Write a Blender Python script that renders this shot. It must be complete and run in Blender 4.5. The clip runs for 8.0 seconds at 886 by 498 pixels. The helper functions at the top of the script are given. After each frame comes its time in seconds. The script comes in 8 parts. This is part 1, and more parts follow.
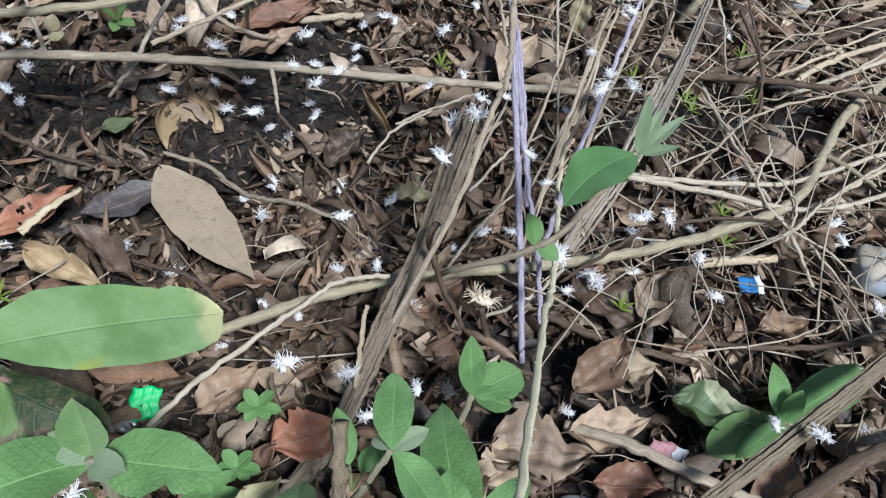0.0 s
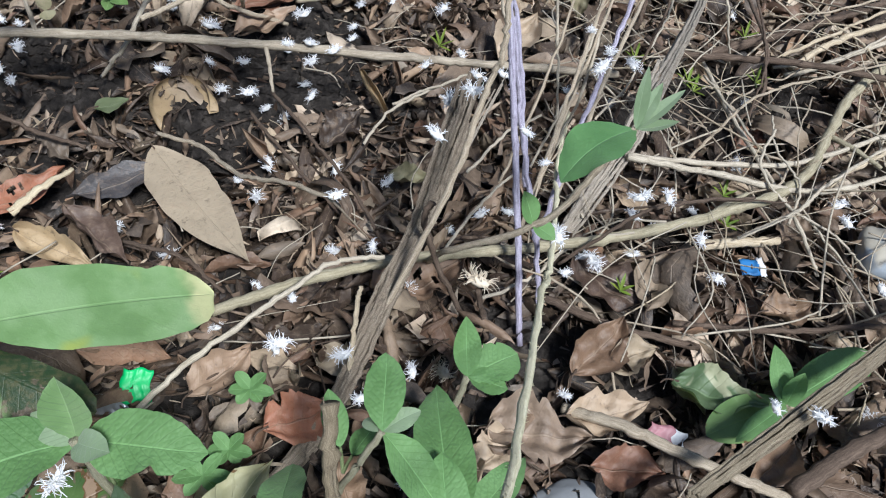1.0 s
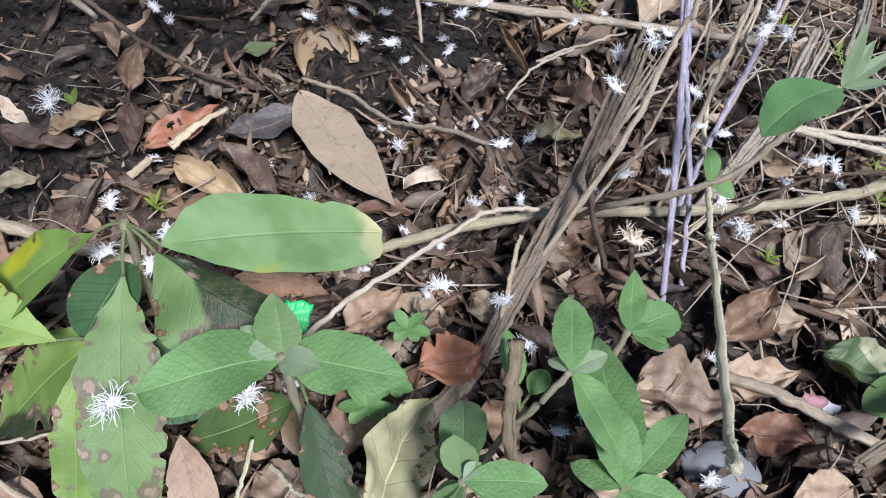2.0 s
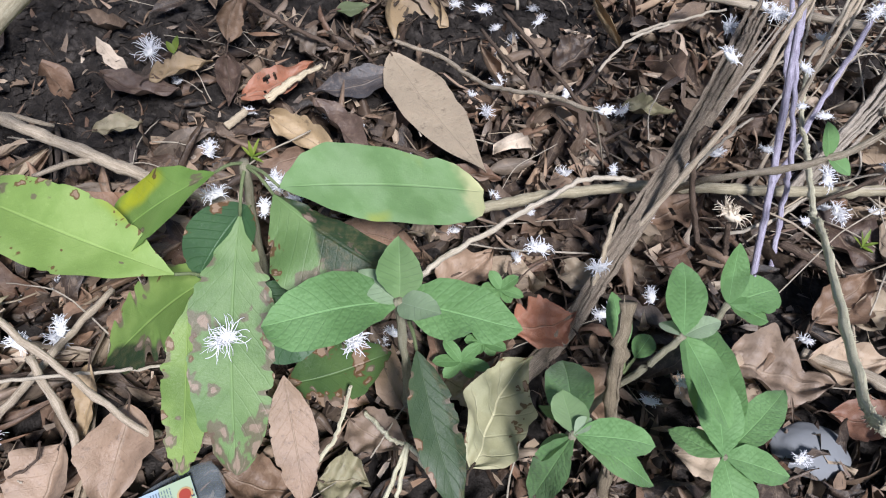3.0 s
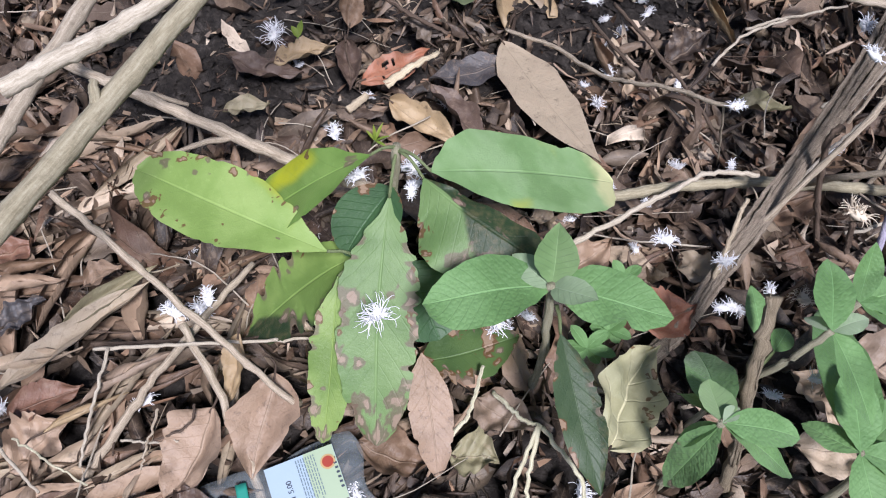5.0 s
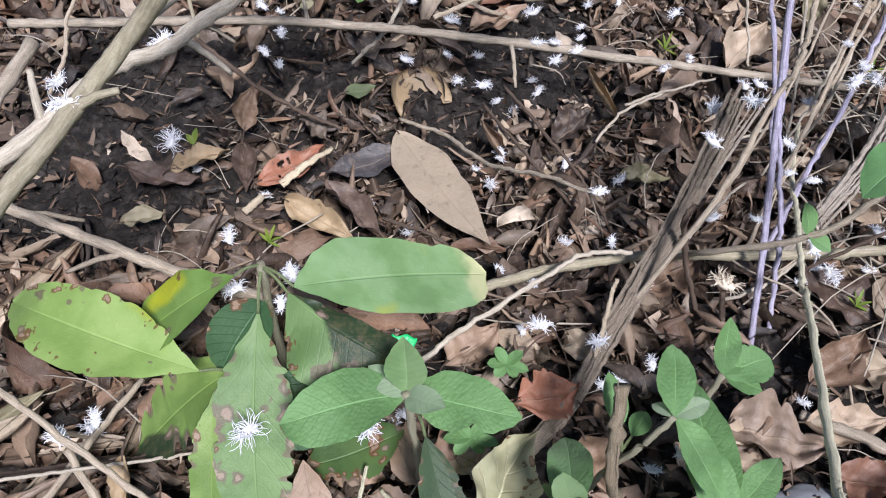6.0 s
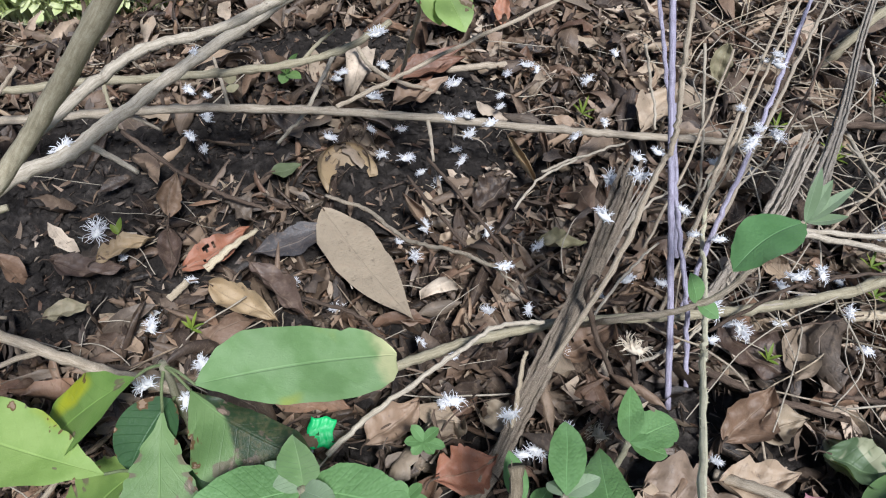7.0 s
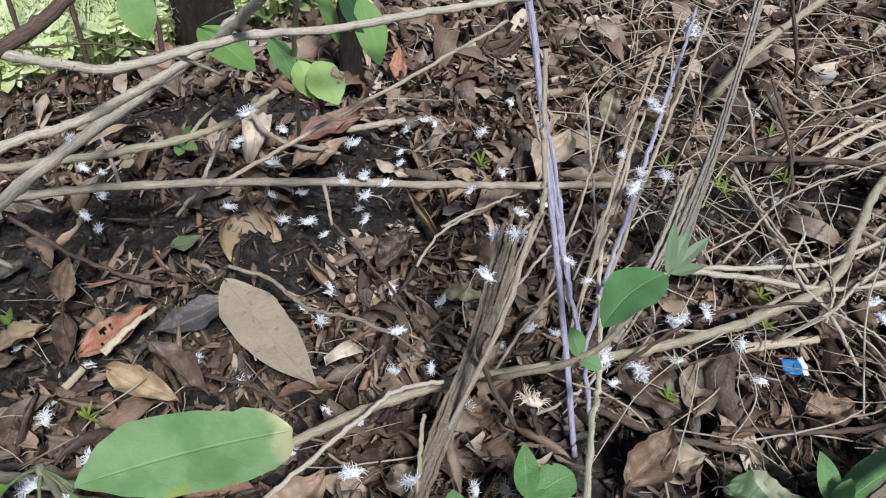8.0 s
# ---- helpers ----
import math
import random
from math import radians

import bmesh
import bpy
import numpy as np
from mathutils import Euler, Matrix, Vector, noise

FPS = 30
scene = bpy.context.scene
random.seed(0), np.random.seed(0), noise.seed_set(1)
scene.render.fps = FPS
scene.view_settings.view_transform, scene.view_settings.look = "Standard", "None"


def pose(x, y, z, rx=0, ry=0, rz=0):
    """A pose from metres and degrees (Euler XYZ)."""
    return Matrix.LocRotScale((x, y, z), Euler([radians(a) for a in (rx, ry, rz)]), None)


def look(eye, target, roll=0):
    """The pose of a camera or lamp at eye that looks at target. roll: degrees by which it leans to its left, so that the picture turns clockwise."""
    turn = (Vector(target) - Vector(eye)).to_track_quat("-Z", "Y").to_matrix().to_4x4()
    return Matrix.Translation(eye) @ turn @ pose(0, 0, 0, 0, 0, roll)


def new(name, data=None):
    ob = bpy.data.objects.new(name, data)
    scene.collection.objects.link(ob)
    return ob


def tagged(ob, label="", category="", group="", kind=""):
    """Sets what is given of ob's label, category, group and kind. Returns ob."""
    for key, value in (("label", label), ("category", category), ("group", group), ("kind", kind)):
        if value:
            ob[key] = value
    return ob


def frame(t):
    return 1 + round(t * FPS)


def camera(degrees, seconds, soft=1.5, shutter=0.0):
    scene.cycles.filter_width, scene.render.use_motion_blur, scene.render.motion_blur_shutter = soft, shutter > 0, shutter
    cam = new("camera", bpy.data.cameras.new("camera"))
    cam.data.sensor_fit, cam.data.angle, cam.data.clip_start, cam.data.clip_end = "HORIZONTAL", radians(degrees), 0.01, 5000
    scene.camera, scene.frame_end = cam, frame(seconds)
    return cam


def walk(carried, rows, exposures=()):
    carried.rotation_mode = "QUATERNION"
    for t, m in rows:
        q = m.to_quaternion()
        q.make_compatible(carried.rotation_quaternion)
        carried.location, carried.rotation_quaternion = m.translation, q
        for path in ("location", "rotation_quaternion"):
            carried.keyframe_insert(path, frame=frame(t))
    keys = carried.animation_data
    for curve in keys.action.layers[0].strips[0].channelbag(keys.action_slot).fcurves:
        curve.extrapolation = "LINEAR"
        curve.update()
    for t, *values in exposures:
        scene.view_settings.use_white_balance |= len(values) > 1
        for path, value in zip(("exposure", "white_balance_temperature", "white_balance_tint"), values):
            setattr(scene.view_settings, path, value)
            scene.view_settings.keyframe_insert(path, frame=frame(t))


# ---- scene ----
cam = camera(59.6, 8.0, soft=1.1)
PATH = [
    (0, 0.0000, 0.0000, 0.7093, 40.17, -5.75, 6.77),
    (0.5, 0.0109, 0.0051, 0.7092, 39.40, -5.65, 6.28),
    (1, 0.0090, 0.0043, 0.6945, 39.27, -5.57, 6.98),
    (1.5, -0.0384, -0.0129, 0.6712, 37.85, -5.16, 9.71),
    (2, -0.0851, -0.0354, 0.6757, 36.95, -4.69, 12.36),
    (2.2, -0.0986, -0.0426, 0.6764, 36.72, -4.63, 13.30),
    (3.3, -0.1543, -0.0851, 0.6556, 34.52, -4.64, 18.05),
    (3.5, -0.1705, -0.0991, 0.6537, 33.76, -4.48, 19.14),
    (4, -0.2307, -0.1327, 0.6347, 32.64, -3.94, 22.53),
    (4.2, -0.2436, -0.1389, 0.6359, 32.54, -3.89, 23.32),
    (5.3, -0.1829, -0.0883, 0.6879, 35.29, -2.99, 18.73),
    (5.5, -0.1647, -0.0782, 0.7003, 36.04, -2.55, 17.94),
    (6, -0.1301, -0.0541, 0.7245, 37.86, -2.16, 15.83),
    (6.5, -0.1021, -0.0383, 0.7478, 39.51, -1.83, 14.02),
    (7, -0.0642, -0.0200, 0.7652, 41.16, -1.22, 12.55),
    (7.5, -0.0332, -0.0086, 0.7815, 42.98, -0.96, 10.11),
    (8, -0.0059, 0.0090, 0.7909, 43.94, -0.99, 6.78),
]
walk(cam, [(t, pose(x, y, z, rx, ry, rz)) for t, x, y, z, rx, ry, rz in PATH],
     exposures=[(0.0, 0.09, 5800, 9), (1.0, 0.18, 5850, 9), (2.0, 0.25, 5900, 15), (4.0, 0.22, 5950, 17), (5.5, 0.28, 5900, 21), (6.5, 0.20, 5900, 14), (7.0, 0.09, 5900, 12), (8.0, -0.03, 5900, 11)])

# World, sun and sky
SUN_ELEV, SUN_ROT = radians(56), radians(146)
world = bpy.data.worlds.new("sky")
scene.world = world
world.use_nodes = True
_wn = world.node_tree
_sky = _wn.nodes.new("ShaderNodeTexSky")
_sky.sky_type, _sky.sun_disc = "NISHITA", False
_sky.sun_elevation, _sky.sun_rotation = SUN_ELEV, SUN_ROT
_wn.links.new(_sky.outputs["Color"], _wn.nodes["Background"].inputs["Color"])
_wn.nodes["Background"].inputs["Strength"].default_value = 0.066
sun_data = bpy.data.lights.new("sun", "SUN")
sun_data.energy, sun_data.angle, sun_data.color = 4.8, radians(11), (1.0, 0.98, 0.945)
sun = new("sun", sun_data)
_toward = Vector((math.sin(SUN_ROT) * math.cos(SUN_ELEV), math.cos(SUN_ROT) * math.cos(SUN_ELEV), math.sin(SUN_ELEV)))
sun.matrix_world = look(_toward * 12, (0, 0, 0))


# ---- materials ----
def node(nt, kind, **values):
    n = nt.nodes.new(kind)
    for key, value in values.items():
        n.inputs[key].default_value = value
    return n


def material(name, rough=0.7, spec=0.3):
    m = bpy.data.materials.new(name)
    m.use_nodes = True
    nt = m.node_tree
    b = nt.nodes["Principled BSDF"]
    b.inputs["Roughness"].default_value = rough
    b.inputs["Specular IOR Level"].default_value = spec
    return m, nt, b


def ramp(nt, fac, stops, smooth=False):
    r = nt.nodes.new("ShaderNodeValToRGB")
    r.color_ramp.interpolation = "EASE" if smooth else "LINEAR"
    el = r.color_ramp.elements
    while len(el) < len(stops):
        el.new(0.5)
    for e, (p, c) in zip(el, stops):
        e.position, e.color = p, (*c, 1) if len(c) == 3 else c
    nt.links.new(fac, r.inputs["Fac"])
    return r.outputs["Color"]


def mixc(nt, fac, a, b, blend="MIX"):
    n = nt.nodes.new("ShaderNodeMix")
    n.data_type, n.blend_type = "RGBA", blend
    for sock, v in ((n.inputs["Factor"], fac), (n.inputs["A"], a), (n.inputs["B"], b)):
        if isinstance(v, (int, float)):
            sock.default_value = v
        elif isinstance(v, tuple):
            sock.default_value = (*v, 1)
        else:
            nt.links.new(v, sock)
    return n.outputs["Result"]


def calc(nt, op, a, b=0.0, c=0.0, clamp=False):
    n = nt.nodes.new("ShaderNodeMath")
    n.operation, n.use_clamp = op, clamp
    for sock, v in zip(n.inputs, (a, b, c)):
        if isinstance(v, (int, float)):
            sock.default_value = v
        else:
            nt.links.new(v, sock)
    return n.outputs[0]


def noise_tex(nt, vec, scale, detail=4.0, rough=0.55, distort=0.0):
    n = node(nt, "ShaderNodeTexNoise", Scale=scale, Detail=detail, Roughness=rough, Distortion=distort)
    if vec is not None:
        nt.links.new(vec, n.inputs["Vector"])
    return n.outputs["Fac"]


def bump(nt, b, height, strength, distance):
    n = node(nt, "ShaderNodeBump", Strength=strength, Distance=distance)
    nt.links.new(height, n.inputs["Height"])
    nt.links.new(n.outputs["Normal"], b.inputs["Normal"])


def step(nt, x, lo, hi):
    n = nt.nodes.new("ShaderNodeMapRange")
    n.interpolation_type = "SMOOTHSTEP"
    nt.links.new(x, n.inputs["Value"])
    n.inputs["From Min"].default_value, n.inputs["From Max"].default_value = lo, hi
    return n.outputs["Result"]


def leaf_veins(nt, pairs):
    """Midrib and side veins over the blade's own coordinates: 1 on a vein."""
    tc = nt.nodes.new("ShaderNodeTexCoord")
    sep = nt.nodes.new("ShaderNodeSeparateXYZ")
    nt.links.new(tc.outputs["UV"], sep.inputs[0])
    side = calc(nt, "ABSOLUTE", calc(nt, "SUBTRACT", sep.outputs["X"], 0.5))
    rib = step(nt, side, 0.022, 0.006)
    run = calc(nt, "SUBTRACT", calc(nt, "MULTIPLY", sep.outputs["Y"], float(pairs)), calc(nt, "MULTIPLY", side, pairs * 0.42))
    saw = calc(nt, "ABSOLUTE", calc(nt, "SUBTRACT", calc(nt, "FRACT", run), 0.5))
    vein = step(nt, saw, 0.07, 0.0)
    return rib, vein, side, sep.outputs["Y"], tc


def dead_leaf_mat(name, stops, island=False, pairs=9, rough=0.54, mottle=0.5):
    m, nt, b = material(name, rough, 0.5)
    rib, vein, side, along, tc = leaf_veins(nt, pairs)
    if island:
        g = nt.nodes.new("ShaderNodeNewGeometry")
        pick = g.outputs["Random Per Island"]
        offset = calc(nt, "MULTIPLY", pick, 37.0)
    else:
        g = nt.nodes.new("ShaderNodeObjectInfo")
        pick = g.outputs["Random"]
        offset = calc(nt, "MULTIPLY", pick, 37.0)
    base = ramp(nt, pick, stops)
    add = nt.nodes.new("ShaderNodeVectorMath")
    add.operation = "ADD"
    nt.links.new(tc.outputs["Object"], add.inputs[0])
    nt.links.new(offset, add.inputs[1])
    big = noise_tex(nt, add.outputs[0], 26.0, 4.0, 0.6)
    fine = noise_tex(nt, add.outputs[0], 240.0, 5.0, 0.65)
    col = mixc(nt, calc(nt, "MULTIPLY", step(nt, big, 0.42, 0.72), mottle), base, (0.055, 0.035, 0.024))
    mid = noise_tex(nt, add.outputs[0], 85.0, 6.0, 0.7)
    col = mixc(nt, calc(nt, "MULTIPLY", step(nt, mid, 0.50, 0.68), 0.30), col, (0.37, 0.27, 0.185))
    col = mixc(nt, calc(nt, "MULTIPLY", step(nt, mid, 0.44, 0.30), 0.5), col, (0.045, 0.031, 0.023))
    col = mixc(nt, calc(nt, "MULTIPLY", step(nt, fine, 0.52, 0.74), 0.22), col, (0.36, 0.275, 0.195))
    col = mixc(nt, calc(nt, "MULTIPLY", step(nt, fine, 0.44, 0.28), 0.30), col, (0.05, 0.035, 0.026))
    col = mixc(nt, calc(nt, "MULTIPLY", calc(nt, "MAXIMUM", rib, calc(nt, "MULTIPLY", vein, 0.25)), 0.3), col, (0.36, 0.28, 0.20))
    nt.links.new(col, b.inputs["Base Color"])
    h = calc(nt, "ADD", calc(nt, "ADD", calc(nt, "MULTIPLY", rib, 0.3), calc(nt, "MULTIPLY", vein, 0.09)), calc(nt, "ADD", calc(nt, "MULTIPLY", fine, 0.35), calc(nt, "MULTIPLY", calc(nt, "ADD", big, mid), 0.8)))
    bump(nt, b, h, 0.75, 0.0028)
    r = calc(nt, "ADD", calc(nt, "MULTIPLY", fine, 0.35), rough - 0.24)
    nt.links.new(r, b.inputs["Roughness"])
    return m


LITTER = [(0.0, (0.020, 0.014, 0.011)), (0.20, (0.062, 0.042, 0.030)), (0.36, (0.160, 0.114, 0.078)), (0.48, (0.130, 0.071, 0.043)),
          (0.61, (0.255, 0.183, 0.124)), (0.71, (0.076, 0.060, 0.049)), (0.82, (0.41, 0.318, 0.218)), (0.91, (0.25, 0.143, 0.085)), (1.0, (0.60, 0.50, 0.38))]
litter_mat = dead_leaf_mat("litter_leaf", LITTER)
# Upper leaves: litter tones lightened against the darkened low bed.
litter_stuff_mat = dead_leaf_mat("litter_leaf_mass", [(p, tuple(1.14 * c for c in col)) for p, col in LITTER], island=True)
# Same tones darkened, standing in for the shade deep between leaves.
litter_low_shade_mat = dead_leaf_mat("shade_dark_litter_mass", [(p, tuple(0.42 * c for c in col)) for p, col in LITTER], island=True)
tan_mat = dead_leaf_mat("tan_leaf", [(0, (0.335, 0.265, 0.180)), (1, (0.40, 0.325, 0.23))], mottle=0.12, pairs=11)
pale_mat = dead_leaf_mat("pale_leaf", [(0, (0.40, 0.30, 0.205)), (1, (0.50, 0.40, 0.29))], mottle=0.15)
brown_mat = dead_leaf_mat("brown_leaf", [(0, (0.155, 0.094, 0.058)), (1, (0.255, 0.165, 0.10))], mottle=0.4)
dark_mat = dead_leaf_mat("dark_leaf", [(0, (0.075, 0.047, 0.034)), (1, (0.12, 0.08, 0.06))], mottle=0.45)
red_mat = dead_leaf_mat("red_leaf", [(0, (0.33, 0.135, 0.075)), (1, (0.43, 0.205, 0.125))], mottle=0.22)
russet_mat = dead_leaf_mat("russet_leaf", [(0, (0.17, 0.082, 0.05)), (1, (0.24, 0.12, 0.075))], mottle=0.35)
golden_mat = dead_leaf_mat("golden_leaf", [(0, (0.33, 0.235, 0.125)), (1, (0.42, 0.31, 0.18))], mottle=0.25)
slate_mat = dead_leaf_mat("slate_leaf", [(0, (0.055, 0.053, 0.056)), (1, (0.07, 0.066, 0.068))], mottle=0.3, rough=0.5)
olive_mat = dead_leaf_mat("olive_leaf", [(0, (0.245, 0.225, 0.125)), (1, (0.31, 0.27, 0.17))], mottle=0.25)
broad_brown_mat = dead_leaf_mat("broad_brown_leaf", [(0, (0.24, 0.175, 0.125)), (1, (0.30, 0.225, 0.165))], mottle=0.4)
pink_mat = dead_leaf_mat("pinkish_leaf", [(0, (0.27, 0.180, 0.118)), (1, (0.38, 0.270, 0.185))], mottle=0.3)


def green_leaf_mat(name, base, light, spots=0.0, yellow=0.0, pairs=9, fuzz=0.0, rough=0.45, patchy=0.0, vein_dark=0.07, net=0.0, vein_relief=0.7, pale_tip=0.0, patch=None, rib_pale=0.4, lit=(0.30, 0.42, 0.05)):
    m, nt, b = material(name, rough, 0.4)
    rib, vein, side, along, tc = leaf_veins(nt, pairs)
    info = nt.nodes.new("ShaderNodeObjectInfo")
    add = nt.nodes.new("ShaderNodeVectorMath")
    add.operation = "ADD"
    nt.links.new(tc.outputs["Object"], add.inputs[0])
    nt.links.new(calc(nt, "MULTIPLY", info.outputs["Random"], 19.0), add.inputs[1])
    big = noise_tex(nt, add.outputs[0], 22.0, 3.0)
    fine = noise_tex(nt, add.outputs[0], 420.0, 4.0, 0.7)
    col = mixc(nt, step(nt, big, 0.35, 0.68), base, light)
    if yellow:
        yl = noise_tex(nt, add.outputs[0], 13.0, 2.0)
        col = mixc(nt, calc(nt, "MULTIPLY", step(nt, yl, 0.62 - 0.2 * yellow, 0.72 - 0.15 * yellow), 0.8), col, (0.46, 0.47, 0.03))
    if patch:
        across = nt.nodes.new("ShaderNodeSeparateXYZ")
        nt.links.new(tc.outputs["UV"], across.inputs[0])
        du = calc(nt, "SUBTRACT", across.outputs["X"], patch[0])
        dv = calc(nt, "SUBTRACT", along, patch[1])
        far = calc(nt, "SQRT", calc(nt, "ADD", calc(nt, "MULTIPLY", du, du), calc(nt, "MULTIPLY", dv, dv)))
        far = calc(nt, "ADD", far, calc(nt, "MULTIPLY", big, 0.25))
        col = mixc(nt, calc(nt, "MULTIPLY", step(nt, far, patch[2] + 0.16, patch[2]), 0.85), col, (0.60, 0.62, 0.02))
    if pale_tip:
        far = calc(nt, "ADD", along, calc(nt, "MULTIPLY", big, 0.22))
        col = mixc(nt, calc(nt, "MULTIPLY", step(nt, far, 0.955, 1.03), pale_tip), col, (0.66, 0.65, 0.34))
    if patchy:
        pt = noise_tex(nt, add.outputs[0], 34.0, 2.0, 0.5, 0.6)
        col = mixc(nt, calc(nt, "MULTIPLY", step(nt, pt, 0.52, 0.58), patchy), col, (0.50, 0.50, 0.32))
    speck = noise_tex(nt, add.outputs[0], 160.0, 5.0, 0.7)
    col = mixc(nt, calc(nt, "MULTIPLY", step(nt, speck, 0.55, 0.75), 0.28), col, tuple(min(1.0, 1.35 * c + 0.03) for c in light))
    col = mixc(nt, calc(nt, "MULTIPLY", step(nt, big, 0.5, 0.3), 0.35), col, tuple(0.7 * c for c in base))
    col = mixc(nt, calc(nt, "MULTIPLY", vein, vein_dark), col, (0.03, 0.075, 0.02))
    col = mixc(nt, calc(nt, "MULTIPLY", rib, rib_pale), col, tuple(min(1.0, 1.6 * c) for c in light))
    if spots:
        sp = noise_tex(nt, add.outputs[0], 46.0, 3.0, 0.6, 0.3)
        edge = calc(nt, "MULTIPLY", step(nt, side, 0.18, 0.5), 0.13)
        val = calc(nt, "ADD", sp, edge)
        ring = step(nt, val, 0.73 - 0.14 * spots, 0.75 - 0.14 * spots)
        core = step(nt, val, 0.775 - 0.14 * spots, 0.80 - 0.14 * spots)
        col = mixc(nt, calc(nt, "MULTIPLY", ring, 0.9), col, (0.15, 0.07, 0.035))
        col = mixc(nt, calc(nt, "MULTIPLY", core, 0.9), col, (0.36, 0.25, 0.17))
    burn = nt.nodes.new("ShaderNodeAttribute")
    burn.attribute_name = "burn"
    scorched = mixc(nt, step(nt, speck, 0.42, 0.66), (0.026, 0.052, 0.022), (0.085, 0.088, 0.040))
    col = mixc(nt, step(nt, calc(nt, "ADD", burn.outputs["Fac"], calc(nt, "MULTIPLY", big, 0.35)), 0.50, 0.72), col, scorched)
    wear = nt.nodes.new("ShaderNodeAttribute")
    wear.attribute_name = "wear"
    worn = calc(nt, "ADD", wear.outputs["Fac"], calc(nt, "MULTIPLY", calc(nt, "SUBTRACT", speck, 0.5), 0.35))
    col = mixc(nt, calc(nt, "MULTIPLY", step(nt, worn, 0.30, 0.46), 0.80), col, (0.165, 0.120, 0.088))
    col = mixc(nt, calc(nt, "MULTIPLY", step(nt, worn, 0.60, 0.76), 0.85), col, (0.37, 0.27, 0.20))
    nt.links.new(col, b.inputs["Base Color"])
    b.inputs["Sheen Weight"].default_value = fuzz
    b.inputs["Sheen Roughness"].default_value = 0.45
    b.inputs["Transmission Weight"].default_value = 0.0
    h = calc(nt, "ADD", calc(nt, "MULTIPLY", calc(nt, "ADD", rib, calc(nt, "MULTIPLY", vein, vein_relief)), -0.8), calc(nt, "MULTIPLY", fine, 0.6))
    if net:
        vo = node(nt, "ShaderNodeTexVoronoi", Scale=330.0)
        nt.links.new(add.outputs[0], vo.inputs["Vector"])
        h = calc(nt, "ADD", h, calc(nt, "MULTIPLY", vo.outputs["Distance"], -net))
    h = calc(nt, "ADD", h, calc(nt, "MULTIPLY", big, 1.6))
    bump(nt, b, h, 0.5, 0.0016)
    tr = nt.nodes.new("ShaderNodeBsdfTranslucent")
    nt.links.new(mixc(nt, 0.5, col, lit), tr.inputs["Color"])
    mx = nt.nodes.new("ShaderNodeMixShader")
    mx.inputs["Fac"].default_value = 0.25
    nt.links.new(b.outputs[0], mx.inputs[1])
    nt.links.new(tr.outputs[0], mx.inputs[2])
    nt.links.new(mx.outputs[0], nt.nodes["Material Output"].inputs["Surface"])
    return m


dull_green_mat = green_leaf_mat("dull_fallen_green_leaf", (0.125, 0.165, 0.075), (0.185, 0.215, 0.115), pairs=7, vein_relief=0.3, vein_dark=0.03)
veined_mat = green_leaf_mat("olive_veined_leaf", (0.39, 0.375, 0.215), (0.50, 0.47, 0.29), pairs=6, spots=0.2, patchy=0.35, vein_relief=0.9, rib_pale=0.9, vein_dark=0.0)
big_green_mat = green_leaf_mat("broad_green_leaf", (0.17, 0.31, 0.085), (0.25, 0.395, 0.135), pairs=8, vein_dark=0.03, rough=0.40, vein_relief=0.1)
broad_tip_mat = green_leaf_mat("broad_green_leaf_pale_tip", (0.225, 0.385, 0.145), (0.32, 0.485, 0.225), pairs=8, vein_dark=0.03, rough=0.40, vein_relief=0.08, yellow=0.08, pale_tip=0.9, rib_pale=0.10)
patch_leaf_mat = green_leaf_mat("yellow_patched_leaf", (0.16, 0.285, 0.06), (0.23, 0.37, 0.09), spots=0.15, pairs=9, vein_dark=0.05, vein_relief=0.2, patch=(0.84, 0.52, 0.21))
burnt_mat = green_leaf_mat("burnt_leaf", (0.050, 0.088, 0.042), (0.080, 0.118, 0.06), spots=0.35, vein_relief=0.3)
fresh_mat = green_leaf_mat("fresh_velvety_leaf", (0.17, 0.29, 0.11), (0.24, 0.36, 0.16), pairs=10, fuzz=0.2, rough=0.65)
yellow_green_mat = green_leaf_mat("yellow_green_leaf", (0.25, 0.385, 0.095), (0.34, 0.475, 0.145), spots=0.30, yellow=0.20, pairs=9, vein_dark=0.03, vein_relief=0.06, rib_pale=0.25)
narrow_mat = green_leaf_mat("narrow_yellowing_leaf", (0.17, 0.275, 0.065), (0.26, 0.37, 0.10), spots=0.15, yellow=0.15, pairs=10, vein_relief=0.15, vein_dark=0.04, rib_pale=0.3)
eaten_mat = green_leaf_mat("eaten_green_leaf", (0.140, 0.240, 0.080), (0.205, 0.315, 0.120), spots=0.10, pairs=10, vein_relief=0.2, vein_dark=0.05, rib_pale=0.25)
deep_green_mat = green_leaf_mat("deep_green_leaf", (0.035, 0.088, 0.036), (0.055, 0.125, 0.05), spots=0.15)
blighted_mat = green_leaf_mat("blighted_green_leaf", (0.06, 0.115, 0.035), (0.10, 0.17, 0.05), spots=0.95, vein_relief=0.2)
fuzzy_mat = green_leaf_mat("velvety_green_leaf", (0.125, 0.255, 0.082), (0.18, 0.335, 0.125), pairs=11, fuzz=0.14, rough=0.62, vein_dark=0.10, net=0.8, vein_relief=0.5, rib_pale=0.55)
hang_mat = green_leaf_mat("hanging_green_leaf", (0.095, 0.225, 0.075), (0.14, 0.295, 0.11), pairs=8, rough=0.5, fuzz=0.1, vein_dark=0.02, vein_relief=0.15, net=0.3, rib_pale=0.15)
young_mat = green_leaf_mat("young_velvety_leaf", (0.22, 0.31, 0.17), (0.31, 0.40, 0.25), pairs=8, fuzz=0.25, rough=0.75)
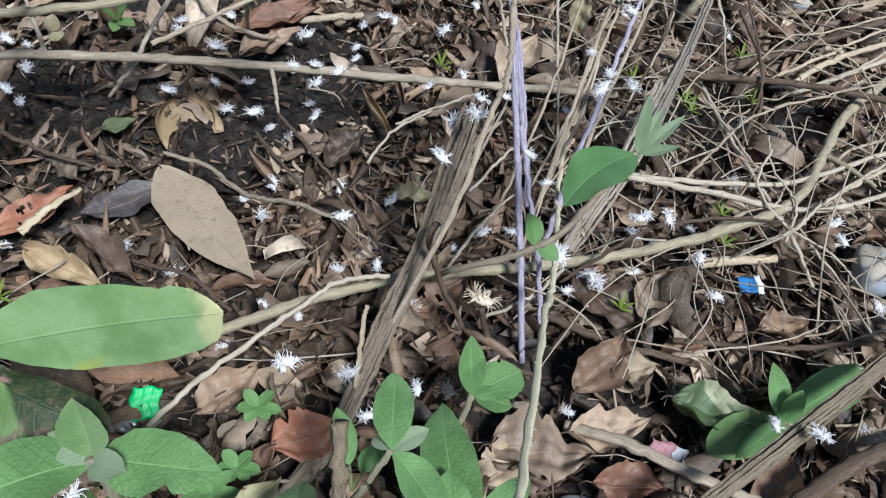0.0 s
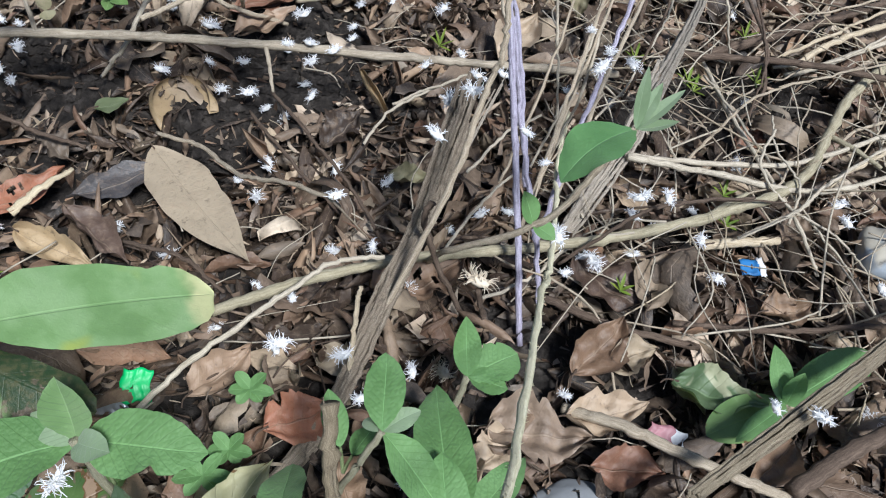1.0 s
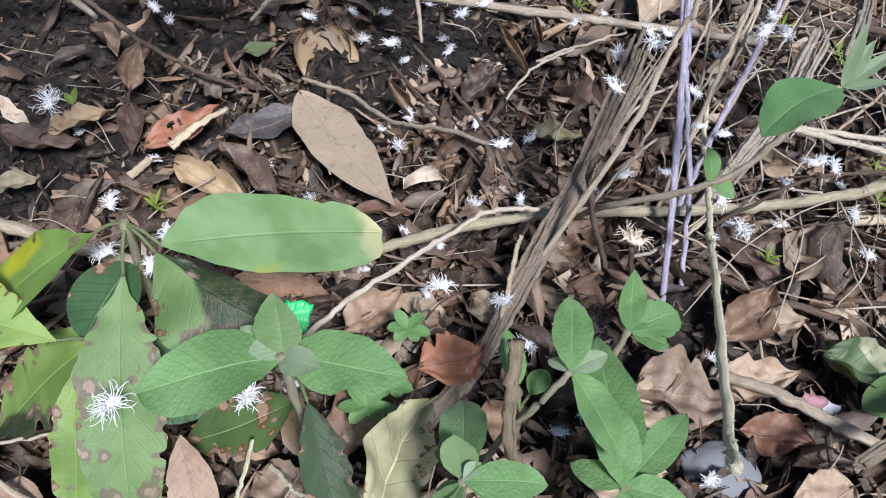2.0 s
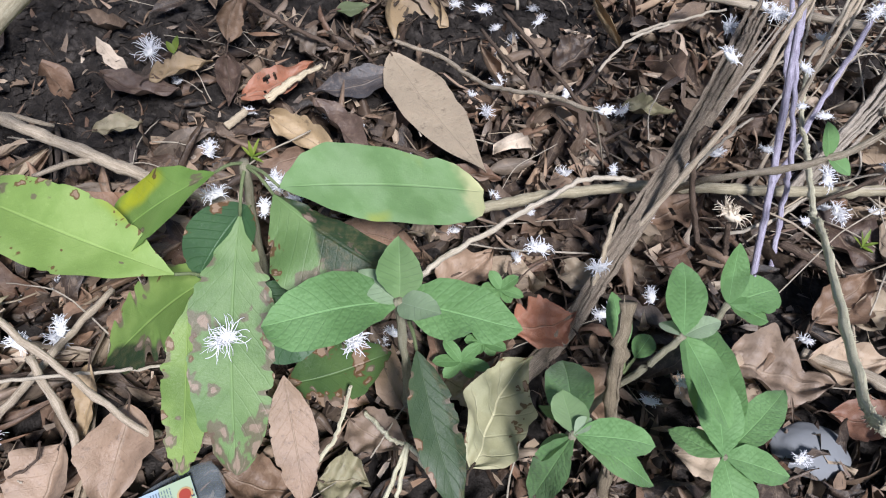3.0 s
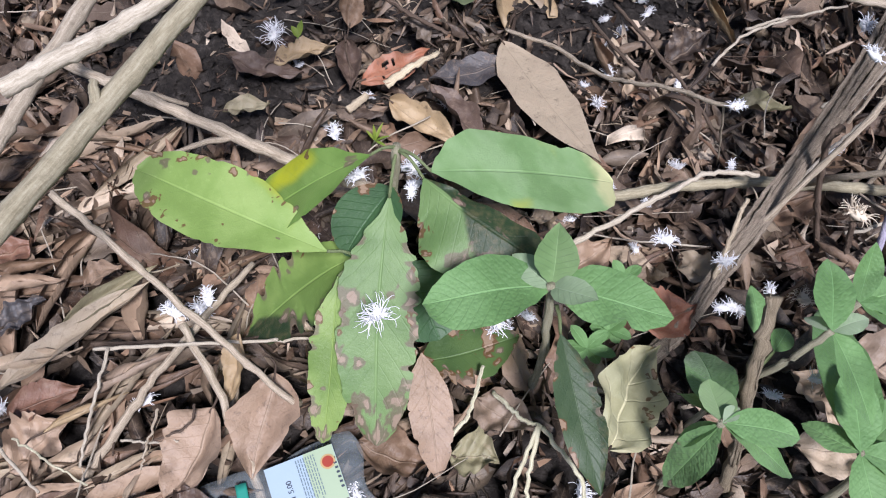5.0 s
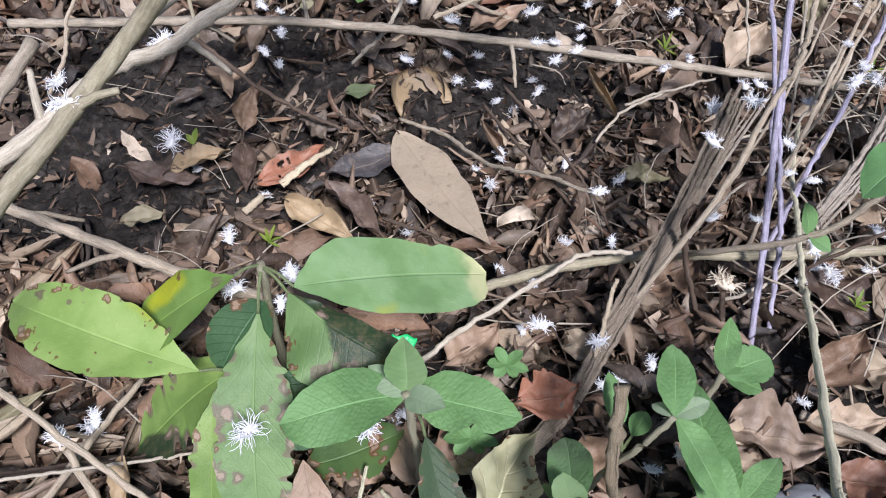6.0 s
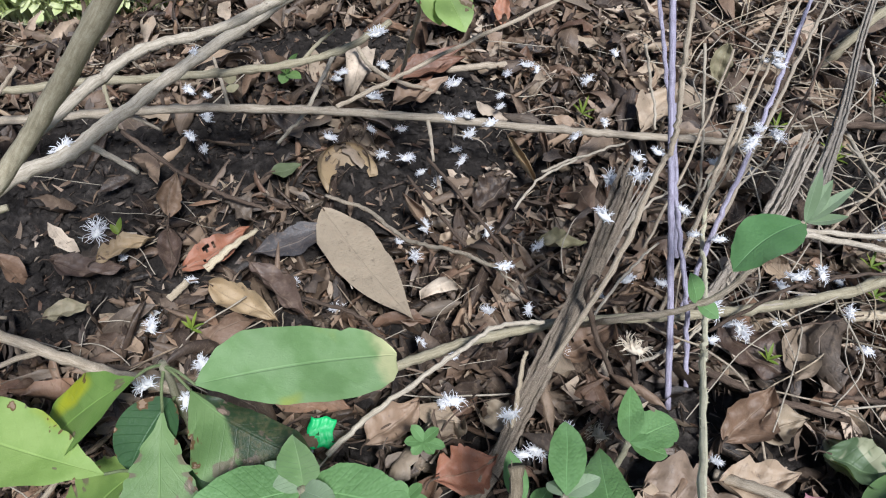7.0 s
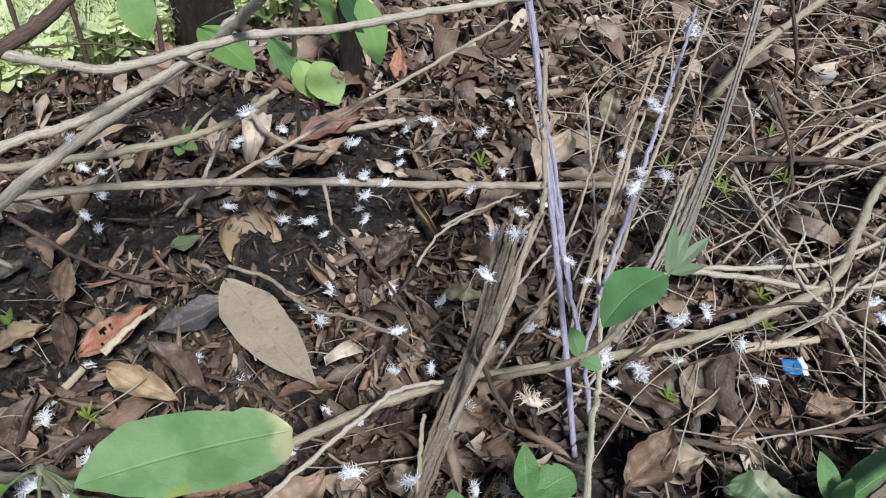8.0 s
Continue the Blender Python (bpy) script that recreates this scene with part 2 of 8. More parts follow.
patchy_mat = green_leaf_mat("patchy_green_leaf", (0.115, 0.18, 0.085), (0.18, 0.25, 0.125), patchy=0.9, spots=0.15)
sprig_mat = green_leaf_mat("sprig_leaf", (0.15, 0.24, 0.03), (0.26, 0.32, 0.05), pairs=4)
# Open sunlight on the grass is put into these very bright colours.
sun_tint_grass_mat = green_leaf_mat("sun_tinted_grass_blade", (0.60, 0.68, 0.30), (0.82, 0.85, 0.55), pairs=2, vein_relief=0.0, vein_dark=0.0, lit=(0.75, 0.80, 0.42))


def bark_mat(name, dark, mid, pale, grain=1.0, rough=0.8, relief=0.0016):
    m, nt, b = material(name, rough, 0.25)
    tc = nt.nodes.new("ShaderNodeTexCoord")
    mp = nt.nodes.new("ShaderNodeMapping")
    mp.inputs["Scale"].default_value = (16.0 * grain, 34.0, 1.0)
    nt.links.new(tc.outputs["UV"], mp.inputs["Vector"])
    streak = noise_tex(nt, mp.outputs["Vector"], 1.3, 8.0, 0.72)
    blot = noise_tex(nt, tc.outputs["Object"], 90.0, 6.0, 0.7)
    grit = noise_tex(nt, tc.outputs["Object"], 750.0, 6.0, 0.75)
    col = ramp(nt, streak, [(0.3, dark), (0.5, mid), (0.72, pale)])
    col = mixc(nt, calc(nt, "MULTIPLY", step(nt, blot, 0.5, 0.72), 0.55), col, dark)
    col = mixc(nt, calc(nt, "MULTIPLY", step(nt, grit, 0.52, 0.72), 0.6), col, pale)
    col = mixc(nt, calc(nt, "MULTIPLY", step(nt, grit, 0.48, 0.3), 0.5), col, dark)
    nt.links.new(col, b.inputs["Base Color"])
    bump(nt, b, calc(nt, "ADD", streak, calc(nt, "MULTIPLY", grit, 0.6)), 1.0, relief)
    return m


bark_tan = bark_mat("tan_bark", (0.20, 0.155, 0.105), (0.45, 0.37, 0.27), (0.66, 0.575, 0.45), relief=0.0011)
bark_grey = bark_mat("grey_bark", (0.20, 0.165, 0.12), (0.40, 0.335, 0.25), (0.58, 0.51, 0.41), relief=0.0011)
bark_brown = bark_mat("brown_bark", (0.055, 0.038, 0.028), (0.125, 0.088, 0.064), (0.24, 0.18, 0.135))
bark_green = bark_mat("greenish_bark", (0.20, 0.17, 0.105), (0.365, 0.32, 0.215), (0.52, 0.47, 0.345), relief=0.0011)
bark_purple = bark_mat("purple_bark", (0.19, 0.16, 0.20), (0.42, 0.385, 0.485), (0.68, 0.65, 0.73), grain=0.6)
bark_straw = bark_mat("pale_green_straw", (0.52, 0.47, 0.29), (0.74, 0.69, 0.48), (0.86, 0.83, 0.66))
fibre_dark = bark_mat("weathered_olive_stalk", (0.06, 0.045, 0.03), (0.37, 0.30, 0.205), (0.64, 0.56, 0.42), grain=2.5, relief=0.0022)
bark_pale = bark_mat("pale_straw", (0.34, 0.26, 0.165), (0.56, 0.46, 0.32), (0.74, 0.65, 0.49))
bark_dark = bark_mat("dark_trunk_bark", (0.018, 0.014, 0.011), (0.04, 0.031, 0.025), (0.085, 0.07, 0.055), grain=2.0, relief=0.006)
bark_bleached = bark_mat("bleached_bark", (0.27, 0.225, 0.165), (0.50, 0.435, 0.335), (0.70, 0.64, 0.53), relief=0.0010)
peeled_wood = bark_mat("peeled_wood", (0.46, 0.36, 0.22), (0.66, 0.55, 0.37), (0.78, 0.70, 0.52), grain=2.0)
stalk_wood = bark_mat("weathered_woody_stalk", (0.10, 0.075, 0.05), (0.235, 0.19, 0.125), (0.42, 0.35, 0.25), grain=2.5, relief=0.0015)
fibre_mat = bark_mat("fibrous_stalk", (0.055, 0.040, 0.029), (0.31, 0.25, 0.185), (0.60, 0.52, 0.415), grain=2.5, relief=0.0022)
fibre_pale = bark_mat("pale_split_wood", (0.16, 0.13, 0.10), (0.50, 0.43, 0.345), (0.74, 0.67, 0.57), grain=2.5, relief=0.0022)
stem_green = bark_mat("green_stem", (0.10, 0.13, 0.05), (0.20, 0.25, 0.11), (0.32, 0.36, 0.21))
stem_fuzzy = bark_mat("felted_stem", (0.22, 0.20, 0.12), (0.33, 0.31, 0.21), (0.45, 0.42, 0.31))


def soil_material():
    m, nt, b = material("moist_dark_soil", 0.85, 0.3)
    tc = nt.nodes.new("ShaderNodeTexCoord")
    v = tc.outputs["Object"]
    big, mid, fine = noise_tex(nt, v, 5.0, 4.0), noise_tex(nt, v, 60.0, 5.0, 0.65), noise_tex(nt, v, 420.0, 5.0, 0.7)
    col = ramp(nt, mid, [(0.3, (0.016, 0.0135, 0.012)), (0.52, (0.048, 0.040, 0.034)), (0.75, (0.15, 0.13, 0.113))])
    col = mixc(nt, calc(nt, "MULTIPLY", step(nt, big, 0.45, 0.7), 0.4), col, (0.032, 0.025, 0.020))
    col = mixc(nt, calc(nt, "MULTIPLY", step(nt, fine, 0.6, 0.8), 0.35), col, (0.12, 0.10, 0.082))
    nt.links.new(col, b.inputs["Base Color"])
    nt.links.new(calc(nt, "SUBTRACT", 1.05, calc(nt, "MULTIPLY", big, 0.5)), b.inputs["Roughness"])
    bump(nt, b, calc(nt, "ADD", mid, calc(nt, "MULTIPLY", fine, 0.6)), 1.0, 0.012)
    return m


soil_mat = soil_material()


def plain(name, colour, rough=0.6, spec=0.4, vary=0.12, scale=90.0, relief=0.0006):
    m, nt, b = material(name, rough, spec)
    tc = nt.nodes.new("ShaderNodeTexCoord")
    n = noise_tex(nt, tc.outputs["Object"], scale, 4.0, 0.6)
    col = mixc(nt, calc(nt, "MULTIPLY", n, vary * 2), colour, tuple(c * 0.45 for c in colour))
    nt.links.new(col, b.inputs["Base Color"])
    bump(nt, b, n, 0.4, relief)
    return m


wax_mat = plain("white_wax", (0.88, 0.88, 0.90), 0.55, 0.3, vary=0.04)
core_mat = plain("cream_tuft_core", (0.80, 0.79, 0.76), 0.7, 0.2, vary=0.1)
straw_tuft_mat = plain("straw_tuft", (0.74, 0.64, 0.50), 0.8, 0.2, vary=0.2)
foil_green = plain("green_foil", (0.02, 0.50, 0.14), 0.42, 0.45, vary=0.1)
foil_silver = plain("silver_foil", (0.55, 0.57, 0.58), 0.3, 0.7, vary=0.2)
foil_silver.node_tree.nodes["Principled BSDF"].inputs["Metallic"].default_value = 0.6
print_blue = plain("blue_print", (0.035, 0.18, 0.44), 0.4, 0.5)
print_white = plain("white_print", (0.72, 0.73, 0.74), 0.5, 0.4)
print_pink = plain("pink_print", (0.36, 0.17, 0.19), 0.5, 0.4)
paper_mat = plain("pale_label_paper", (0.37, 0.47, 0.55), 0.45, 0.4, vary=0.05)
paper_green = plain("pale_green_print", (0.37, 0.46, 0.31), 0.45, 0.4, vary=0.05)
ink_pale = plain("faded_ink", (0.15, 0.20, 0.23), 0.6, 0.3)
print_dusky = plain("dusky_blue_print", (0.06, 0.14, 0.23), 0.35, 0.5, vary=0.3, scale=140.0)
ink_mat = plain("dark_ink", (0.05, 0.06, 0.09), 0.6, 0.3)
print_red = plain("red_print", (0.34, 0.05, 0.03), 0.5, 0.4)
print_orange = plain("orange_print", (0.50, 0.33, 0.15), 0.5, 0.4)
print_teal = plain("teal_print", (0.03, 0.28, 0.21), 0.4, 0.5)
print_yellow = plain("yellow_print", (0.55, 0.52, 0.16), 0.4, 0.5)
stone_mat = plain("pale_stone", (0.47, 0.43, 0.35), 0.75, 0.3, vary=0.25, scale=40.0, relief=0.002)
stone_grey = plain("grey_stone", (0.24, 0.25, 0.26), 0.75, 0.3, vary=0.25, scale=40.0, relief=0.002)

_nt = stone_mat.node_tree
_tc = _nt.nodes.new("ShaderNodeTexCoord")
_b = _nt.nodes["Principled BSDF"]
_old = _b.inputs["Base Color"].links[0].from_socket
_nt.links.new(mixc(_nt, step(_nt, noise_tex(_nt, _tc.outputs["Object"], 16.0, 3.0, 0.5, 0.4), 0.47, 0.54), _old, (0.27, 0.30, 0.33)), _b.inputs["Base Color"])


def film_material():
    m, nt, b = material("clear_plastic_film", 0.12, 0.6)
    b.inputs["Base Color"].default_value = (0.38, 0.43, 0.45, 1)
    tc = nt.nodes.new("ShaderNodeTexCoord")
    bump(nt, b, noise_tex(nt, tc.outputs["Object"], 70.0, 3.0), 0.6, 0.004)
    clear = nt.nodes.new("ShaderNodeBsdfTransparent")
    mx = nt.nodes.new("ShaderNodeMixShader")
    mx.inputs["Fac"].default_value = 0.84
    nt.links.new(b.outputs[0], mx.inputs[1])
    nt.links.new(clear.outputs[0], mx.inputs[2])
    nt.links.new(mx.outputs[0], nt.nodes["Material Output"].inputs["Surface"])
    return m


film_mat = film_material()


# ---- shape helpers ----
def mesh_of(name, verts, faces, uvs, materials, smooth=True, slots=None):
    me = bpy.data.meshes.new(name)
    me.from_pydata(verts, [], faces)
    if uvs is not None:
        layer = me.uv_layers.new(name="UVMap")
        idx = np.empty(len(me.loops), dtype=np.int32)
        me.loops.foreach_get("vertex_index", idx)
        layer.data.foreach_set("uv", np.asarray(uvs, dtype=np.float32)[idx].ravel())
    for mt in materials if isinstance(materials, (list, tuple)) else [materials]:
        me.materials.append(mt)
    if smooth:
        me.polygons.foreach_set("use_smooth", [True] * len(me.polygons))
    if slots is not None:
        me.polygons.foreach_set("material_index", slots)
    me.update()
    return me


def part(name, me, parent, label="", m=None):
    ob = new(name, me)
    ob.parent = parent
    if m is not None:
        ob.matrix_basis = m
    if label:
        tagged(ob, label)
    return ob


def smooth_line(points, per=6):
    p = [Vector(q) for q in points]
    if len(p) == 2:
        return [p[0].lerp(p[1], k / per) for k in range(per + 1)]
    p = [2 * p[0] - p[1]] + p + [2 * p[-1] - p[-2]]
    out = []
    for i in range(1, len(p) - 2):
        a, b, c, d = p[i - 1:i + 3]
        for k in range(per):
            s = k / per
            out.append(0.5 * ((2 * b) + (c - a) * s + (2 * a - 5 * b + 4 * c - d) * s * s + (3 * b - a - 3 * c + d) * s ** 3))
    out.append(p[-2])
    return out


def tube(points, r0, r1, sides=7, per=6, knots=0.0, wob=0.0, seed=0, flat=1.0, taper=None, crook=0.0):
    """A tapered, slightly crooked tube along points: verts, faces, uvs. knots: swellings at the nodes."""
    rng = random.Random(seed)
    line = smooth_line(points, per)
    n = len(line)
    verts, faces, uvs = [], [], []
    up = Vector((0.31, 0.17, 0.94))
    run = 0.0
    node_at = rng.random() * 0.04
    phase = rng.random() * 6.28
    for i, q in enumerate(line):
        d = (line[min(i + 1, n - 1)] - line[max(i - 1, 0)]).normalized()
        side = d.cross(up)
        if side.length < 1e-4:
            side = d.cross(Vector((1, 0, 0)))
        side.normalize()
        upn = side.cross(d)
        if i:
            run += (line[i] - line[i - 1]).length
        s = i / (n - 1)
        r = r0 + (r1 - r0) * s
        if taper:
            r *= taper(s)
        if knots and (run - node_at) > 0.045:
            node_at = run + rng.uniform(-0.01, 0.02)
            r *= 1 + knots
        if crook:
            w = noise.noise_vector(q * 22 + Vector((seed * 1.7, 0, 0))) + 0.5 * noise.noise_vector(q * 60 + Vector((0, seed * 1.3, 0)))
            q = q + Vector((w.x, w.y, 0.5 * w.z)) * crook * min(1.0, 6 * s, 6 * (1 - s) + 0.3)
        if wob and 0 < i < n - 1:
            q = q + Vector((rng.gauss(0, wob), rng.gauss(0, wob), rng.gauss(0, wob * 0.6)))
        for k in range(sides):
            a = phase + 2 * math.pi * k / sides
            rr = r * (1 + (rng.uniform(-0.09, 0.09) if r > 0.0012 else 0) * min(1.0, 0.0045 / r))
            verts.append(q + side * math.cos(a) * rr + upn * math.sin(a) * rr * flat)
            uvs.append((k / sides, run))
    for i in range(n - 1):
        for k in range(sides):
            k2 = (k + 1) % sides
            faces.append((i * sides + k, i * sides + k2, (i + 1) * sides + k2, (i + 1) * sides + k))
    faces.append(tuple(range(sides))[::-1])
    faces.append(tuple((n - 1) * sides + k for k in range(sides)))
    return verts, faces, uvs


def join(*bits):
    verts, faces, uvs = [], [], []
    for v, f, u in bits:
        k = len(verts)
        verts += list(v)
        faces += [tuple(i + k for i in g) for g in f]
        uvs += list(u)
    return verts, faces, uvs


def blade(length, width, curl=0.0, fold=0.15, cup=0.0, wave=0.0, eaten=0.0, seed=0, nv=14, nu=8, round_=0.0, twist=0.0, crumple=0.0, stalk=0.0, tip=0.0, ragged=0.0, sway=0.0, holes=0):
    """A leaf blade from the origin to (0, length, 0), upper side to +z. curl: radians along its length; fold: of the halves upward;
    cup: radians across; wave: ripple of the margin; eaten: bites out of the margin; ragged: unevenness of it; sway: sideways bend of the midrib."""
    rng = random.Random(seed)
    ph = [rng.uniform(0, 6.28) for _ in range(8)]
    a, b = (0.80 - 0.18 * round_, 0.95 - 0.36 * round_ + tip)
    peak = (a / (a + b)) ** a * (b / (a + b)) ** b
    line, ang, p = [], -curl / 2, Vector((0, 0, 0))
    for j in range(nv + 1):
        line.append((p.copy(), ang))
        k = curl / nv * (1 + 0.5 * math.sin(ph[0] + 3 * j / nv))
        ang += k
        p = p + Vector((0, math.cos(ang), math.sin(ang))) * (length / nv)
    end = line[-1][0]
    back = math.atan2(end.z, end.y)
    size = length / max(end.length, 1e-4)
    size = min(size, 1.8)
    verts, uvs, faces = [], [], []
    for j, (q, an) in enumerate(line):
        v = j / nv
        w = width / 2 * (max(v, 0.0) ** a * max(1 - v, 0.0) ** b / peak) + width * 0.008
        roll = twist * (v - 0.5)
        for i in range(nu + 1):
            u = 2 * i / nu - 1
            ww = w
            if eaten:
                bite = math.sin(9 * v + ph[1] + (2.4 if u > 0 else 0)) + math.sin(23 * v + ph[2] + (1.1 if u > 0 else 0)) + 0.8 * math.sin(47 * v + ph[3] + u)
                ww *= 1 - eaten * max(0.0, min(1.0, 0.34 * bite)) * (0.3 + 0.7 * abs(u))
            if ragged:
                s = 1.0 if u > 0 else 5.0
                ww *= 1 + ragged * (1.1 * noise.noise((v * 3.5, s + ph[1], ph[2])) + 0.9 * noise.noise((v * 11, s, ph[3])) + 0.5 * noise.noise((v * 30, s, ph[5])))
            t = abs(u)
            if cup:
                th = u * cup
                x, z = math.sin(th) / max(cup, 1e-3) * ww, (1 - math.cos(th)) / cup * ww
            else:
                x, z = u * ww, 0.0
            z += t * ww * math.tan(fold)
            z += wave * width * t * t * (math.sin(11 * v + ph[4] + (1.7 if u > 0 else 0)) + 0.6 * math.sin(19 * v + ph[5]))
            if crumple:
                z += crumple * width * (math.sin(5.2 * u + 8 * v + ph[6]) * math.sin(13 * v - 3 * u + ph[7]))
            if sway:
                x += sway * width * (math.sin(3.6 * v + ph[3]) - math.sin(ph[3]))
            x, z = x * math.cos(roll) - z * math.sin(roll), x * math.sin(roll) + z * math.cos(roll)
            nrm = Vector((0, -math.sin(an), math.cos(an)))
            c = q + Vector((x, 0, 0)) + nrm * z
            y, zz = c.y * math.cos(back) + c.z * math.sin(back), -c.y * math.sin(back) + c.z * math.cos(back)
            verts.append(Vector((c.x, y * size, zz * size)))
            uvs.append((i / nu, v))
    m = nu + 1
    for j in range(nv):
        for i in range(nu):
            faces.append((j * m + i, j * m + i + 1, (j + 1) * m + i + 1, (j + 1) * m + i))
    for k in range(holes):
        hv, hu, hr = rng.uniform(0.15, 0.85) * nv, rng.uniform(0.12, 0.88) * nu, rng.uniform(0.5, 1.3)
        faces = [g for g in faces if (g[0] // m - hv) ** 2 + (g[0] % m - hu) ** 2 > hr * hr]
    if stalk:
        sv, sf, su = tube([(0, 0.004, 0), (0, -stalk * 0.5, 0.001), (width * 0.06, -stalk, -0.002)], width * 0.016 + 0.0004, width * 0.012 + 0.0003, 5, 3, seed=seed)
        return join((verts, faces, uvs), (sv, sf, [(0.5, 0.02)] * len(su)))
    return verts, faces, uvs


def profile(stops, v):
    """Half-width at v, eased between (v, width) stops."""
    for (a, wa), (b, wb) in zip(stops, stops[1:]):
        if v <= b:
            k = (v - a) / max(b - a, 1e-6)
            return wa + (wb - wa) * (k * k * (3 - 2 * k) * 0.4 + k * 0.6)
    return stops[-1][1]


OVATE = ((0, 0.03), (0.06, 0.26), (0.16, 0.62), (0.30, 0.92), (0.44, 1.0), (0.62, 0.93), (0.78, 0.70), (0.90, 0.40), (0.97, 0.15), (1, 0.02))
LANCE = ((0, 0.03), (0.08, 0.20), (0.22, 0.62), (0.40, 0.95), (0.52, 1.0), (0.68, 0.86), (0.82, 0.58), (0.93, 0.26), (1, 0.02))


def worn_blade(length, width, near=OVATE, far=None, curl=-0.3, fold=0.1, cup=0.0, wave=0.03, chew=0, bite=0.25, teeth=0.0, pits=0, sway=0.05, burn=None, seed=0, marks=(), twist=0.0):
    """A leaf blade from the origin to (0, length, 0) with its own outline on either side (near: to +x), chewed margins and dead patches.
    Returns verts, faces, uvs and two wear values for each vertex. chew: bites a side; teeth: fine unevenness; pits: dead spots;
    marks: (v, u, radius) dead spots at known places; burn: function of (u, v)."""
    rng = random.Random(seed)
    nv, nu = 84, 22
    far = far or near
    bites = {1: [], -1: []}
    for side in (1, -1):
        for k in range(chew):
            bites[side].append((rng.uniform(0.12, 0.95), rng.uniform(0.35, 1.0) * bite, rng.uniform(0.010, 0.032)))
    spots = [(rng.uniform(0.2, 0.95), rng.choice((-1, 1)) * rng.uniform(0.25, 0.98), rng.uniform(0.04, 0.11)) for k in range(pits)] + list(marks)
    ph = [rng.uniform(0, 6.28) for _ in range(6)]
    verts, uvs, faces, wear, burnt = [], [], [], [], []
    p, ang, line = Vector((0, 0, 0)), 0.0, []
    for j in range(nv + 1):
        line.append((p.copy(), ang))
        ang += curl / nv * (1 + 0.6 * math.sin(ph[0] + 3 * j / nv))
        p = p + Vector((0, math.cos(ang), math.sin(ang))) * (length / nv)
    end = line[-1][0]
    back = math.atan2(end.z, end.y)
    grow = length / end.length
    for j, (q, an) in enumerate(line):
        v = j / nv
        cut = {}
        for side in (1, -1):
            c = 0.0
            for at, deep, long in bites[side]:
                d = abs(v - at) / long
                if d < 1.3:
                    k = min(1.0, max(0.0, (1.3 - d) / 0.9))
                    c = max(c, deep * k * k * (3 - 2 * k))
            cut[side] = c
        for i in range(nu + 1):
            u = 2 * i / nu - 1
            side = 1 if u >= 0 else -1
            full = width / 2 * profile(near if side > 0 else far, v)
            ww = full * (1 - cut[side])
            if teeth:
                ww *= 1 + teeth * (noise.noise((v * 22, side * 3.0 + ph[1], ph[2])) + 0.7 * noise.noise((v * 50, side * 5.0, ph[3])))
            t = abs(u)
            x, z = u * ww, 0.0
            if cup:
                x, z = math.sin(u * cup) / cup * ww, (1 - math.cos(u * cup)) / cup * ww
            z += t * ww * math.tan(fold)
            z += wave * width * t * t * (math.sin(8 * v + ph[4] + (1.9 if u > 0 else 0)) + 0.6 * math.sin(17 * v + ph[5] + u)) * min(1.0, 4 * v)
            x += sway * width * (math.sin(3.4 * v + ph[3]) - math.sin(ph[3]))
            roll = twist * (v - 0.3)
            x, z = x * math.cos(roll) - z * math.sin(roll), x * math.sin(roll) + z * math.cos(roll)
            c = q + Vector((x, 0, 0)) + Vector((0, -math.sin(an), math.cos(an))) * z
            verts.append(Vector((c.x, (c.y * math.cos(back) + c.z * math.sin(back)) * grow, (-c.y * math.sin(back) + c.z * math.cos(back)) * grow)))
            uvs.append((0.5 + 0.5 * u * (1 - cut[side]), v))
            w = 0.66 * min(1.0, cut[side] / 0.10) * max(0.0, (t - 0.45) / 0.55)
            for sv, su, sr in spots:
                d = math.hypot((v - sv) * length, (u - su) * full) / (sr * width)
                d += 0.8 * noise.noise((u * 4, v * 12, sv * 9)) + 0.5 * noise.noise((u * 11, v * 34, sv * 9))
                w = max(w, 0.90 - 0.60 * d)
            wear.append(max(0.0, w))
            burnt.append(burn(u, v) if burn else 0.0)
    m = nu + 1
    for j in range(nv):
        for i in range(nu):
            faces.append((j * m + i, j * m + i + 1, (j + 1) * m + i + 1, (j + 1) * m + i))
    return verts, faces, uvs, wear, burnt


def worn_leaf(plant, base, p1, width, mat, roll=0, stem_at=None, label="", petiole_mat=None, **shape):
    """A worn_blade of a plant from base to p1, with its petiole to the stem."""
    inv = plant.matrix_world.inverted()
    length = (Vector(p1) - Vector(base)).length
    v, f, u, wear, burnt = worn_blade(length, width, seed=next_seed(), **shape)
    me = mesh_of("leaf", v, f, u, mat)
    for key, values in (("wear", wear), ("burn", burnt)):
        me.attributes.new(key, "FLOAT", "POINT").data.foreach_set("value", values)
    leaf = part("leaf", me, plant, label, inv @ along(base, p1, roll))
    if stem_at is not None:
        a, b = inv @ Vector(stem_at), inv @ Vector(base)
        mid = a.lerp(b, 0.5) + Vector((0, 0, 0.15 * (b - a).length))
        to_leaf = leaf.matrix_basis.inverted()
        v, f, u = tube([to_leaf @ a, to_leaf @ mid, to_leaf @ b], 0.0016, 0.0013, 6, 5, seed=next_seed())
        part("petiole", mesh_of("petiole", v, f, u, petiole_mat or stem_green), leaf)
    return leaf


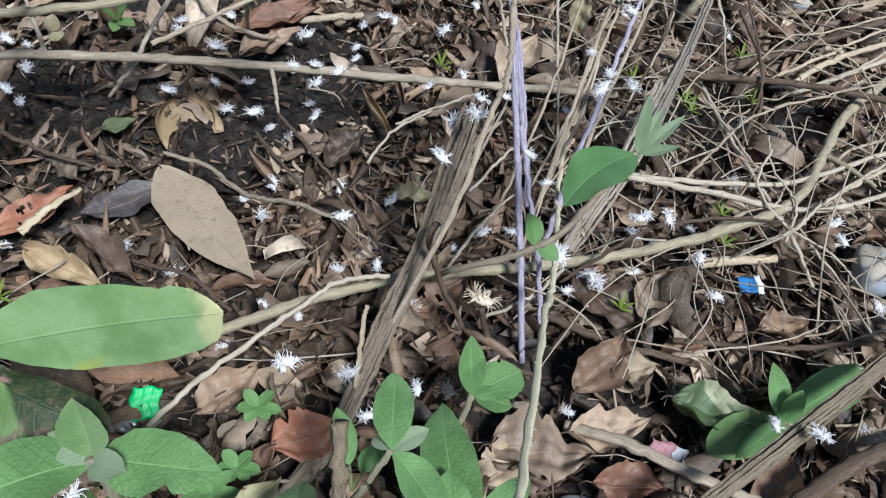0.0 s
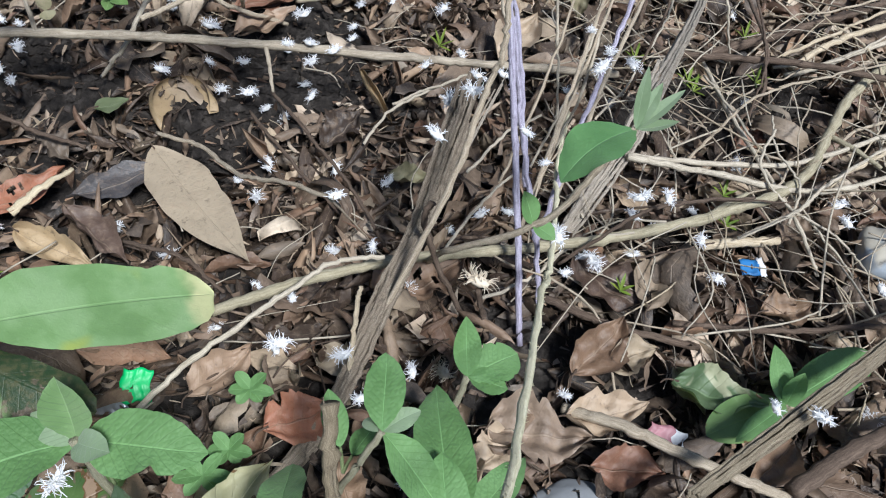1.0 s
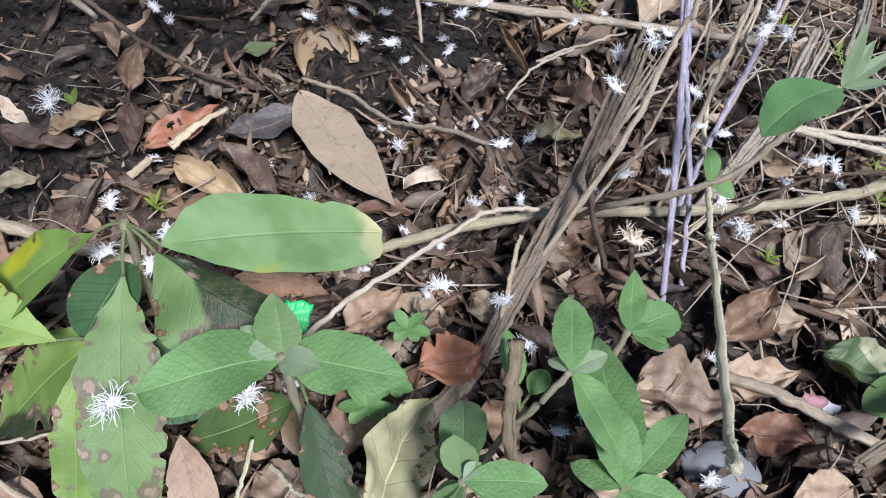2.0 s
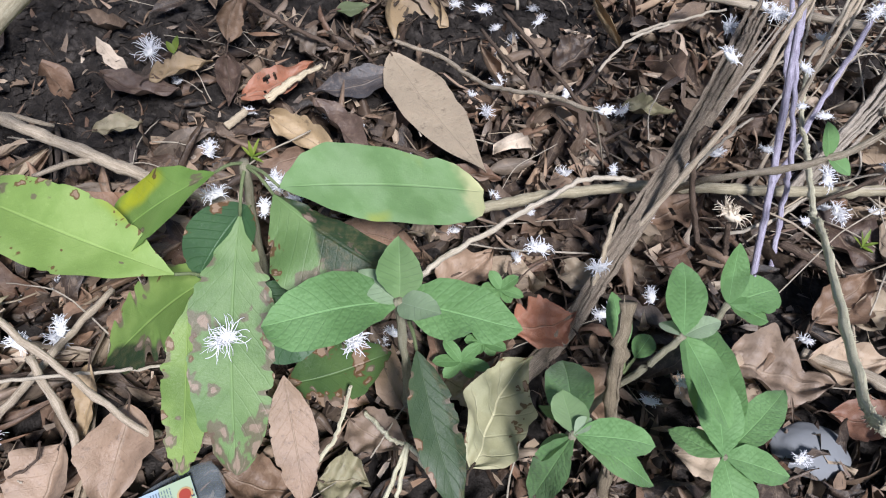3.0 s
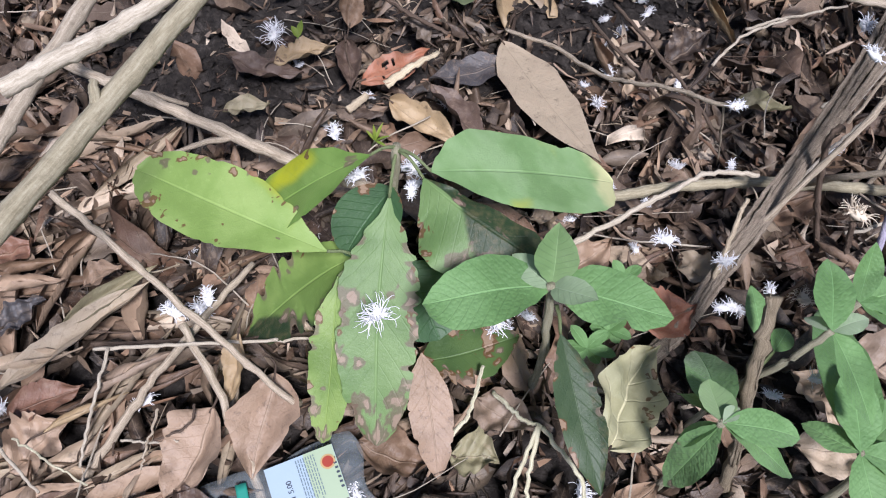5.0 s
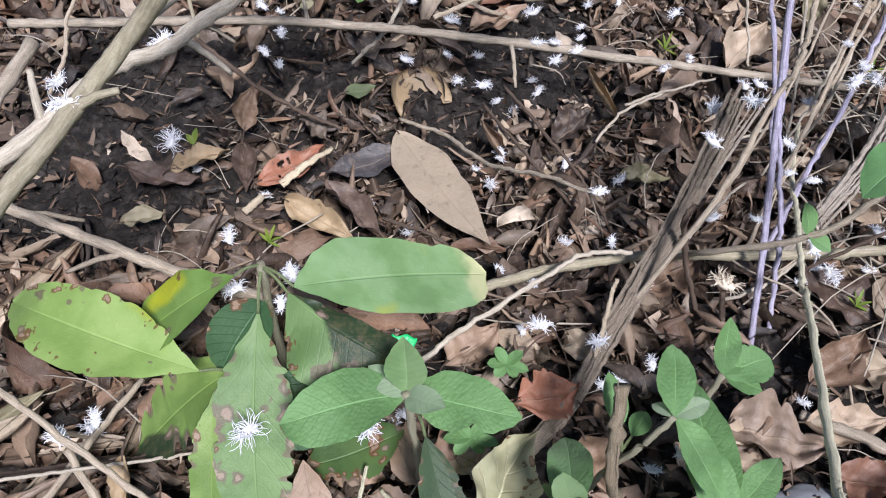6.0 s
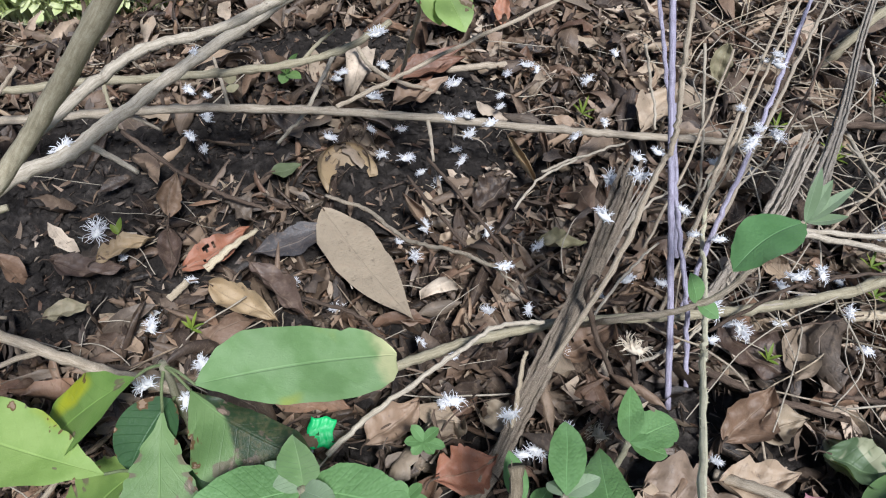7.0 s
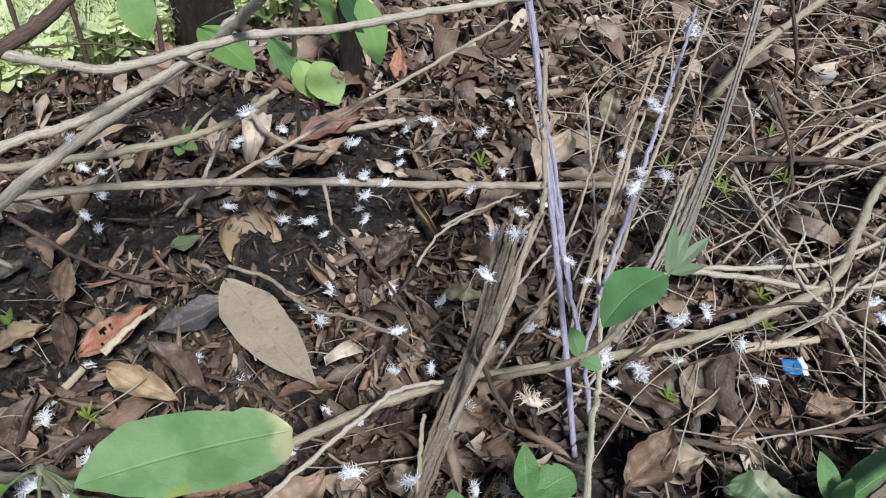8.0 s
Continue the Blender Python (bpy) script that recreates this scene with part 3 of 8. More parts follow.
def along(p0, p1, roll=0.0):
    """The pose of a blade from p0 to p1, its upper side turned up and rolled by degrees."""
    p0, p1 = Vector(p0), Vector(p1)
    y = (p1 - p0).normalized()
    x = y.cross(Vector((0, 0, 1)))
    if x.length < 0.05:
        x = Vector((1, 0, 0))
    x.normalize()
    z = x.cross(y)
    m = Matrix((x, y, z)).transposed().to_4x4()
    return Matrix.Translation(p0) @ m @ pose(0, 0, 0, 0, roll, 0)


SEED = [100]
KEEP = []


def next_seed():
    SEED[0] += 1
    return SEED[0]


def dead_leaf(label, p0, p1, width, mat, roll=0, group="", **shape):
    length = (Vector(p1) - Vector(p0)).length
    shape.setdefault("curl", 0.7)
    shape.setdefault("fold", 0.30)
    shape.setdefault("wave", 0.08)
    shape.setdefault("crumple", 0.07)
    shape.setdefault("cup", 0.55)
    shape.setdefault("eaten", 0.09)
    shape.setdefault("tip", 0.25)
    shape.setdefault("stalk", 0.012)
    shape.setdefault("nv", 30)
    shape.setdefault("nu", 12)
    shape.setdefault("ragged", 0.13)
    shape.setdefault("sway", 0.10)
    stalk = shape.pop("stalk")
    seed = next_seed()
    v, f, u = blade(length, width, seed=seed, **shape)
    ob = new("dead_leaf", mesh_of("dead_leaf", v, f, u, mat))
    ob.matrix_world = along(p0, p1, roll)
    v, f, u = tube([(0, 0.006, 0.0002), (0, -stalk * 0.5, 0.001), (width * 0.08, -stalk, -0.002)], 0.0011, 0.0008, 5, 3, seed=seed)
    part("leaf_stalk", mesh_of("leaf_stalk", v, f, u, bark_brown), ob)
    KEEP.append((Vector(p0), Vector(p1), width * 0.42))
    return tagged(ob, label, "leaf", group)


def stick(name, label, mat, r0, r1, *points, bristle=0, spurs=(), knots=0.22, wob=0.0006, sides=8, per=12, category="stick", flat=1.0, crook=None):
    sides = 14 if r0 > 0.007 else sides
    seed = next_seed()
    crook = (0.0028 if r0 < 0.0045 else 0.0018) if crook is None else crook
    v, f, u = tube(points, r0, r1, sides, per, knots, wob, seed, flat, crook=crook)
    ob = new(name, mesh_of(name, v, f, u, mat))
    if bristle:
        spines = part("bristles", mesh_of("bristles", *bristles_on(points, r0, r1, bristle, seed), mat), ob)
        tagged(spines, "short stiff bristles", kind="stuff")
    for s, dx, dy, dz in spurs:
        line = smooth_line(points, 12)
        p = line[int(s * (len(line) - 1))]
        r = (r0 + (r1 - r0) * s) * 0.62
        q = p + Vector((dx, dy, dz))
        part("side_twig", mesh_of("side_twig", *tube([p, p.lerp(q, 0.5) + Vector((0, 0, 0.003)), q], r, r * 0.6, 6, 5, 0.1, 0.0004, seed), mat), ob)
    return tagged(ob, label, category)


def bristles_on(points, r0, r1, count, seed):
    """Short thin spines all along a stick."""
    rng = random.Random(seed)
    line = smooth_line(points, 16)
    bits = []
    for k in range(count):
        i = rng.randrange(len(line) - 1)
        s = i / (len(line) - 1)
        p = line[i].lerp(line[i + 1], rng.random())
        d = (line[i + 1] - line[i]).normalized()
        out = d.cross(Vector((rng.gauss(0, 1), rng.gauss(0, 1), rng.gauss(0, 1)))).normalized()
        r = r0 + (r1 - r0) * s
        a = p + out * r * 0.8
        e = a + (out + d * rng.gauss(0, 0.4)) * rng.uniform(0.0012, 0.0032)
        bits.append(tube([a, e], 0.00042, 0.00014, 3, 1, seed=k))
    return join(*bits)


def fibrous_stalk(label, r, strands, *points, spread=1.0, mat=None):
    """A split, dried stalk: a bundle of flat fibres of uneven length."""
    rng = random.Random(next_seed())
    pts = [Vector(p) for p in points]
    root = new("dry_stalk")
    root.location = pts[0]
    inv = Matrix.Translation(-pts[0])
    for k in range(strands):
        a = 2 * math.pi * k / strands + rng.uniform(-0.3, 0.3)
        off = Vector((math.cos(a), 0.35 * math.sin(a), 0.8 * math.sin(a))) * r * rng.uniform(0.35, 0.95)
        line = []
        for i, p in enumerate(pts):
            s = i / (len(pts) - 1)
            line.append(inv @ (p + off * (0.75 + spread * 0.5 * s) + Vector((rng.gauss(0, 1), rng.gauss(0, 1), rng.gauss(0, 1))) * r * 0.10))
        if len(line) > 2 or rng.random() < 0.5:
            line[-1] = line[-2].lerp(line[-1], rng.uniform(0.35, 1.04))
        v, f, u = tube(line, r * rng.uniform(0.12, 0.30), r * rng.uniform(0.06, 0.22), 6, 14, 0.0, r * 0.035, next_seed(), rng.uniform(0.4, 0.9))
        part("fibre", mesh_of("fibre", v, f, u, mat or fibre_mat), root)
    return tagged(root, label, "stalk")


def plant_leaf(plant, base, p1, width, mat, roll=0, stem_at=None, label="", petiole_mat=None, **shape):
    """A leaf blade of a plant from base to p1, with its petiole to the stem."""
    inv = plant.matrix_world.inverted()
    shape.setdefault("nv", 22)
    shape.setdefault("nu", 12)
    length = (Vector(p1) - Vector(base)).length
    v, f, u = blade(length, width, seed=next_seed(), **shape)
    leaf = part("leaf", mesh_of("leaf", v, f, u, mat), plant, label, inv @ along(base, p1, roll))
    if stem_at is not None:
        a, b = inv @ Vector(stem_at), inv @ Vector(base)
        mid = a.lerp(b, 0.5) + Vector((0, 0, 0.15 * (b - a).length))
        to_leaf = leaf.matrix_basis.inverted()
        v, f, u = tube([to_leaf @ a, to_leaf @ mid, to_leaf @ b], 0.0016, 0.0013, 6, 5, seed=next_seed())
        part("petiole", mesh_of("petiole", v, f, u, petiole_mat or stem_green), leaf)
    return leaf


def plant_of(name, label, at):
    root = new(name)
    root.location = at
    root.matrix_world = Matrix.Translation(at)
    return tagged(root, label, "plant")


def plant_stem(plant, mat, r0, r1, *points, name="stem", knots=0.2):
    inv = plant.matrix_world.inverted()
    v, f, u = tube([inv @ Vector(p) for p in points], r0, r1, 8, 7, knots, 0.0004, next_seed())
    return part(name, mesh_of(name, v, f, u, mat), plant)


# ---- ground ----
def ground_height(x, y):
    h = 0.016 * noise.noise((x * 3.1, y * 3.1, 0.3)) + 0.007 * noise.noise((x * 11, y * 11, 4.0)) + 0.009 * noise.noise((x * 34, y * 34, 8.0)) + 0.006 * noise.noise((x * 70, y * 70, 2.0))
    dip = 0.042 * math.exp(-((x + 0.30) / 0.25) ** 2 - ((y - 0.62) / 0.21) ** 2)
    return h - 0.015 - dip


def axis_steps(lo, hi, fine, far):
    near = list(np.arange(lo, hi + 1e-6, fine))
    out, s, p = [], fine, hi
    while p < far:
        s *= 1.35
        p += s
        out.append(p)
    before, s, p = [], fine, lo
    while p > -far:
        s *= 1.35
        p -= s
        before.append(p)
    return before[::-1] + near + out


def build_ground():
    xs, ys = axis_steps(-1.1, 0.95, 0.0075, 60), axis_steps(-0.2, 1.6, 0.0075, 60)
    verts = [(x, y, ground_height(x, y) if abs(x) < 4 and abs(y) < 5 else -0.012) for y in ys for x in xs]
    nx = len(xs)
    faces = [(j * nx + i, j * nx + i + 1, (j + 1) * nx + i + 1, (j + 1) * nx + i) for j in range(len(ys) - 1) for i in range(nx - 1)]
    ob = new("ground", mesh_of("ground", verts, faces, None, soil_mat))
    return tagged(ob, "dark moist soil strewn with leaf litter", "ground", kind="structure")


build_ground()


# ---- white tufts ----
# Wax tufts stand in for white planthopper nymphs; the insect bodies are left out.
def tuft_meshes(seed, size, count, reach=1.0):
    """A small oval core and a spray of curling waxy threads."""
    rng = random.Random(seed)
    cv, cf, cu = [], [], []
    rings, seg = 6, 8
    for j in range(rings + 1):
        th = math.pi * j / rings
        for k in range(seg):
            a = 2 * math.pi * k / seg
            r = size * 0.165 * math.sin(th) * rng.uniform(0.85, 1.15)
            cv.append(Vector((r * math.cos(a), -size * 0.27 * math.cos(th), size * 0.13 + 0.8 * r * math.sin(a))))
            cu.append((k / seg, j / rings))
    for j in range(rings):
        for k in range(seg):
            k2 = (k + 1) % seg
            cf.append((j * seg + k, j * seg + k2, (j + 1) * seg + k2, (j + 1) * seg + k))
    bits = []
    for k in range(count):
        a = rng.uniform(0, 2 * math.pi)
        if rng.random() < 0.45:
            a = rng.gauss(math.pi / 2, 0.7)
        el = rng.uniform(0.0, 1.0) ** 1.4 * 1.2
        d = Vector((math.cos(a) * math.cos(el), math.sin(a) * math.cos(el), math.sin(el)))
        p = Vector((d.x * size * 0.08, d.y * size * 0.22, size * 0.14 + d.z * size * 0.08))
        swirl = Vector((rng.gauss(0, 1), rng.gauss(0, 1), rng.gauss(-0.25, 0.6))).normalized()
        n, length = 6, size * rng.uniform(0.22, 0.62) * reach
        line = [p]
        for i in range(n):
            d = (d + swirl * 0.55 * (i / n) + Vector((rng.gauss(0, 0.12), rng.gauss(0, 0.12), rng.gauss(0, 0.1)))).normalized()
            p = p + d * (length / n)
            if p.z < size * 0.02:
                p.z = size * 0.02
            line.append(p)
        bits.append(tube(line, size * 0.0165, size * 0.0085, 3, 1, seed=seed * 77 + k))
    return (cv, cf, cu), join(*bits)


TUFTS = []
for k, (count, reach) in enumerate(((66, 0.62), (54, 0.50), (76, 0.70), (60, 0.56), (70, 0.48), (76, 1.10), (44, 0.42))):
    core, threads = tuft_meshes(40 + k, 0.029, count, reach)
    TUFTS.append((mesh_of("tuft_core", *core, core_mat), mesh_of("threads", *threads, wax_mat)))
TURN_TUFT = random.Random(9)


def tuft(x, y, z, size=1.0, kind=None, straw=False, label="white planthopper nymph as a tuft of waxy threads on the leaf litter"):
    k = TURN_TUFT.randrange(5) if kind is None else kind
    core, threads = TUFTS[k]
    if straw:
        core, threads = (me.copy() for me in (core, threads))
        for me in (core, threads):
            me.materials.clear()
            me.materials.append(straw_tuft_mat)
    ob = new("dried_flower_head" if straw else "nymph_tuft", core)
    part("threads", threads, ob)
    ob.matrix_world = pose(x, y, z - 0.002, TURN_TUFT.uniform(-25, 25), TURN_TUFT.uniform(-25, 25), TURN_TUFT.uniform(0, 360)) @ Matrix.Scale(size * TURN_TUFT.uniform(0.72, 1.08), 4)
    return tagged(ob, label, "flower head" if straw else "tuft", "dried flower heads" if straw else "white tufts")




# ---- standing stems and stalks ----
stick("purple_stem", "upright woody stem with a dusty purple bloom", bark_purple, 0.0037, 0.0032, (0.105, 0.470, -0.010), (0.085, 0.525, 0.080), (0.062, 0.585, 0.172), (0.039, 0.639, 0.264), (0.012, 0.700, 0.375), (-0.012, 0.755, 0.475), category='stem', bristle=160, knots=0.1, wob=0.0002, crook=0.001)
stick("purple_stem", "thinner dusty purple stem beside a taller one", bark_purple, 0.0031, 0.0026, (0.125, 0.500, -0.010), (0.111, 0.537, 0.050), (0.091, 0.559, 0.115), (0.062, 0.620, 0.190), (0.040, 0.655, 0.270), category='stem', crook=0.0015, bristle=60)
stick("purple_stem", "slender purple stem crossing the thicket", bark_purple, 0.0032, 0.0024, (0.112, 0.600, -0.010), (0.135, 0.680, 0.090), (0.158, 0.752, 0.152), (0.185, 0.850, 0.186), (0.233, 1.028, 0.196), (0.262, 1.140, 0.198), category='stem', crook=0.001, bristle=90)
stick("stem", "tall tan fibre rising from the split stalk", bark_tan, 0.0030, 0.0024, (-0.045, 0.428, 0.060), (0.003, 0.479, 0.198), (0.023, 0.526, 0.279), (0.031, 0.538, 0.311), (0.029, 0.550, 0.346), (0.024, 0.567, 0.382), (0.018, 0.590, 0.440), category='stem', crook=0.0012)
stick("stem", "straight tan dry stem in the thicket", bark_tan, 0.0027, 0.0019, (0.086, 0.585, -0.010), (0.112, 0.680, 0.095), (0.137, 0.780, 0.180), (0.172, 0.900, 0.262), category='stem', crook=0.001)
stick("stem", "straight tan dry stem in the thicket", bark_tan, 0.0023, 0.0016, (0.100, 0.640, -0.010), (0.128, 0.735, 0.110), (0.160, 0.822, 0.225), (0.196, 0.930, 0.300), category='stem', crook=0.001)
stick("stem", "straight grey dry stem in the thicket", bark_grey, 0.0030, 0.0020, (0.128, 0.660, -0.010), (0.170, 0.780, 0.130), (0.213, 0.900, 0.200), (0.255, 1.020, 0.262), category='stem', crook=0.0015)
stick("stem", "straight grey dry stem in the thicket", bark_tan, 0.0021, 0.0015, (0.060, 0.690, -0.010), (0.098, 0.770, 0.120), (0.120, 0.850, 0.220), category='stem', crook=0.0015)
stick("stem", "dark thin stem in the thicket", bark_brown, 0.0022, 0.0015, (0.190, 0.790, -0.010), (0.232, 0.880, 0.110), (0.262, 0.960, 0.200), category='stem', crook=0.0015)
stick("knobbly_stem", "thin tan stem set with short bristles", bark_straw, 0.0031, 0.0029, (0.050, 0.135, 0.330), (0.066, 0.190, 0.279), (0.097, 0.405, 0.168), (0.110, 0.467, 0.122), (0.121, 0.576, 0.085), (0.128, 0.690, 0.050), (0.143, 0.820, 0.030), category='stem', knots=0.2, crook=0.001, bristle=520)
fibrous_stalk("split fibrous dry stalk leaning over the litter", 0.0125, 24, (-0.117, 0.262, 0.000), (-0.082, 0.324, 0.015), (-0.062, 0.385, 0.035), (-0.045, 0.430, 0.075), (-0.020, 0.500, 0.120), (-0.003, 0.546, 0.190), (0.010, 0.606, 0.235))
fibrous_stalk("loose pale fibres torn from the split stalk", 0.0055, 6, (-0.050, 0.420, 0.050), (-0.020, 0.490, 0.110), (0.012, 0.560, 0.180), (0.042, 0.622, 0.238), spread=0.6, mat=fibre_pale)
fibrous_stalk("weathered fibrous stalk behind the hanging leaf", 0.0130, 16, (0.139, 0.608, 0.000), (0.172, 0.658, 0.050), (0.205, 0.719, 0.085), (0.255, 0.859, 0.117), mat=fibre_pale)
fibrous_stalk("tall grey split stalk in the thicket", 0.0085, 11, (0.150, 0.500, 0.315), (0.215, 0.690, 0.260), (0.310, 0.993, 0.157), (0.380, 1.220, 0.110), (0.440, 1.420, 0.100), (0.480, 1.550, -0.010), spread=0.3, mat=fibre_pale)
stick("branch", "thick greenish branch lying far back in the thicket", bark_green, 0.0075, 0.0060, (0.315, 1.143, 0.000), (0.345, 1.139, 0.080), (0.400, 1.202, 0.110), (0.493, 1.314, 0.120), (0.578, 1.407, 0.130), category='branch')
stick("stem", "thin brown stem standing in the thicket", bark_brown, 0.0040, 0.0030, (0.500, 1.226, 0.000), (0.468, 1.225, 0.080), (0.420, 1.225, 0.200), category='stem')
stick("purple_stem", "thin brown-purple stem beside the purple stems", bark_purple, 0.0028, 0.0024, (0.085, 0.600, 0.100), (0.062, 0.700, 0.170), (0.029, 0.831, 0.242), (0.000, 0.930, 0.300), category='stem', crook=0.002)
fibrous_stalk("thick split dry stalk lying at the litter edge", 0.0100, 18, (0.241, 0.279, 0.100), (0.332, 0.357, 0.110), (0.451, 0.465, 0.100), (0.606, 0.618, 0.050), mat=fibre_dark)
stick("dry_stalk", "broken upright brown woody stalk", stalk_wood, 0.0064, 0.0060, (-0.004, 0.172, -0.046), (-0.021, 0.197, 0.040), (-0.045, 0.223, 0.142), (-0.055, 0.262, 0.193), category="stalk", flat=0.8, knots=0.3, wob=0.0012)
fibrous_stalk("splintered fibres along the broken stalk", 0.0070, 5, (-0.020, 0.194, 0.046), (-0.043, 0.220, 0.142), (-0.054, 0.261, 0.196), spread=0.3, mat=fibre_dark)
stick("pale_twig", "bleached upright broken twig", bark_pale, 0.0030, 0.0022, (-0.062, 0.364, 0.000), (-0.064, 0.379, 0.035), (-0.064, 0.409, 0.080), (-0.064, 0.430, 0.107), category='stick')
stick("brown_vine", "bent brown vine in the litter", bark_brown, 0.0028, 0.0035, (0.044, 0.479, 0.000), (0.010, 0.479, 0.080), (-0.013, 0.483, 0.150), (-0.009, 0.492, 0.170), category='vine')


# ---- branches and sticks ----
stick("branch", "dry horizontal branch just above the litter", bark_grey, 0.0062, 0.0048, (-0.863, 0.598, 0.105), (-0.785, 0.626, 0.105), (-0.684, 0.672, 0.100), (-0.566, 0.714, 0.100), (-0.390, 0.756, 0.098), (-0.235, 0.781, 0.095), (-0.056, 0.800, 0.095), (0.037, 0.819, 0.090), (0.200, 0.866, 0.070), category='branch', spurs=((0.42, -0.03, 0.04, 0.05), (0.62, 0.02, -0.05, -0.03), (0.3, 0.03, 0.03, -0.05)))
stick("branch", "long greenish-tan branch lying across the litter", bark_green, 0.0055, 0.0068, (-0.199, 0.397, 0.075), (-0.122, 0.467, 0.055), (-0.022, 0.519, 0.050), (0.088, 0.554, 0.050), (0.189, 0.586, 0.055), (0.310, 0.642, 0.060), (0.418, 0.716, 0.060), (0.474, 0.807, 0.055), (0.543, 0.935, 0.050), (0.664, 1.074, 0.050), category='branch', spurs=((0.2, 0.03, 0.03, -0.02), (0.55, 0.05, 0.04, 0.01), (0.8, 0.05, -0.06, 0.01)))
stick("branch", "thin branch resting on the thicker branch", bark_bleached, 0.0030, 0.0024, (-0.238, 0.301, 0.050), (-0.193, 0.360, 0.070), (-0.135, 0.430, 0.080), (-0.098, 0.469, 0.085), (-0.050, 0.490, 0.080), category='branch')
stick("branch", "tan branch ending at the green plant", bark_tan, 0.0060, 0.0065, (-0.833, 0.385, 0.040), (-0.728, 0.364, 0.055), (-0.600, 0.345, 0.066), (-0.488, 0.327, 0.075), (-0.390, 0.321, 0.080), category='branch', spurs=((0.3, 0.05, 0.03, -0.03), (0.6, -0.06, -0.03, -0.02)))
stick("branch", "thick forked branch rising near the camera", bark_green, 0.0062, 0.0080, (-0.660, -0.550, -0.030), (-0.600, -0.360, 0.130), (-0.535, -0.160, 0.260), (-0.508, 0.000, 0.304), (-0.502, 0.120, 0.315), (-0.496, 0.240, 0.325), (-0.492, 0.330, 0.335), (-0.444, 0.362, 0.394), (-0.361, 0.364, 0.497), (-0.280, 0.366, 0.600), category='branch', spurs=((0.47, -0.008, 0.012, 0.012), (0.62, 0.03, 0.02, 0.01)), crook=0.0008, wob=0.0002, knots=0.08)
stick("branch", "grey limb crossing the forked branch", bark_bleached, 0.0078, 0.0058, (-0.662, 0.198, 0.220), (-0.625, 0.243, 0.235), (-0.576, 0.290, 0.260), (-0.533, 0.372, 0.288), (-0.507, 0.422, 0.283), (-0.489, 0.501, 0.277), (-0.470, 0.620, 0.262), (-0.416, 0.806, 0.250), (-0.395, 0.938, 0.240), category='branch', spurs=((0.3, -0.01, 0.02, 0.04), (0.55, 0.03, 0.02, -0.05), (0.75, -0.05, 0.0, -0.04)))
stick("branch", "pale rough limb growing from the forked branch", bark_bleached, 0.0048, 0.0040, (-0.470, 0.362, 0.362), (-0.442, 0.479, 0.365), (-0.389, 0.522, 0.369), (-0.320, 0.550, 0.400), (-0.262, 0.576, 0.433), (-0.201, 0.528, 0.500), (-0.143, 0.441, 0.580), category='branch', bristle=260)
stick("branch", "greenish branch crossing behind the forked limb", bark_green, 0.0055, 0.0045, (-0.805, 0.587, 0.170), (-0.741, 0.608, 0.175), (-0.636, 0.647, 0.180), (-0.525, 0.680, 0.185), (-0.413, 0.726, 0.190), (-0.356, 0.765, 0.195), (-0.312, 0.832, 0.200), category='branch', spurs=((0.35, 0.02, -0.03, -0.05), (0.7, 0.03, 0.05, 0.02)))
stick("branch", "fine-barked branch above the grass edge", bark_bleached, 0.0042, 0.0034, (-0.473, 0.507, 0.450), (-0.413, 0.502, 0.450), (-0.347, 0.493, 0.450), (-0.308, 0.499, 0.450), (-0.257, 0.560, 0.440), (-0.156, 0.601, 0.440), (-0.073, 0.625, 0.450), (0.012, 0.646, 0.460), category='branch', bristle=200, spurs=((0.5, 0.02, 0.05, -0.05),))
stick("branch", "dark bare branch in the corner of the thicket", bark_brown, 0.0065, 0.0055, (-0.429, 0.481, 0.450), (-0.394, 0.528, 0.460), (-0.364, 0.580, 0.480), category='branch')
stick("branch", "dark lichen-flecked limb over the soil", bark_grey, 0.0090, 0.0075, (-0.767, 0.071, 0.020), (-0.762, 0.128, 0.050), (-0.755, 0.195, 0.080), (-0.748, 0.242, 0.100), (-0.739, 0.305, 0.130), (-0.753, 0.518, 0.160), category='branch')
stick("twig", "thin twig sloping over bare soil", bark_brown, 0.0033, 0.0026, (-0.644, 0.671, 0.080), (-0.554, 0.645, 0.050), (-0.489, 0.635, 0.030), (-0.437, 0.639, 0.012))
stick("twig", "straight tan twig over the litter", bark_tan, 0.0031, 0.0027, (-0.602, 0.151, 0.175), (-0.500, 0.128, 0.126), (-0.392, 0.104, 0.070), (-0.385, 0.115, 0.030))
stick("twig", "bare twig leaning on the litter", bark_tan, 0.0040, 0.0035, (-0.367, 0.019, 0.020), (-0.434, 0.082, 0.050), (-0.498, 0.129, 0.070))
stick("twig", "forked pale twig in the litter", bark_tan, 0.0042, 0.0030, (-0.526, -0.022, 0.010), (-0.511, 0.038, 0.035), (-0.500, 0.104, 0.050), (-0.481, 0.218, 0.050))
stick("twig", "level thin twig under the green leaves", bark_brown, 0.0028, 0.0025, (-0.575, 0.094, 0.040), (-0.482, 0.129, 0.050), (-0.391, 0.174, 0.050))
stick("twig", "slender twig over the litter", bark_brown, 0.0026, 0.0020, (-0.255, 0.805, 0.000), (-0.165, 0.700, 0.012), (-0.105, 0.630, 0.012), (-0.060, 0.566, 0.004))
stick("twig", "slender twig arching over the litter", bark_tan, 0.0028, 0.0022, (-0.378, 0.704, -0.010), (-0.297, 0.660, 0.020), (-0.234, 0.591, 0.060), (-0.165, 0.540, 0.112), (-0.101, 0.494, 0.153), spurs=((0.97, 0.036, 0.074, -0.154),))
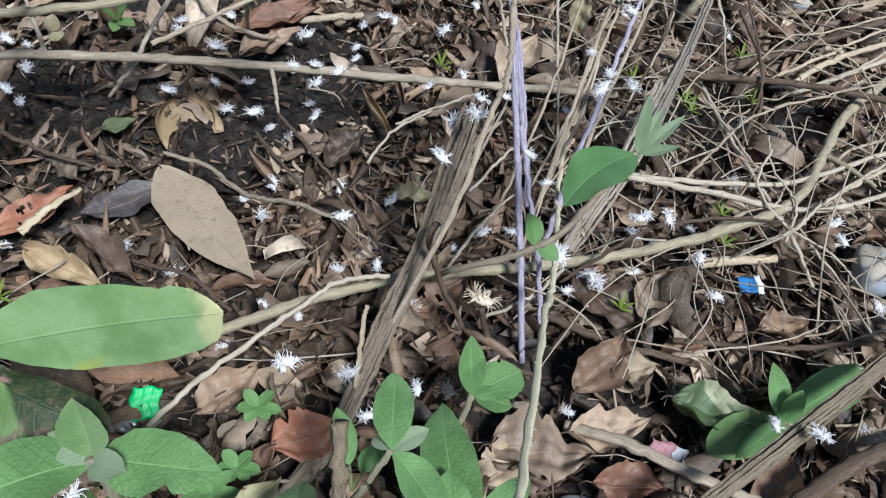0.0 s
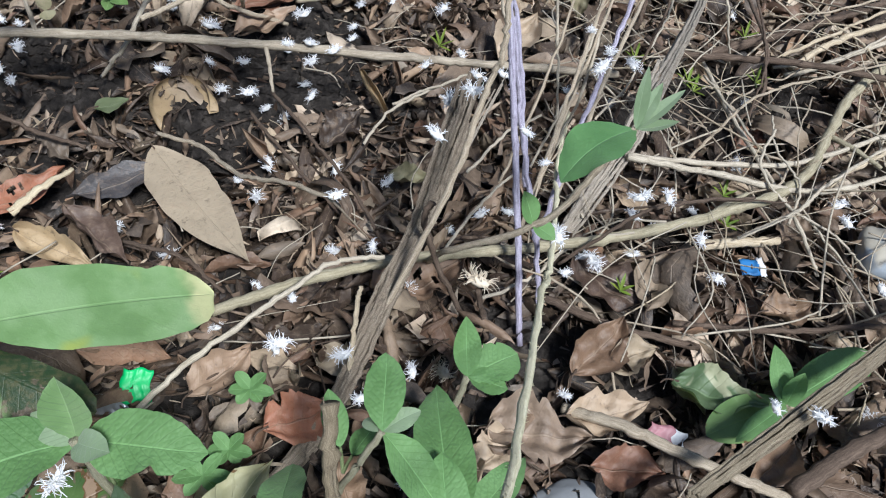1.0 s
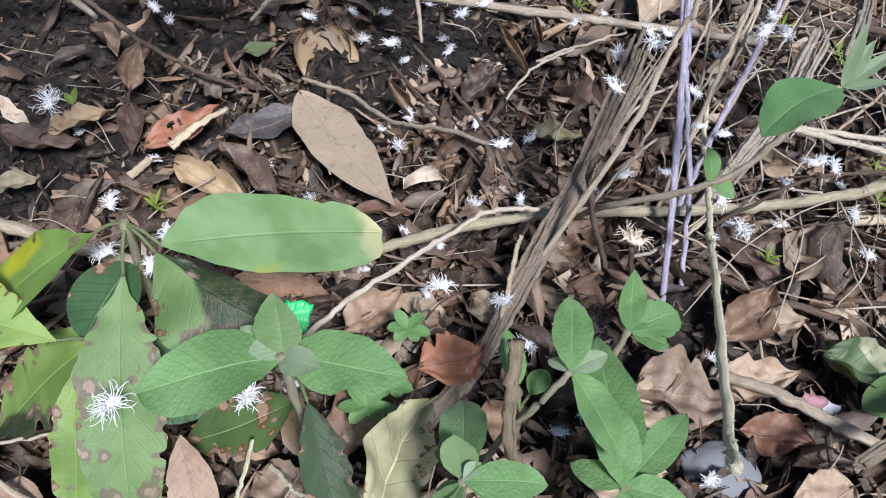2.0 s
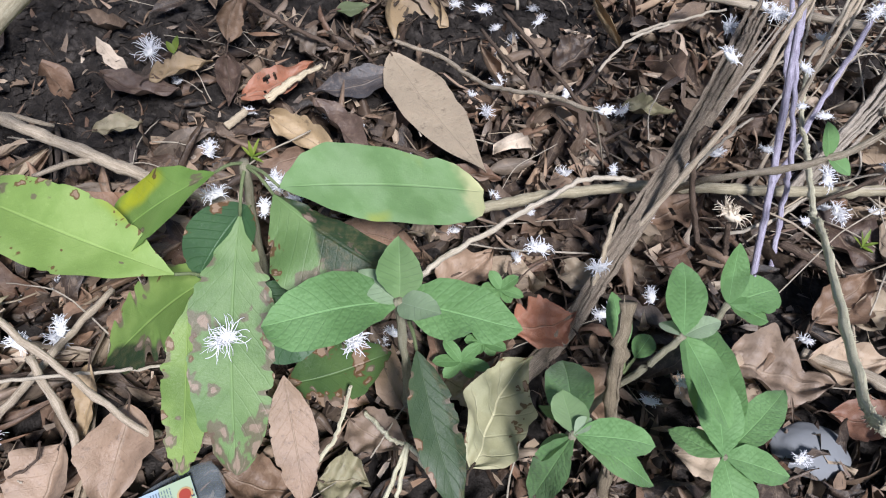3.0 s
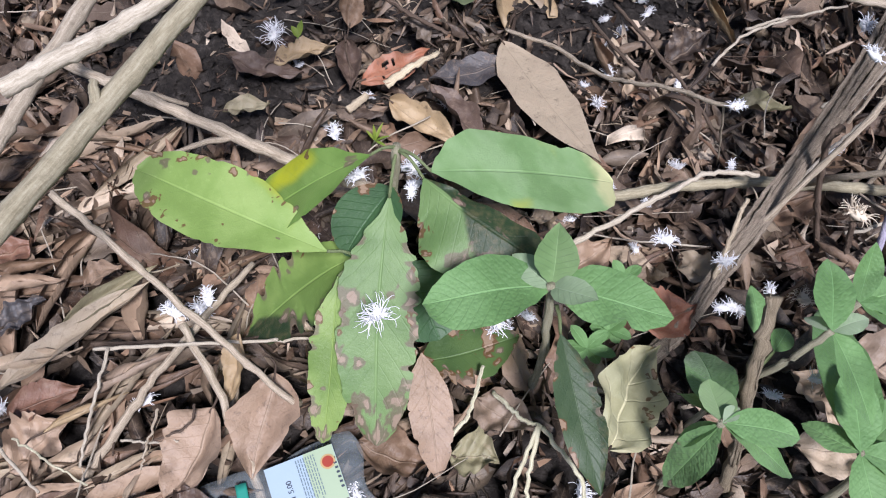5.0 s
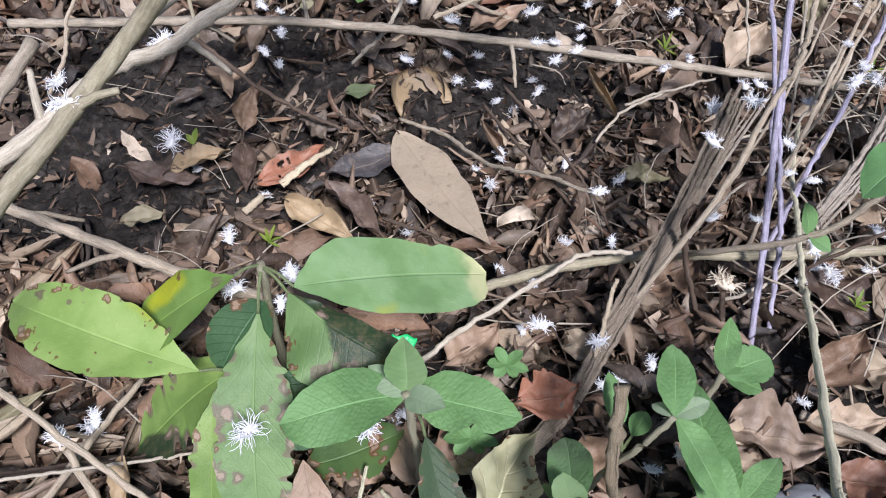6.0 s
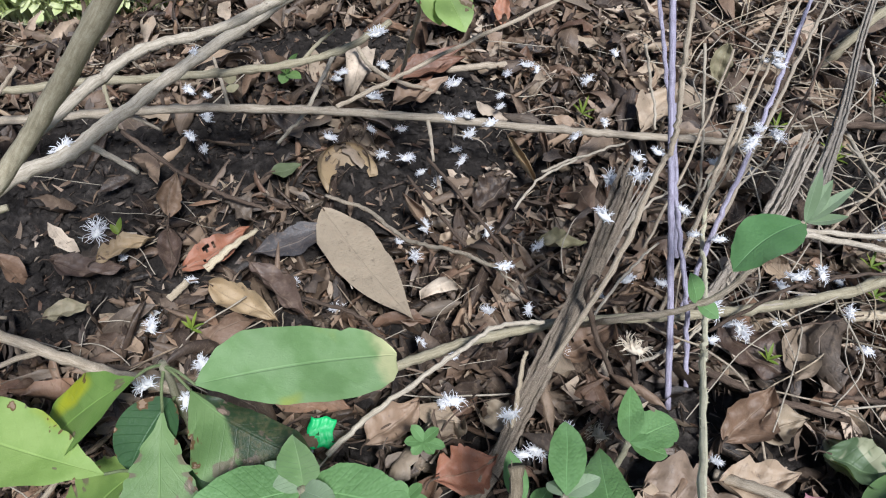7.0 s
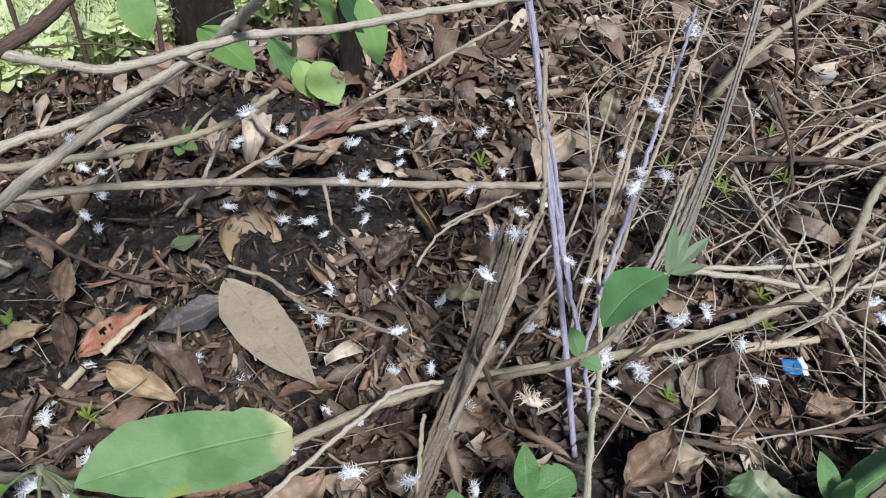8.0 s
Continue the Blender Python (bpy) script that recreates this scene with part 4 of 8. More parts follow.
stick("twig", "dark slender twig in the litter", bark_brown, 0.0024, 0.0020, (-0.276, 0.770, -0.010), (-0.190, 0.670, 0.004), (-0.105, 0.592, 0.002))
stick("twig", "thin twig beside the tan leaf", bark_brown, 0.0026, 0.0020, (-0.335, 0.503, 0.020), (-0.263, 0.487, 0.030), (-0.215, 0.465, 0.010))
stick("twig", "thin pale twig in the litter", bark_tan, 0.0026, 0.0020, (-0.305, 0.594, 0.246), (-0.271, 0.628, 0.253), (-0.230, 0.669, 0.261), (-0.092, 0.807, 0.285), (-0.020, 0.880, 0.300))
stick("twig", "thin tan twig in the litter", bark_tan, 0.0035, 0.0030, (-0.397, 0.930, 0.090), (-0.367, 0.908, 0.070), (-0.326, 0.907, 0.050), (-0.266, 0.938, 0.015))
stick("stick", "grey crooked stick over the branch", bark_bleached, 0.0032, 0.0026, (-0.414, 0.894, 0.100), (-0.405, 0.785, 0.110), (-0.426, 0.766, 0.070), (-0.472, 0.771, 0.010))
stick("stick", "dry stick lying on the litter", bark_tan, 0.0060, 0.0050, (-0.268, 0.994, 0.020), (-0.217, 1.000, 0.030), (-0.150, 1.044, 0.020))
stick("stick", "brown stick lying on the litter", bark_brown, 0.0048, 0.0040, (0.125, 0.519, 0.015), (0.176, 0.495, 0.025), (0.224, 0.482, 0.030), (0.294, 0.486, 0.015))
stick("stick", "thin straight stick over the litter", bark_brown, 0.0035, 0.0030, (0.262, 0.502, 0.030), (0.380, 0.511, 0.035), (0.531, 0.550, 0.030))
stick("stick", "tan stick lying on the leaves", bark_tan, 0.0058, 0.0050, (0.148, 0.385, 0.020), (0.208, 0.360, 0.045), (0.295, 0.327, 0.050), (0.356, 0.316, 0.040))
stick("stick", "dark stick beside the split stalk", bark_brown, 0.0090, 0.0070, (0.352, 0.319, 0.050), (0.409, 0.363, 0.060), (0.495, 0.418, 0.050))
stick("stick", "peeled wood splinter on the red leaf", peeled_wood, 0.0062, 0.0030, (-0.475, 0.525, 0.010), (-0.453, 0.560, 0.020), (-0.436, 0.601, 0.014), flat=0.45)
stick("stick", "short pale stick stub", bark_pale, 0.0050, 0.0046, (-0.502, 0.474, 0.004), (-0.489, 0.501, 0.010))
stick("branch", "bare thin branch of the thicket", bark_bleached, 0.0035, 0.0030, (0.202, 0.698, 0.080), (0.337, 0.723, 0.070), (0.441, 0.764, 0.060), (0.600, 0.862, 0.060), category='branch', bristle=220)
stick("branch", "bare thin branch of the thicket", bark_bleached, 0.0042, 0.0030, (0.204, 0.691, 0.085), (0.306, 0.702, 0.070), (0.445, 0.710, 0.060), (0.603, 0.797, 0.050), category='branch', bristle=240)
stick("branch", "brown branch of the thicket", bark_brown, 0.0055, 0.0045, (0.255, 1.004, 0.040), (0.283, 0.963, 0.050), (0.379, 0.960, 0.060), (0.473, 0.957, 0.070), (0.608, 0.933, 0.080), category='branch')
stick("branch", "pale bare branch of the thicket", bark_pale, 0.0050, 0.0040, (0.460, 0.973, 0.050), (0.547, 1.052, 0.060), (0.665, 1.122, 0.070), category='branch')
stick("branch", "pale bare branch of the thicket", bark_bleached, 0.0045, 0.0035, (0.461, 0.979, 0.030), (0.514, 0.994, 0.050), (0.664, 1.098, 0.060), category='branch')
stick("branch", "thin crooked branch of the thicket", bark_brown, 0.0028, 0.0022, (0.393, 1.094, 0.090), (0.411, 0.982, 0.080), (0.401, 0.888, 0.060), (0.367, 0.844, 0.030), category='branch')
stick("branch", "thin crooked branch of the thicket", bark_bleached, 0.0030, 0.0022, (0.340, 1.018, 0.020), (0.364, 0.821, 0.050), (0.414, 0.668, 0.050), (0.451, 0.618, 0.010), category='branch')
stick("branch", "thin dark branch carrying tufts", bark_brown, 0.0022, 0.0018, (0.135, 0.550, 0.040), (0.205, 0.575, 0.110), (0.246, 0.591, 0.120), (0.341, 0.639, 0.100), category='branch')
stick("branch", "pale split stick on the litter", bark_pale, 0.0065, 0.0050, (0.305, 0.619, 0.030), (0.352, 0.630, 0.035), (0.400, 0.647, 0.030), category='stick')
stick("twig", "thin bare twig in the thicket", bark_bleached, 0.0021, 0.0016, (0.149, 0.826, 0.160), (0.132, 0.774, 0.100), (0.098, 0.706, 0.030))
stick("twig", "thin bare twig in the thicket", bark_bleached, 0.0021, 0.0016, (0.152, 0.804, 0.200), (0.141, 0.752, 0.120), (0.117, 0.720, 0.020))
stick("twig", "thin bare twig in the thicket", bark_bleached, 0.0021, 0.0016, (0.090, 0.886, 0.200), (0.110, 0.836, 0.120), (0.128, 0.788, 0.030))
stick("twig", "thin bare twig in the thicket", bark_bleached, 0.0021, 0.0016, (0.016, 0.864, 0.200), (0.037, 0.862, 0.140), (0.053, 0.824, 0.100))
stick("twig", "thin bare twig in the thicket", bark_bleached, 0.0021, 0.0016, (-0.086, 0.771, 0.040), (-0.045, 0.786, 0.060), (0.016, 0.798, 0.090))
stick("twig", "thin bare twig in the thicket", bark_bleached, 0.0021, 0.0016, (-0.112, 0.711, 0.020), (-0.084, 0.755, 0.045), (-0.032, 0.795, 0.060))
stick("twig", "thin bare twig in the thicket", bark_bleached, 0.0021, 0.0016, (0.002, 0.548, 0.020), (0.039, 0.616, 0.040), (0.076, 0.676, 0.040))
stick("twig", "thin bare twig in the thicket", bark_bleached, 0.0021, 0.0016, (0.021, 0.679, 0.030), (0.063, 0.740, 0.050), (0.104, 0.771, 0.060))
stick("twig", "thin bare twig in the thicket", bark_bleached, 0.0021, 0.0016, (0.056, 0.488, 0.040), (0.111, 0.537, 0.030), (0.149, 0.586, 0.030))
stick("branch", "bare thin branch of the dry thicket", bark_brown, 0.0018, 0.0012, (0.392, 1.108, 0.120), (0.398, 0.951, 0.100), (0.387, 0.861, 0.080), (0.367, 0.808, 0.020), category='branch')
stick("branch", "bare thin branch of the dry thicket", bark_bleached, 0.0019, 0.0013, (0.329, 0.921, 0.050), (0.356, 0.842, 0.060), (0.383, 0.770, 0.060), (0.439, 0.654, 0.050), (0.487, 0.618, 0.020), category='branch', bristle=90)
stick("branch", "bare thin branch of the dry thicket", bark_bleached, 0.0019, 0.0013, (0.384, 0.764, 0.100), (0.368, 0.715, 0.080), (0.404, 0.675, 0.060), (0.458, 0.649, 0.050), (0.509, 0.622, 0.020), category='branch', bristle=110)
stick("branch", "bare thin branch of the dry thicket", bark_tan, 0.0021, 0.0014, (0.302, 0.772, 0.020), (0.354, 0.830, 0.060), (0.388, 0.855, 0.080), (0.458, 0.902, 0.080), (0.586, 0.973, 0.080), category='branch')
stick("branch", "bare thin branch of the dry thicket", bark_pale, 0.0019, 0.0013, (0.545, 1.081, 0.060), (0.585, 1.026, 0.060), (0.596, 0.923, 0.050), (0.621, 0.822, 0.030), category='branch')
stick("branch", "bare thin branch of the dry thicket", bark_pale, 0.0028, 0.0019, (0.451, 0.999, 0.050), (0.531, 1.055, 0.060), (0.575, 1.097, 0.060), (0.704, 1.196, 0.070), category='branch')
stick("branch", "bare thin branch of the dry thicket", bark_bleached, 0.0022, 0.0015, (0.434, 0.967, 0.050), (0.536, 1.000, 0.060), (0.690, 1.144, 0.070), category='branch')
stick("branch", "bare thin branch of the dry thicket", bark_brown, 0.0080, 0.0055, (0.325, 0.986, 0.030), (0.423, 1.041, 0.040), (0.517, 1.096, 0.050), (0.660, 1.198, 0.050), category='branch')
stick("branch", "bare thin branch of the dry thicket", bark_bleached, 0.0026, 0.0018, (0.344, 0.630, 0.040), (0.409, 0.667, 0.060), (0.455, 0.715, 0.070), (0.564, 0.822, 0.060), (0.664, 0.926, 0.050), category='branch', bristle=120)
stick("branch", "bare thin branch of the dry thicket", bark_pale, 0.0032, 0.0022, (0.469, 0.737, 0.060), (0.517, 0.773, 0.060), (0.561, 0.810, 0.060), (0.640, 0.873, 0.050), category='branch')
stick("branch", "bare thin branch of the dry thicket", bark_bleached, 0.0018, 0.0012, (0.405, 0.657, 0.050), (0.419, 0.707, 0.070), (0.394, 0.751, 0.080), (0.391, 0.804, 0.090), category='branch')
stick("branch", "bare thin branch of the dry thicket", bark_brown, 0.0014, 0.0010, (0.195, 0.622, 0.060), (0.254, 0.614, 0.100), (0.412, 0.684, 0.060), category='branch')
stick("branch", "bare thin branch of the dry thicket", bark_brown, 0.0014, 0.0010, (0.205, 0.572, 0.030), (0.269, 0.589, 0.050), (0.311, 0.609, 0.050), category='branch')
stick("branch", "bare thin branch of the dry thicket", bark_tan, 0.0024, 0.0017, (0.579, 0.882, 0.050), (0.523, 0.846, 0.050), (0.453, 0.764, 0.050), (0.365, 0.798, 0.040), category='branch')
stick("branch", "bare thin branch of the dry thicket", bark_bleached, 0.0021, 0.0014, (0.326, 1.009, 0.150), (0.341, 0.975, 0.120), (0.380, 0.980, 0.030), category='branch')
stick("branch", "bare thin branch of the dry thicket", bark_brown, 0.0018, 0.0012, (0.537, 0.693, 0.050), (0.482, 0.750, 0.060), (0.436, 0.792, 0.050), (0.402, 0.894, 0.040), category='branch')
stick("branch", "bare thin branch of the dry thicket", bark_bleached, 0.0018, 0.0012, (0.175, 0.799, 0.040), (0.226, 0.883, 0.060), (0.268, 0.985, 0.100), (0.278, 1.073, 0.140), category='branch')
stick("branch", "bare thin branch of the dry thicket", bark_brown, 0.0040, 0.0028, (0.235, 1.006, 0.050), (0.239, 1.022, 0.080), (0.244, 1.063, 0.140), category='branch')
stick("branch", "bare thin branch of the dry thicket", bark_tan, 0.0018, 0.0012, (0.632, 1.145, 0.090), (0.518, 1.082, 0.080), (0.467, 1.069, 0.070), (0.383, 0.961, 0.050), category='branch')
stick("straw", "pale dry forked straw among leaves", bark_straw, 0.0021, 0.0016, (-0.184, 0.161, 0.060), (-0.187, 0.107, 0.040), (-0.174, 0.057, 0.030), crook=0.0012)
stick("straw", "pale dry forked straw among leaves", bark_straw, 0.0021, 0.0016, (-0.181, 0.159, 0.060), (-0.135, 0.127, 0.050), (-0.139, 0.072, 0.030), crook=0.0012)
stick("straw", "pale dry forked straw among leaves", bark_straw, 0.0021, 0.0016, (-0.184, 0.160, 0.060), (-0.176, 0.112, 0.040), (-0.155, 0.068, 0.020), crook=0.0012)
stick("straw", "pale dry forked straw among leaves", bark_straw, 0.0021, 0.0016, (-0.230, 0.188, 0.030), (-0.201, 0.165, 0.050), (-0.181, 0.159, 0.060), crook=0.0012)
stick("straw", "pale dry forked straw among leaves", bark_straw, 0.0021, 0.0016, (-0.255, 0.128, 0.030), (-0.243, 0.151, 0.050), (-0.245, 0.194, 0.060), crook=0.0012)
stick("stick", "brown upright stub under a dried flower head", bark_brown, 0.0032, 0.0030, (0.068, 0.458, 0.000), (0.058, 0.466, 0.040), (0.048, 0.472, 0.075))


# ---- marked dead leaves ----
dead_leaf("large tan fallen leaf lying flat", (-0.374, 0.678, -0.009), (-0.203, 0.516, 0.001), 0.075, tan_mat, 0, curl=0.2, fold=0.05, wave=0.02, crumple=0.012, cup=0.12, eaten=0.03, ragged=0.06, sway=0.03)
dead_leaf("red-brown fallen leaf with insect holes", (-0.504, 0.520, 0.010), (-0.447, 0.606, 0.007), 0.045, red_mat, 10, curl=0.3, fold=0.2, holes=5)
dead_leaf("slate-grey fallen leaf in the litter", (-0.362, 0.650, -0.012), (-0.431, 0.567, -0.008), 0.048, slate_mat, -10, curl=0.4, fold=0.1, crumple=0.03, eaten=0.05)
dead_leaf("tan curled fallen leaf with rolled edges", (-0.462, 0.506, 0.007), (-0.362, 0.464, 0.004), 0.046, golden_mat, 15, curl=0.5, cup=1.1, wave=0.1)
dead_leaf("dark brown long fallen leaf", (-0.427, 0.549, 0.008), (-0.326, 0.495, -0.002), 0.045, dark_mat, -20, curl=0.5, cup=0.9)
dead_leaf("fresh green fallen leaf", (-0.463, 0.719, 0.002), (-0.426, 0.743, 0.006), 0.029, dull_green_mat, 0, curl=0.2, fold=0.1, cup=0.2, wave=0.03, crumple=0.02, eaten=0.03, ragged=0.04)


def ring_leaf(label, at, radius, start, sweep, width, mat, lean=0.5):
    """A dead leaf curled round on its edge into an open ring."""
    rng = random.Random(next_seed())
    verts, uvs, faces = [], [], []
    nv, nu = 36, 8
    for j in range(nv + 1):
        v = j / nv
        a = radians(start + sweep * v)
        h = width * (0.12 + 0.88 * math.sin(math.pi * min(1.0, max(0.0, v))) ** 0.7)
        r = radius * (1 + 0.12 * math.sin(5 * v + 1.0))
        for i in range(nu + 1):
            u = i / nu
            out = r + lean * h * (u - 0.5) + 0.10 * h * math.sin(9 * v + 5 * u) + 0.012 * math.sin(math.pi * u)
            verts.append(Vector((out * math.cos(a), out * math.sin(a), h * u + 0.003 * math.sin(11 * v) + rng.gauss(0, 0.0003))))
            uvs.append((u, v))
    m = nu + 1
    for j in range(nv):
        for i in range(nu):
            faces.append((j * m + i, j * m + i + 1, (j + 1) * m + i + 1, (j + 1) * m + i))
    ob = new("dead_leaf", mesh_of("dead_leaf", verts, faces, uvs, mat))
    ob.location = at
    KEEP.append((Vector(at), Vector(at) + Vector((0.001, 0, 0)), radius * 1.3))
    return tagged(ob, label, "leaf")


ring_leaf("arched curled tan leaf", (-0.368, 0.764, -0.030), 0.032, 20, 235, 0.036, golden_mat)
dead_leaf("rolled tan leaf in the litter", (-0.147, 0.861, 0.019), (-0.089, 0.762, 0.014), 0.030, golden_mat, 10, curl=0.9, cup=2.4)
dead_leaf("rolled brown leaf in the litter", (-0.105, 0.890, 0.023), (-0.076, 0.794, 0.018), 0.026, brown_mat, 0, curl=0.4, cup=2.6)
dead_leaf("grey-brown torn leaf in the litter", (-0.169, 0.718, 0.001), (-0.119, 0.774, 0.017), 0.055, litter_mat, 0, curl=0.5, eaten=0.5, wave=0.1)
dead_leaf("russet fallen leaf in the litter", (-0.342, 0.949, 0.023), (-0.248, 1.024, 0.036), 0.050, russet_mat, 10, cup=0.7)
dead_leaf("pinkish fallen leaf in the litter", (-0.327, 0.883, 0.028), (-0.277, 0.928, 0.032), 0.045, pink_mat, -10)
dead_leaf("broad pale brown leaf", (0.074, 0.348, 0.026), (0.173, 0.368, 0.027), 0.070, broad_brown_mat, 5, curl=0.3, wave=0.10, crumple=0.10, eaten=0.35)
dead_leaf("tan fallen leaf under the stick", (0.149, 0.373, 0.027), (0.233, 0.394, 0.032), 0.050, pale_mat, 0)
dead_leaf("dark broad flat leaf", (0.155, 0.580, 0.018), (0.245, 0.523, 0.019), 0.070, dark_mat, 0, curl=0.4, fold=0.1)
dead_leaf("curled dark brown leaf", (0.157, 0.422, 0.026), (0.198, 0.495, 0.046), 0.060, brown_mat, 20, cup=0.8)
dead_leaf("orange-brown torn leaf in the litter", (-0.131, 0.312, 0.024), (-0.078, 0.356, 0.033), 0.060, red_mat, 10, eaten=0.4, cup=0.6)
dead_leaf("brown fallen leaf with a pointed tip", (-0.443, 0.078, 0.052), (-0.449, -0.002, 0.034), 0.056, pink_mat, 10, curl=0.5, fold=0.55, cup=0.2, crumple=0.04)
dead_leaf("tan fallen leaf hanging tip-down", (-0.407, 0.121, 0.062), (-0.380, 0.043, 0.032), 0.054, pink_mat, -6, curl=0.25, fold=0.5, cup=0.15, crumple=0.03, wave=0.04)
dead_leaf("upright olive leaf with pale veins", (-0.130, 0.143, 0.098), (-0.098, 0.262, 0.067), 0.062, veined_mat, 22, curl=0.25, fold=0.22, cup=0.2, eaten=0.12, wave=0.04)
dead_leaf("pale cupped leaf behind the purple stems", (0.045, 0.909, 0.030), (0.077, 1.001, 0.060), 0.070, pale_mat, 10, cup=1.0, wave=0.1)
dead_leaf("pale yellow hanging leaf", (0.150, 1.041, 0.110), (0.149, 1.024, 0.040), 0.035, olive_mat, 0, curl=0.3)
dead_leaf("russet fallen leaf in the litter", (-0.350, 0.937, 0.023), (-0.240, 1.036, 0.036), 0.050, russet_mat, 15, cup=0.8)
dead_leaf("pinkish brown fallen leaf", (-0.325, 0.890, 0.019), (-0.261, 0.961, 0.034), 0.040, pink_mat, 0)
dead_leaf("orange upright leaf in the litter", (-0.200, 1.125, 0.030), (-0.203, 1.177, 0.070), 0.030, red_mat, 0, cup=0.5)
dead_leaf("shredded straw-coloured leaf in the litter", (-0.611, 0.502, 0.015), (-0.552, 0.550, 0.023), 0.040, golden_mat, 0, cup=0.7, eaten=0.5)
dead_leaf("yellow-tan small leaf in the litter", (-0.624, 0.404, 0.019), (-0.580, 0.434, 0.022), 0.030, olive_mat, 0)
dead_leaf("dark curled leaf in the litter", (-0.665, 0.486, 0.019), (-0.572, 0.502, 0.013), 0.040, dark_mat, 0, cup=0.6)
dead_leaf("brown standing leaf in the litter", (-0.549, 0.584, 0.025), (-0.552, 0.634, 0.060), 0.035, brown_mat, 30, cup=0.6)
dead_leaf("brown leaf on the litter", (-0.551, 0.578, 0.012), (-0.517, 0.498, 0.013), 0.035, dark_mat, 0, cup=0.9)
dead_leaf("curled brown leaf in the litter", (-0.457, 0.628, -0.001), (-0.497, 0.633, 0.015), 0.045, litter_mat, 0, cup=0.9)
dead_leaf("shrivelled pale leaf in the litter", (-0.256, 0.390, 0.025), (-0.226, 0.402, 0.014), 0.050, pale_mat, 0, cup=1.2, wave=0.15)
dead_leaf("reddish leaf in shade", (-0.211, 0.338, 0.016), (-0.176, 0.411, 0.015), 0.050, pink_mat, 10, cup=0.8)
dead_leaf("brown leaf lying on its side", (-0.325, 0.102, 0.027), (-0.254, 0.117, 0.027), 0.050, brown_mat, 0, cup=1.0)
dead_leaf("olive fallen leaf in the litter", (-0.247, 0.120, 0.027), (-0.205, 0.123, 0.027), 0.045, olive_mat, 0)
dead_leaf("folded olive-brown leaf in the litter", (-0.606, 0.096, 0.046), (-0.563, 0.185, 0.046), 0.021, olive_mat, 30, fold=0.7, cup=0.8, curl=0.2)
dead_leaf("long tan folded leaf in the litter", (-0.619, 0.026, 0.044), (-0.551, 0.167, 0.05), 0.033, tan_mat, -12, fold=0.5, cup=0.5, curl=0.15, sway=0.12, wave=0.04)
dead_leaf("long grey-brown rolled leaf in the litter", (-0.649, 0.03, 0.044), (-0.581, 0.09, 0.04), 0.027, pale_mat, -10, cup=1.9, curl=0.2)
dead_leaf("russet flat leaf in the litter", (-0.601, 0.012, 0.036), (-0.565, 0.063, 0.036), 0.035, russet_mat, 0, cup=0.2, curl=0.2, crumple=0.03)
dead_leaf("grey-brown rolled leaf in the litter", (-0.69, 0.101, 0.044), (-0.635, 0.144, 0.044), 0.03, pink_mat, 0, cup=2.4)
dead_leaf("grey-brown rolled leaf in the litter", (-0.714, 0.114, 0.04), (-0.651, 0.156, 0.04), 0.025, brown_mat, 0, cup=2.4)
dead_leaf("dark grey crumpled leaf in the litter", (-0.663, 0.076, 0.034), (-0.64, 0.117, 0.034), 0.034, slate_mat, 0, cup=0.5, crumple=0.12, wave=0.1, eaten=0.3)
dead_leaf("thick grey rolled leaf in the litter", (-0.55, 0.041, 0.044), (-0.494, 0.115, 0.048), 0.028, broad_brown_mat, 0, cup=2.6, curl=0.1)
dead_leaf("narrow tan rolled leaf in the litter", (-0.564, 0.007, 0.044), (-0.519, 0.067, 0.044), 0.017, golden_mat, 0, cup=2.5, curl=0.2)
dead_leaf("tan standing leaf in the litter", (-0.448, 0.138, 0.075), (-0.445, 0.089, 0.03), 0.025, golden_mat, 15, fold=0.4, cup=0.3, wave=0.05)
dead_leaf("small tan cupped leaf in the litter", (-0.613, 0.139, 0.044), (-0.594, 0.172, 0.044), 0.028, pink_mat, 0, cup=0.9, curl=0.4)
stick("twig", "thin straight pale twig across the litter", bark_bleached, 0.0017, 0.0013, (-0.556, 0.082, 0.066), (-0.473, 0.119, 0.07), (-0.392, 0.16, 0.066), crook=0.0015)
stick("twig", "thin pale dry stem in the litter", bark_bleached, 0.0016, 0.0012, (-0.543, 0.086, 0.07), (-0.532, 0.043, 0.06), (-0.52, -0.003, 0.04), crook=0.0015)
stick("twig", "thin grey dry twig in the litter", bark_bleached, 0.0016, 0.0012, (-0.628, -0.001, 0.05), (-0.582, -0.015, 0.055), (-0.532, -0.033, 0.05), crook=0.0015)
stick("twig", "thin curved straw in the litter", bark_straw, 0.0011, 0.0008, (-0.575, -0.005, 0.055), (-0.536, -0.012, 0.06), (-0.501, -0.014, 0.05), crook=0.0015)
stick("twig", "thin pale dry twig in the litter", bark_bleached, 0.0012, 0.0009, (-0.498, 0.026, 0.05), (-0.476, 0.032, 0.052), (-0.455, 0.042, 0.05), crook=0.0015)
stick("twig", "thin dark dry twig in the litter", bark_brown, 0.0012, 0.0009, (-0.455, 0.072, 0.06), (-0.451, 0.052, 0.06), (-0.477, 0.032, 0.05), crook=0.0015)
stick("twig", "thin tan dry twig in the litter", bark_tan, 0.0012, 0.0009, (-0.476, 0.055, 0.07), (-0.474, 0.032, 0.06), (-0.47, 0.011, 0.05), crook=0.0015)
dead_leaf("tan broken leaf in the litter", (-0.575, -0.025, 0.027), (-0.548, 0.025, 0.037), 0.060, pink_mat, 0, eaten=0.4)
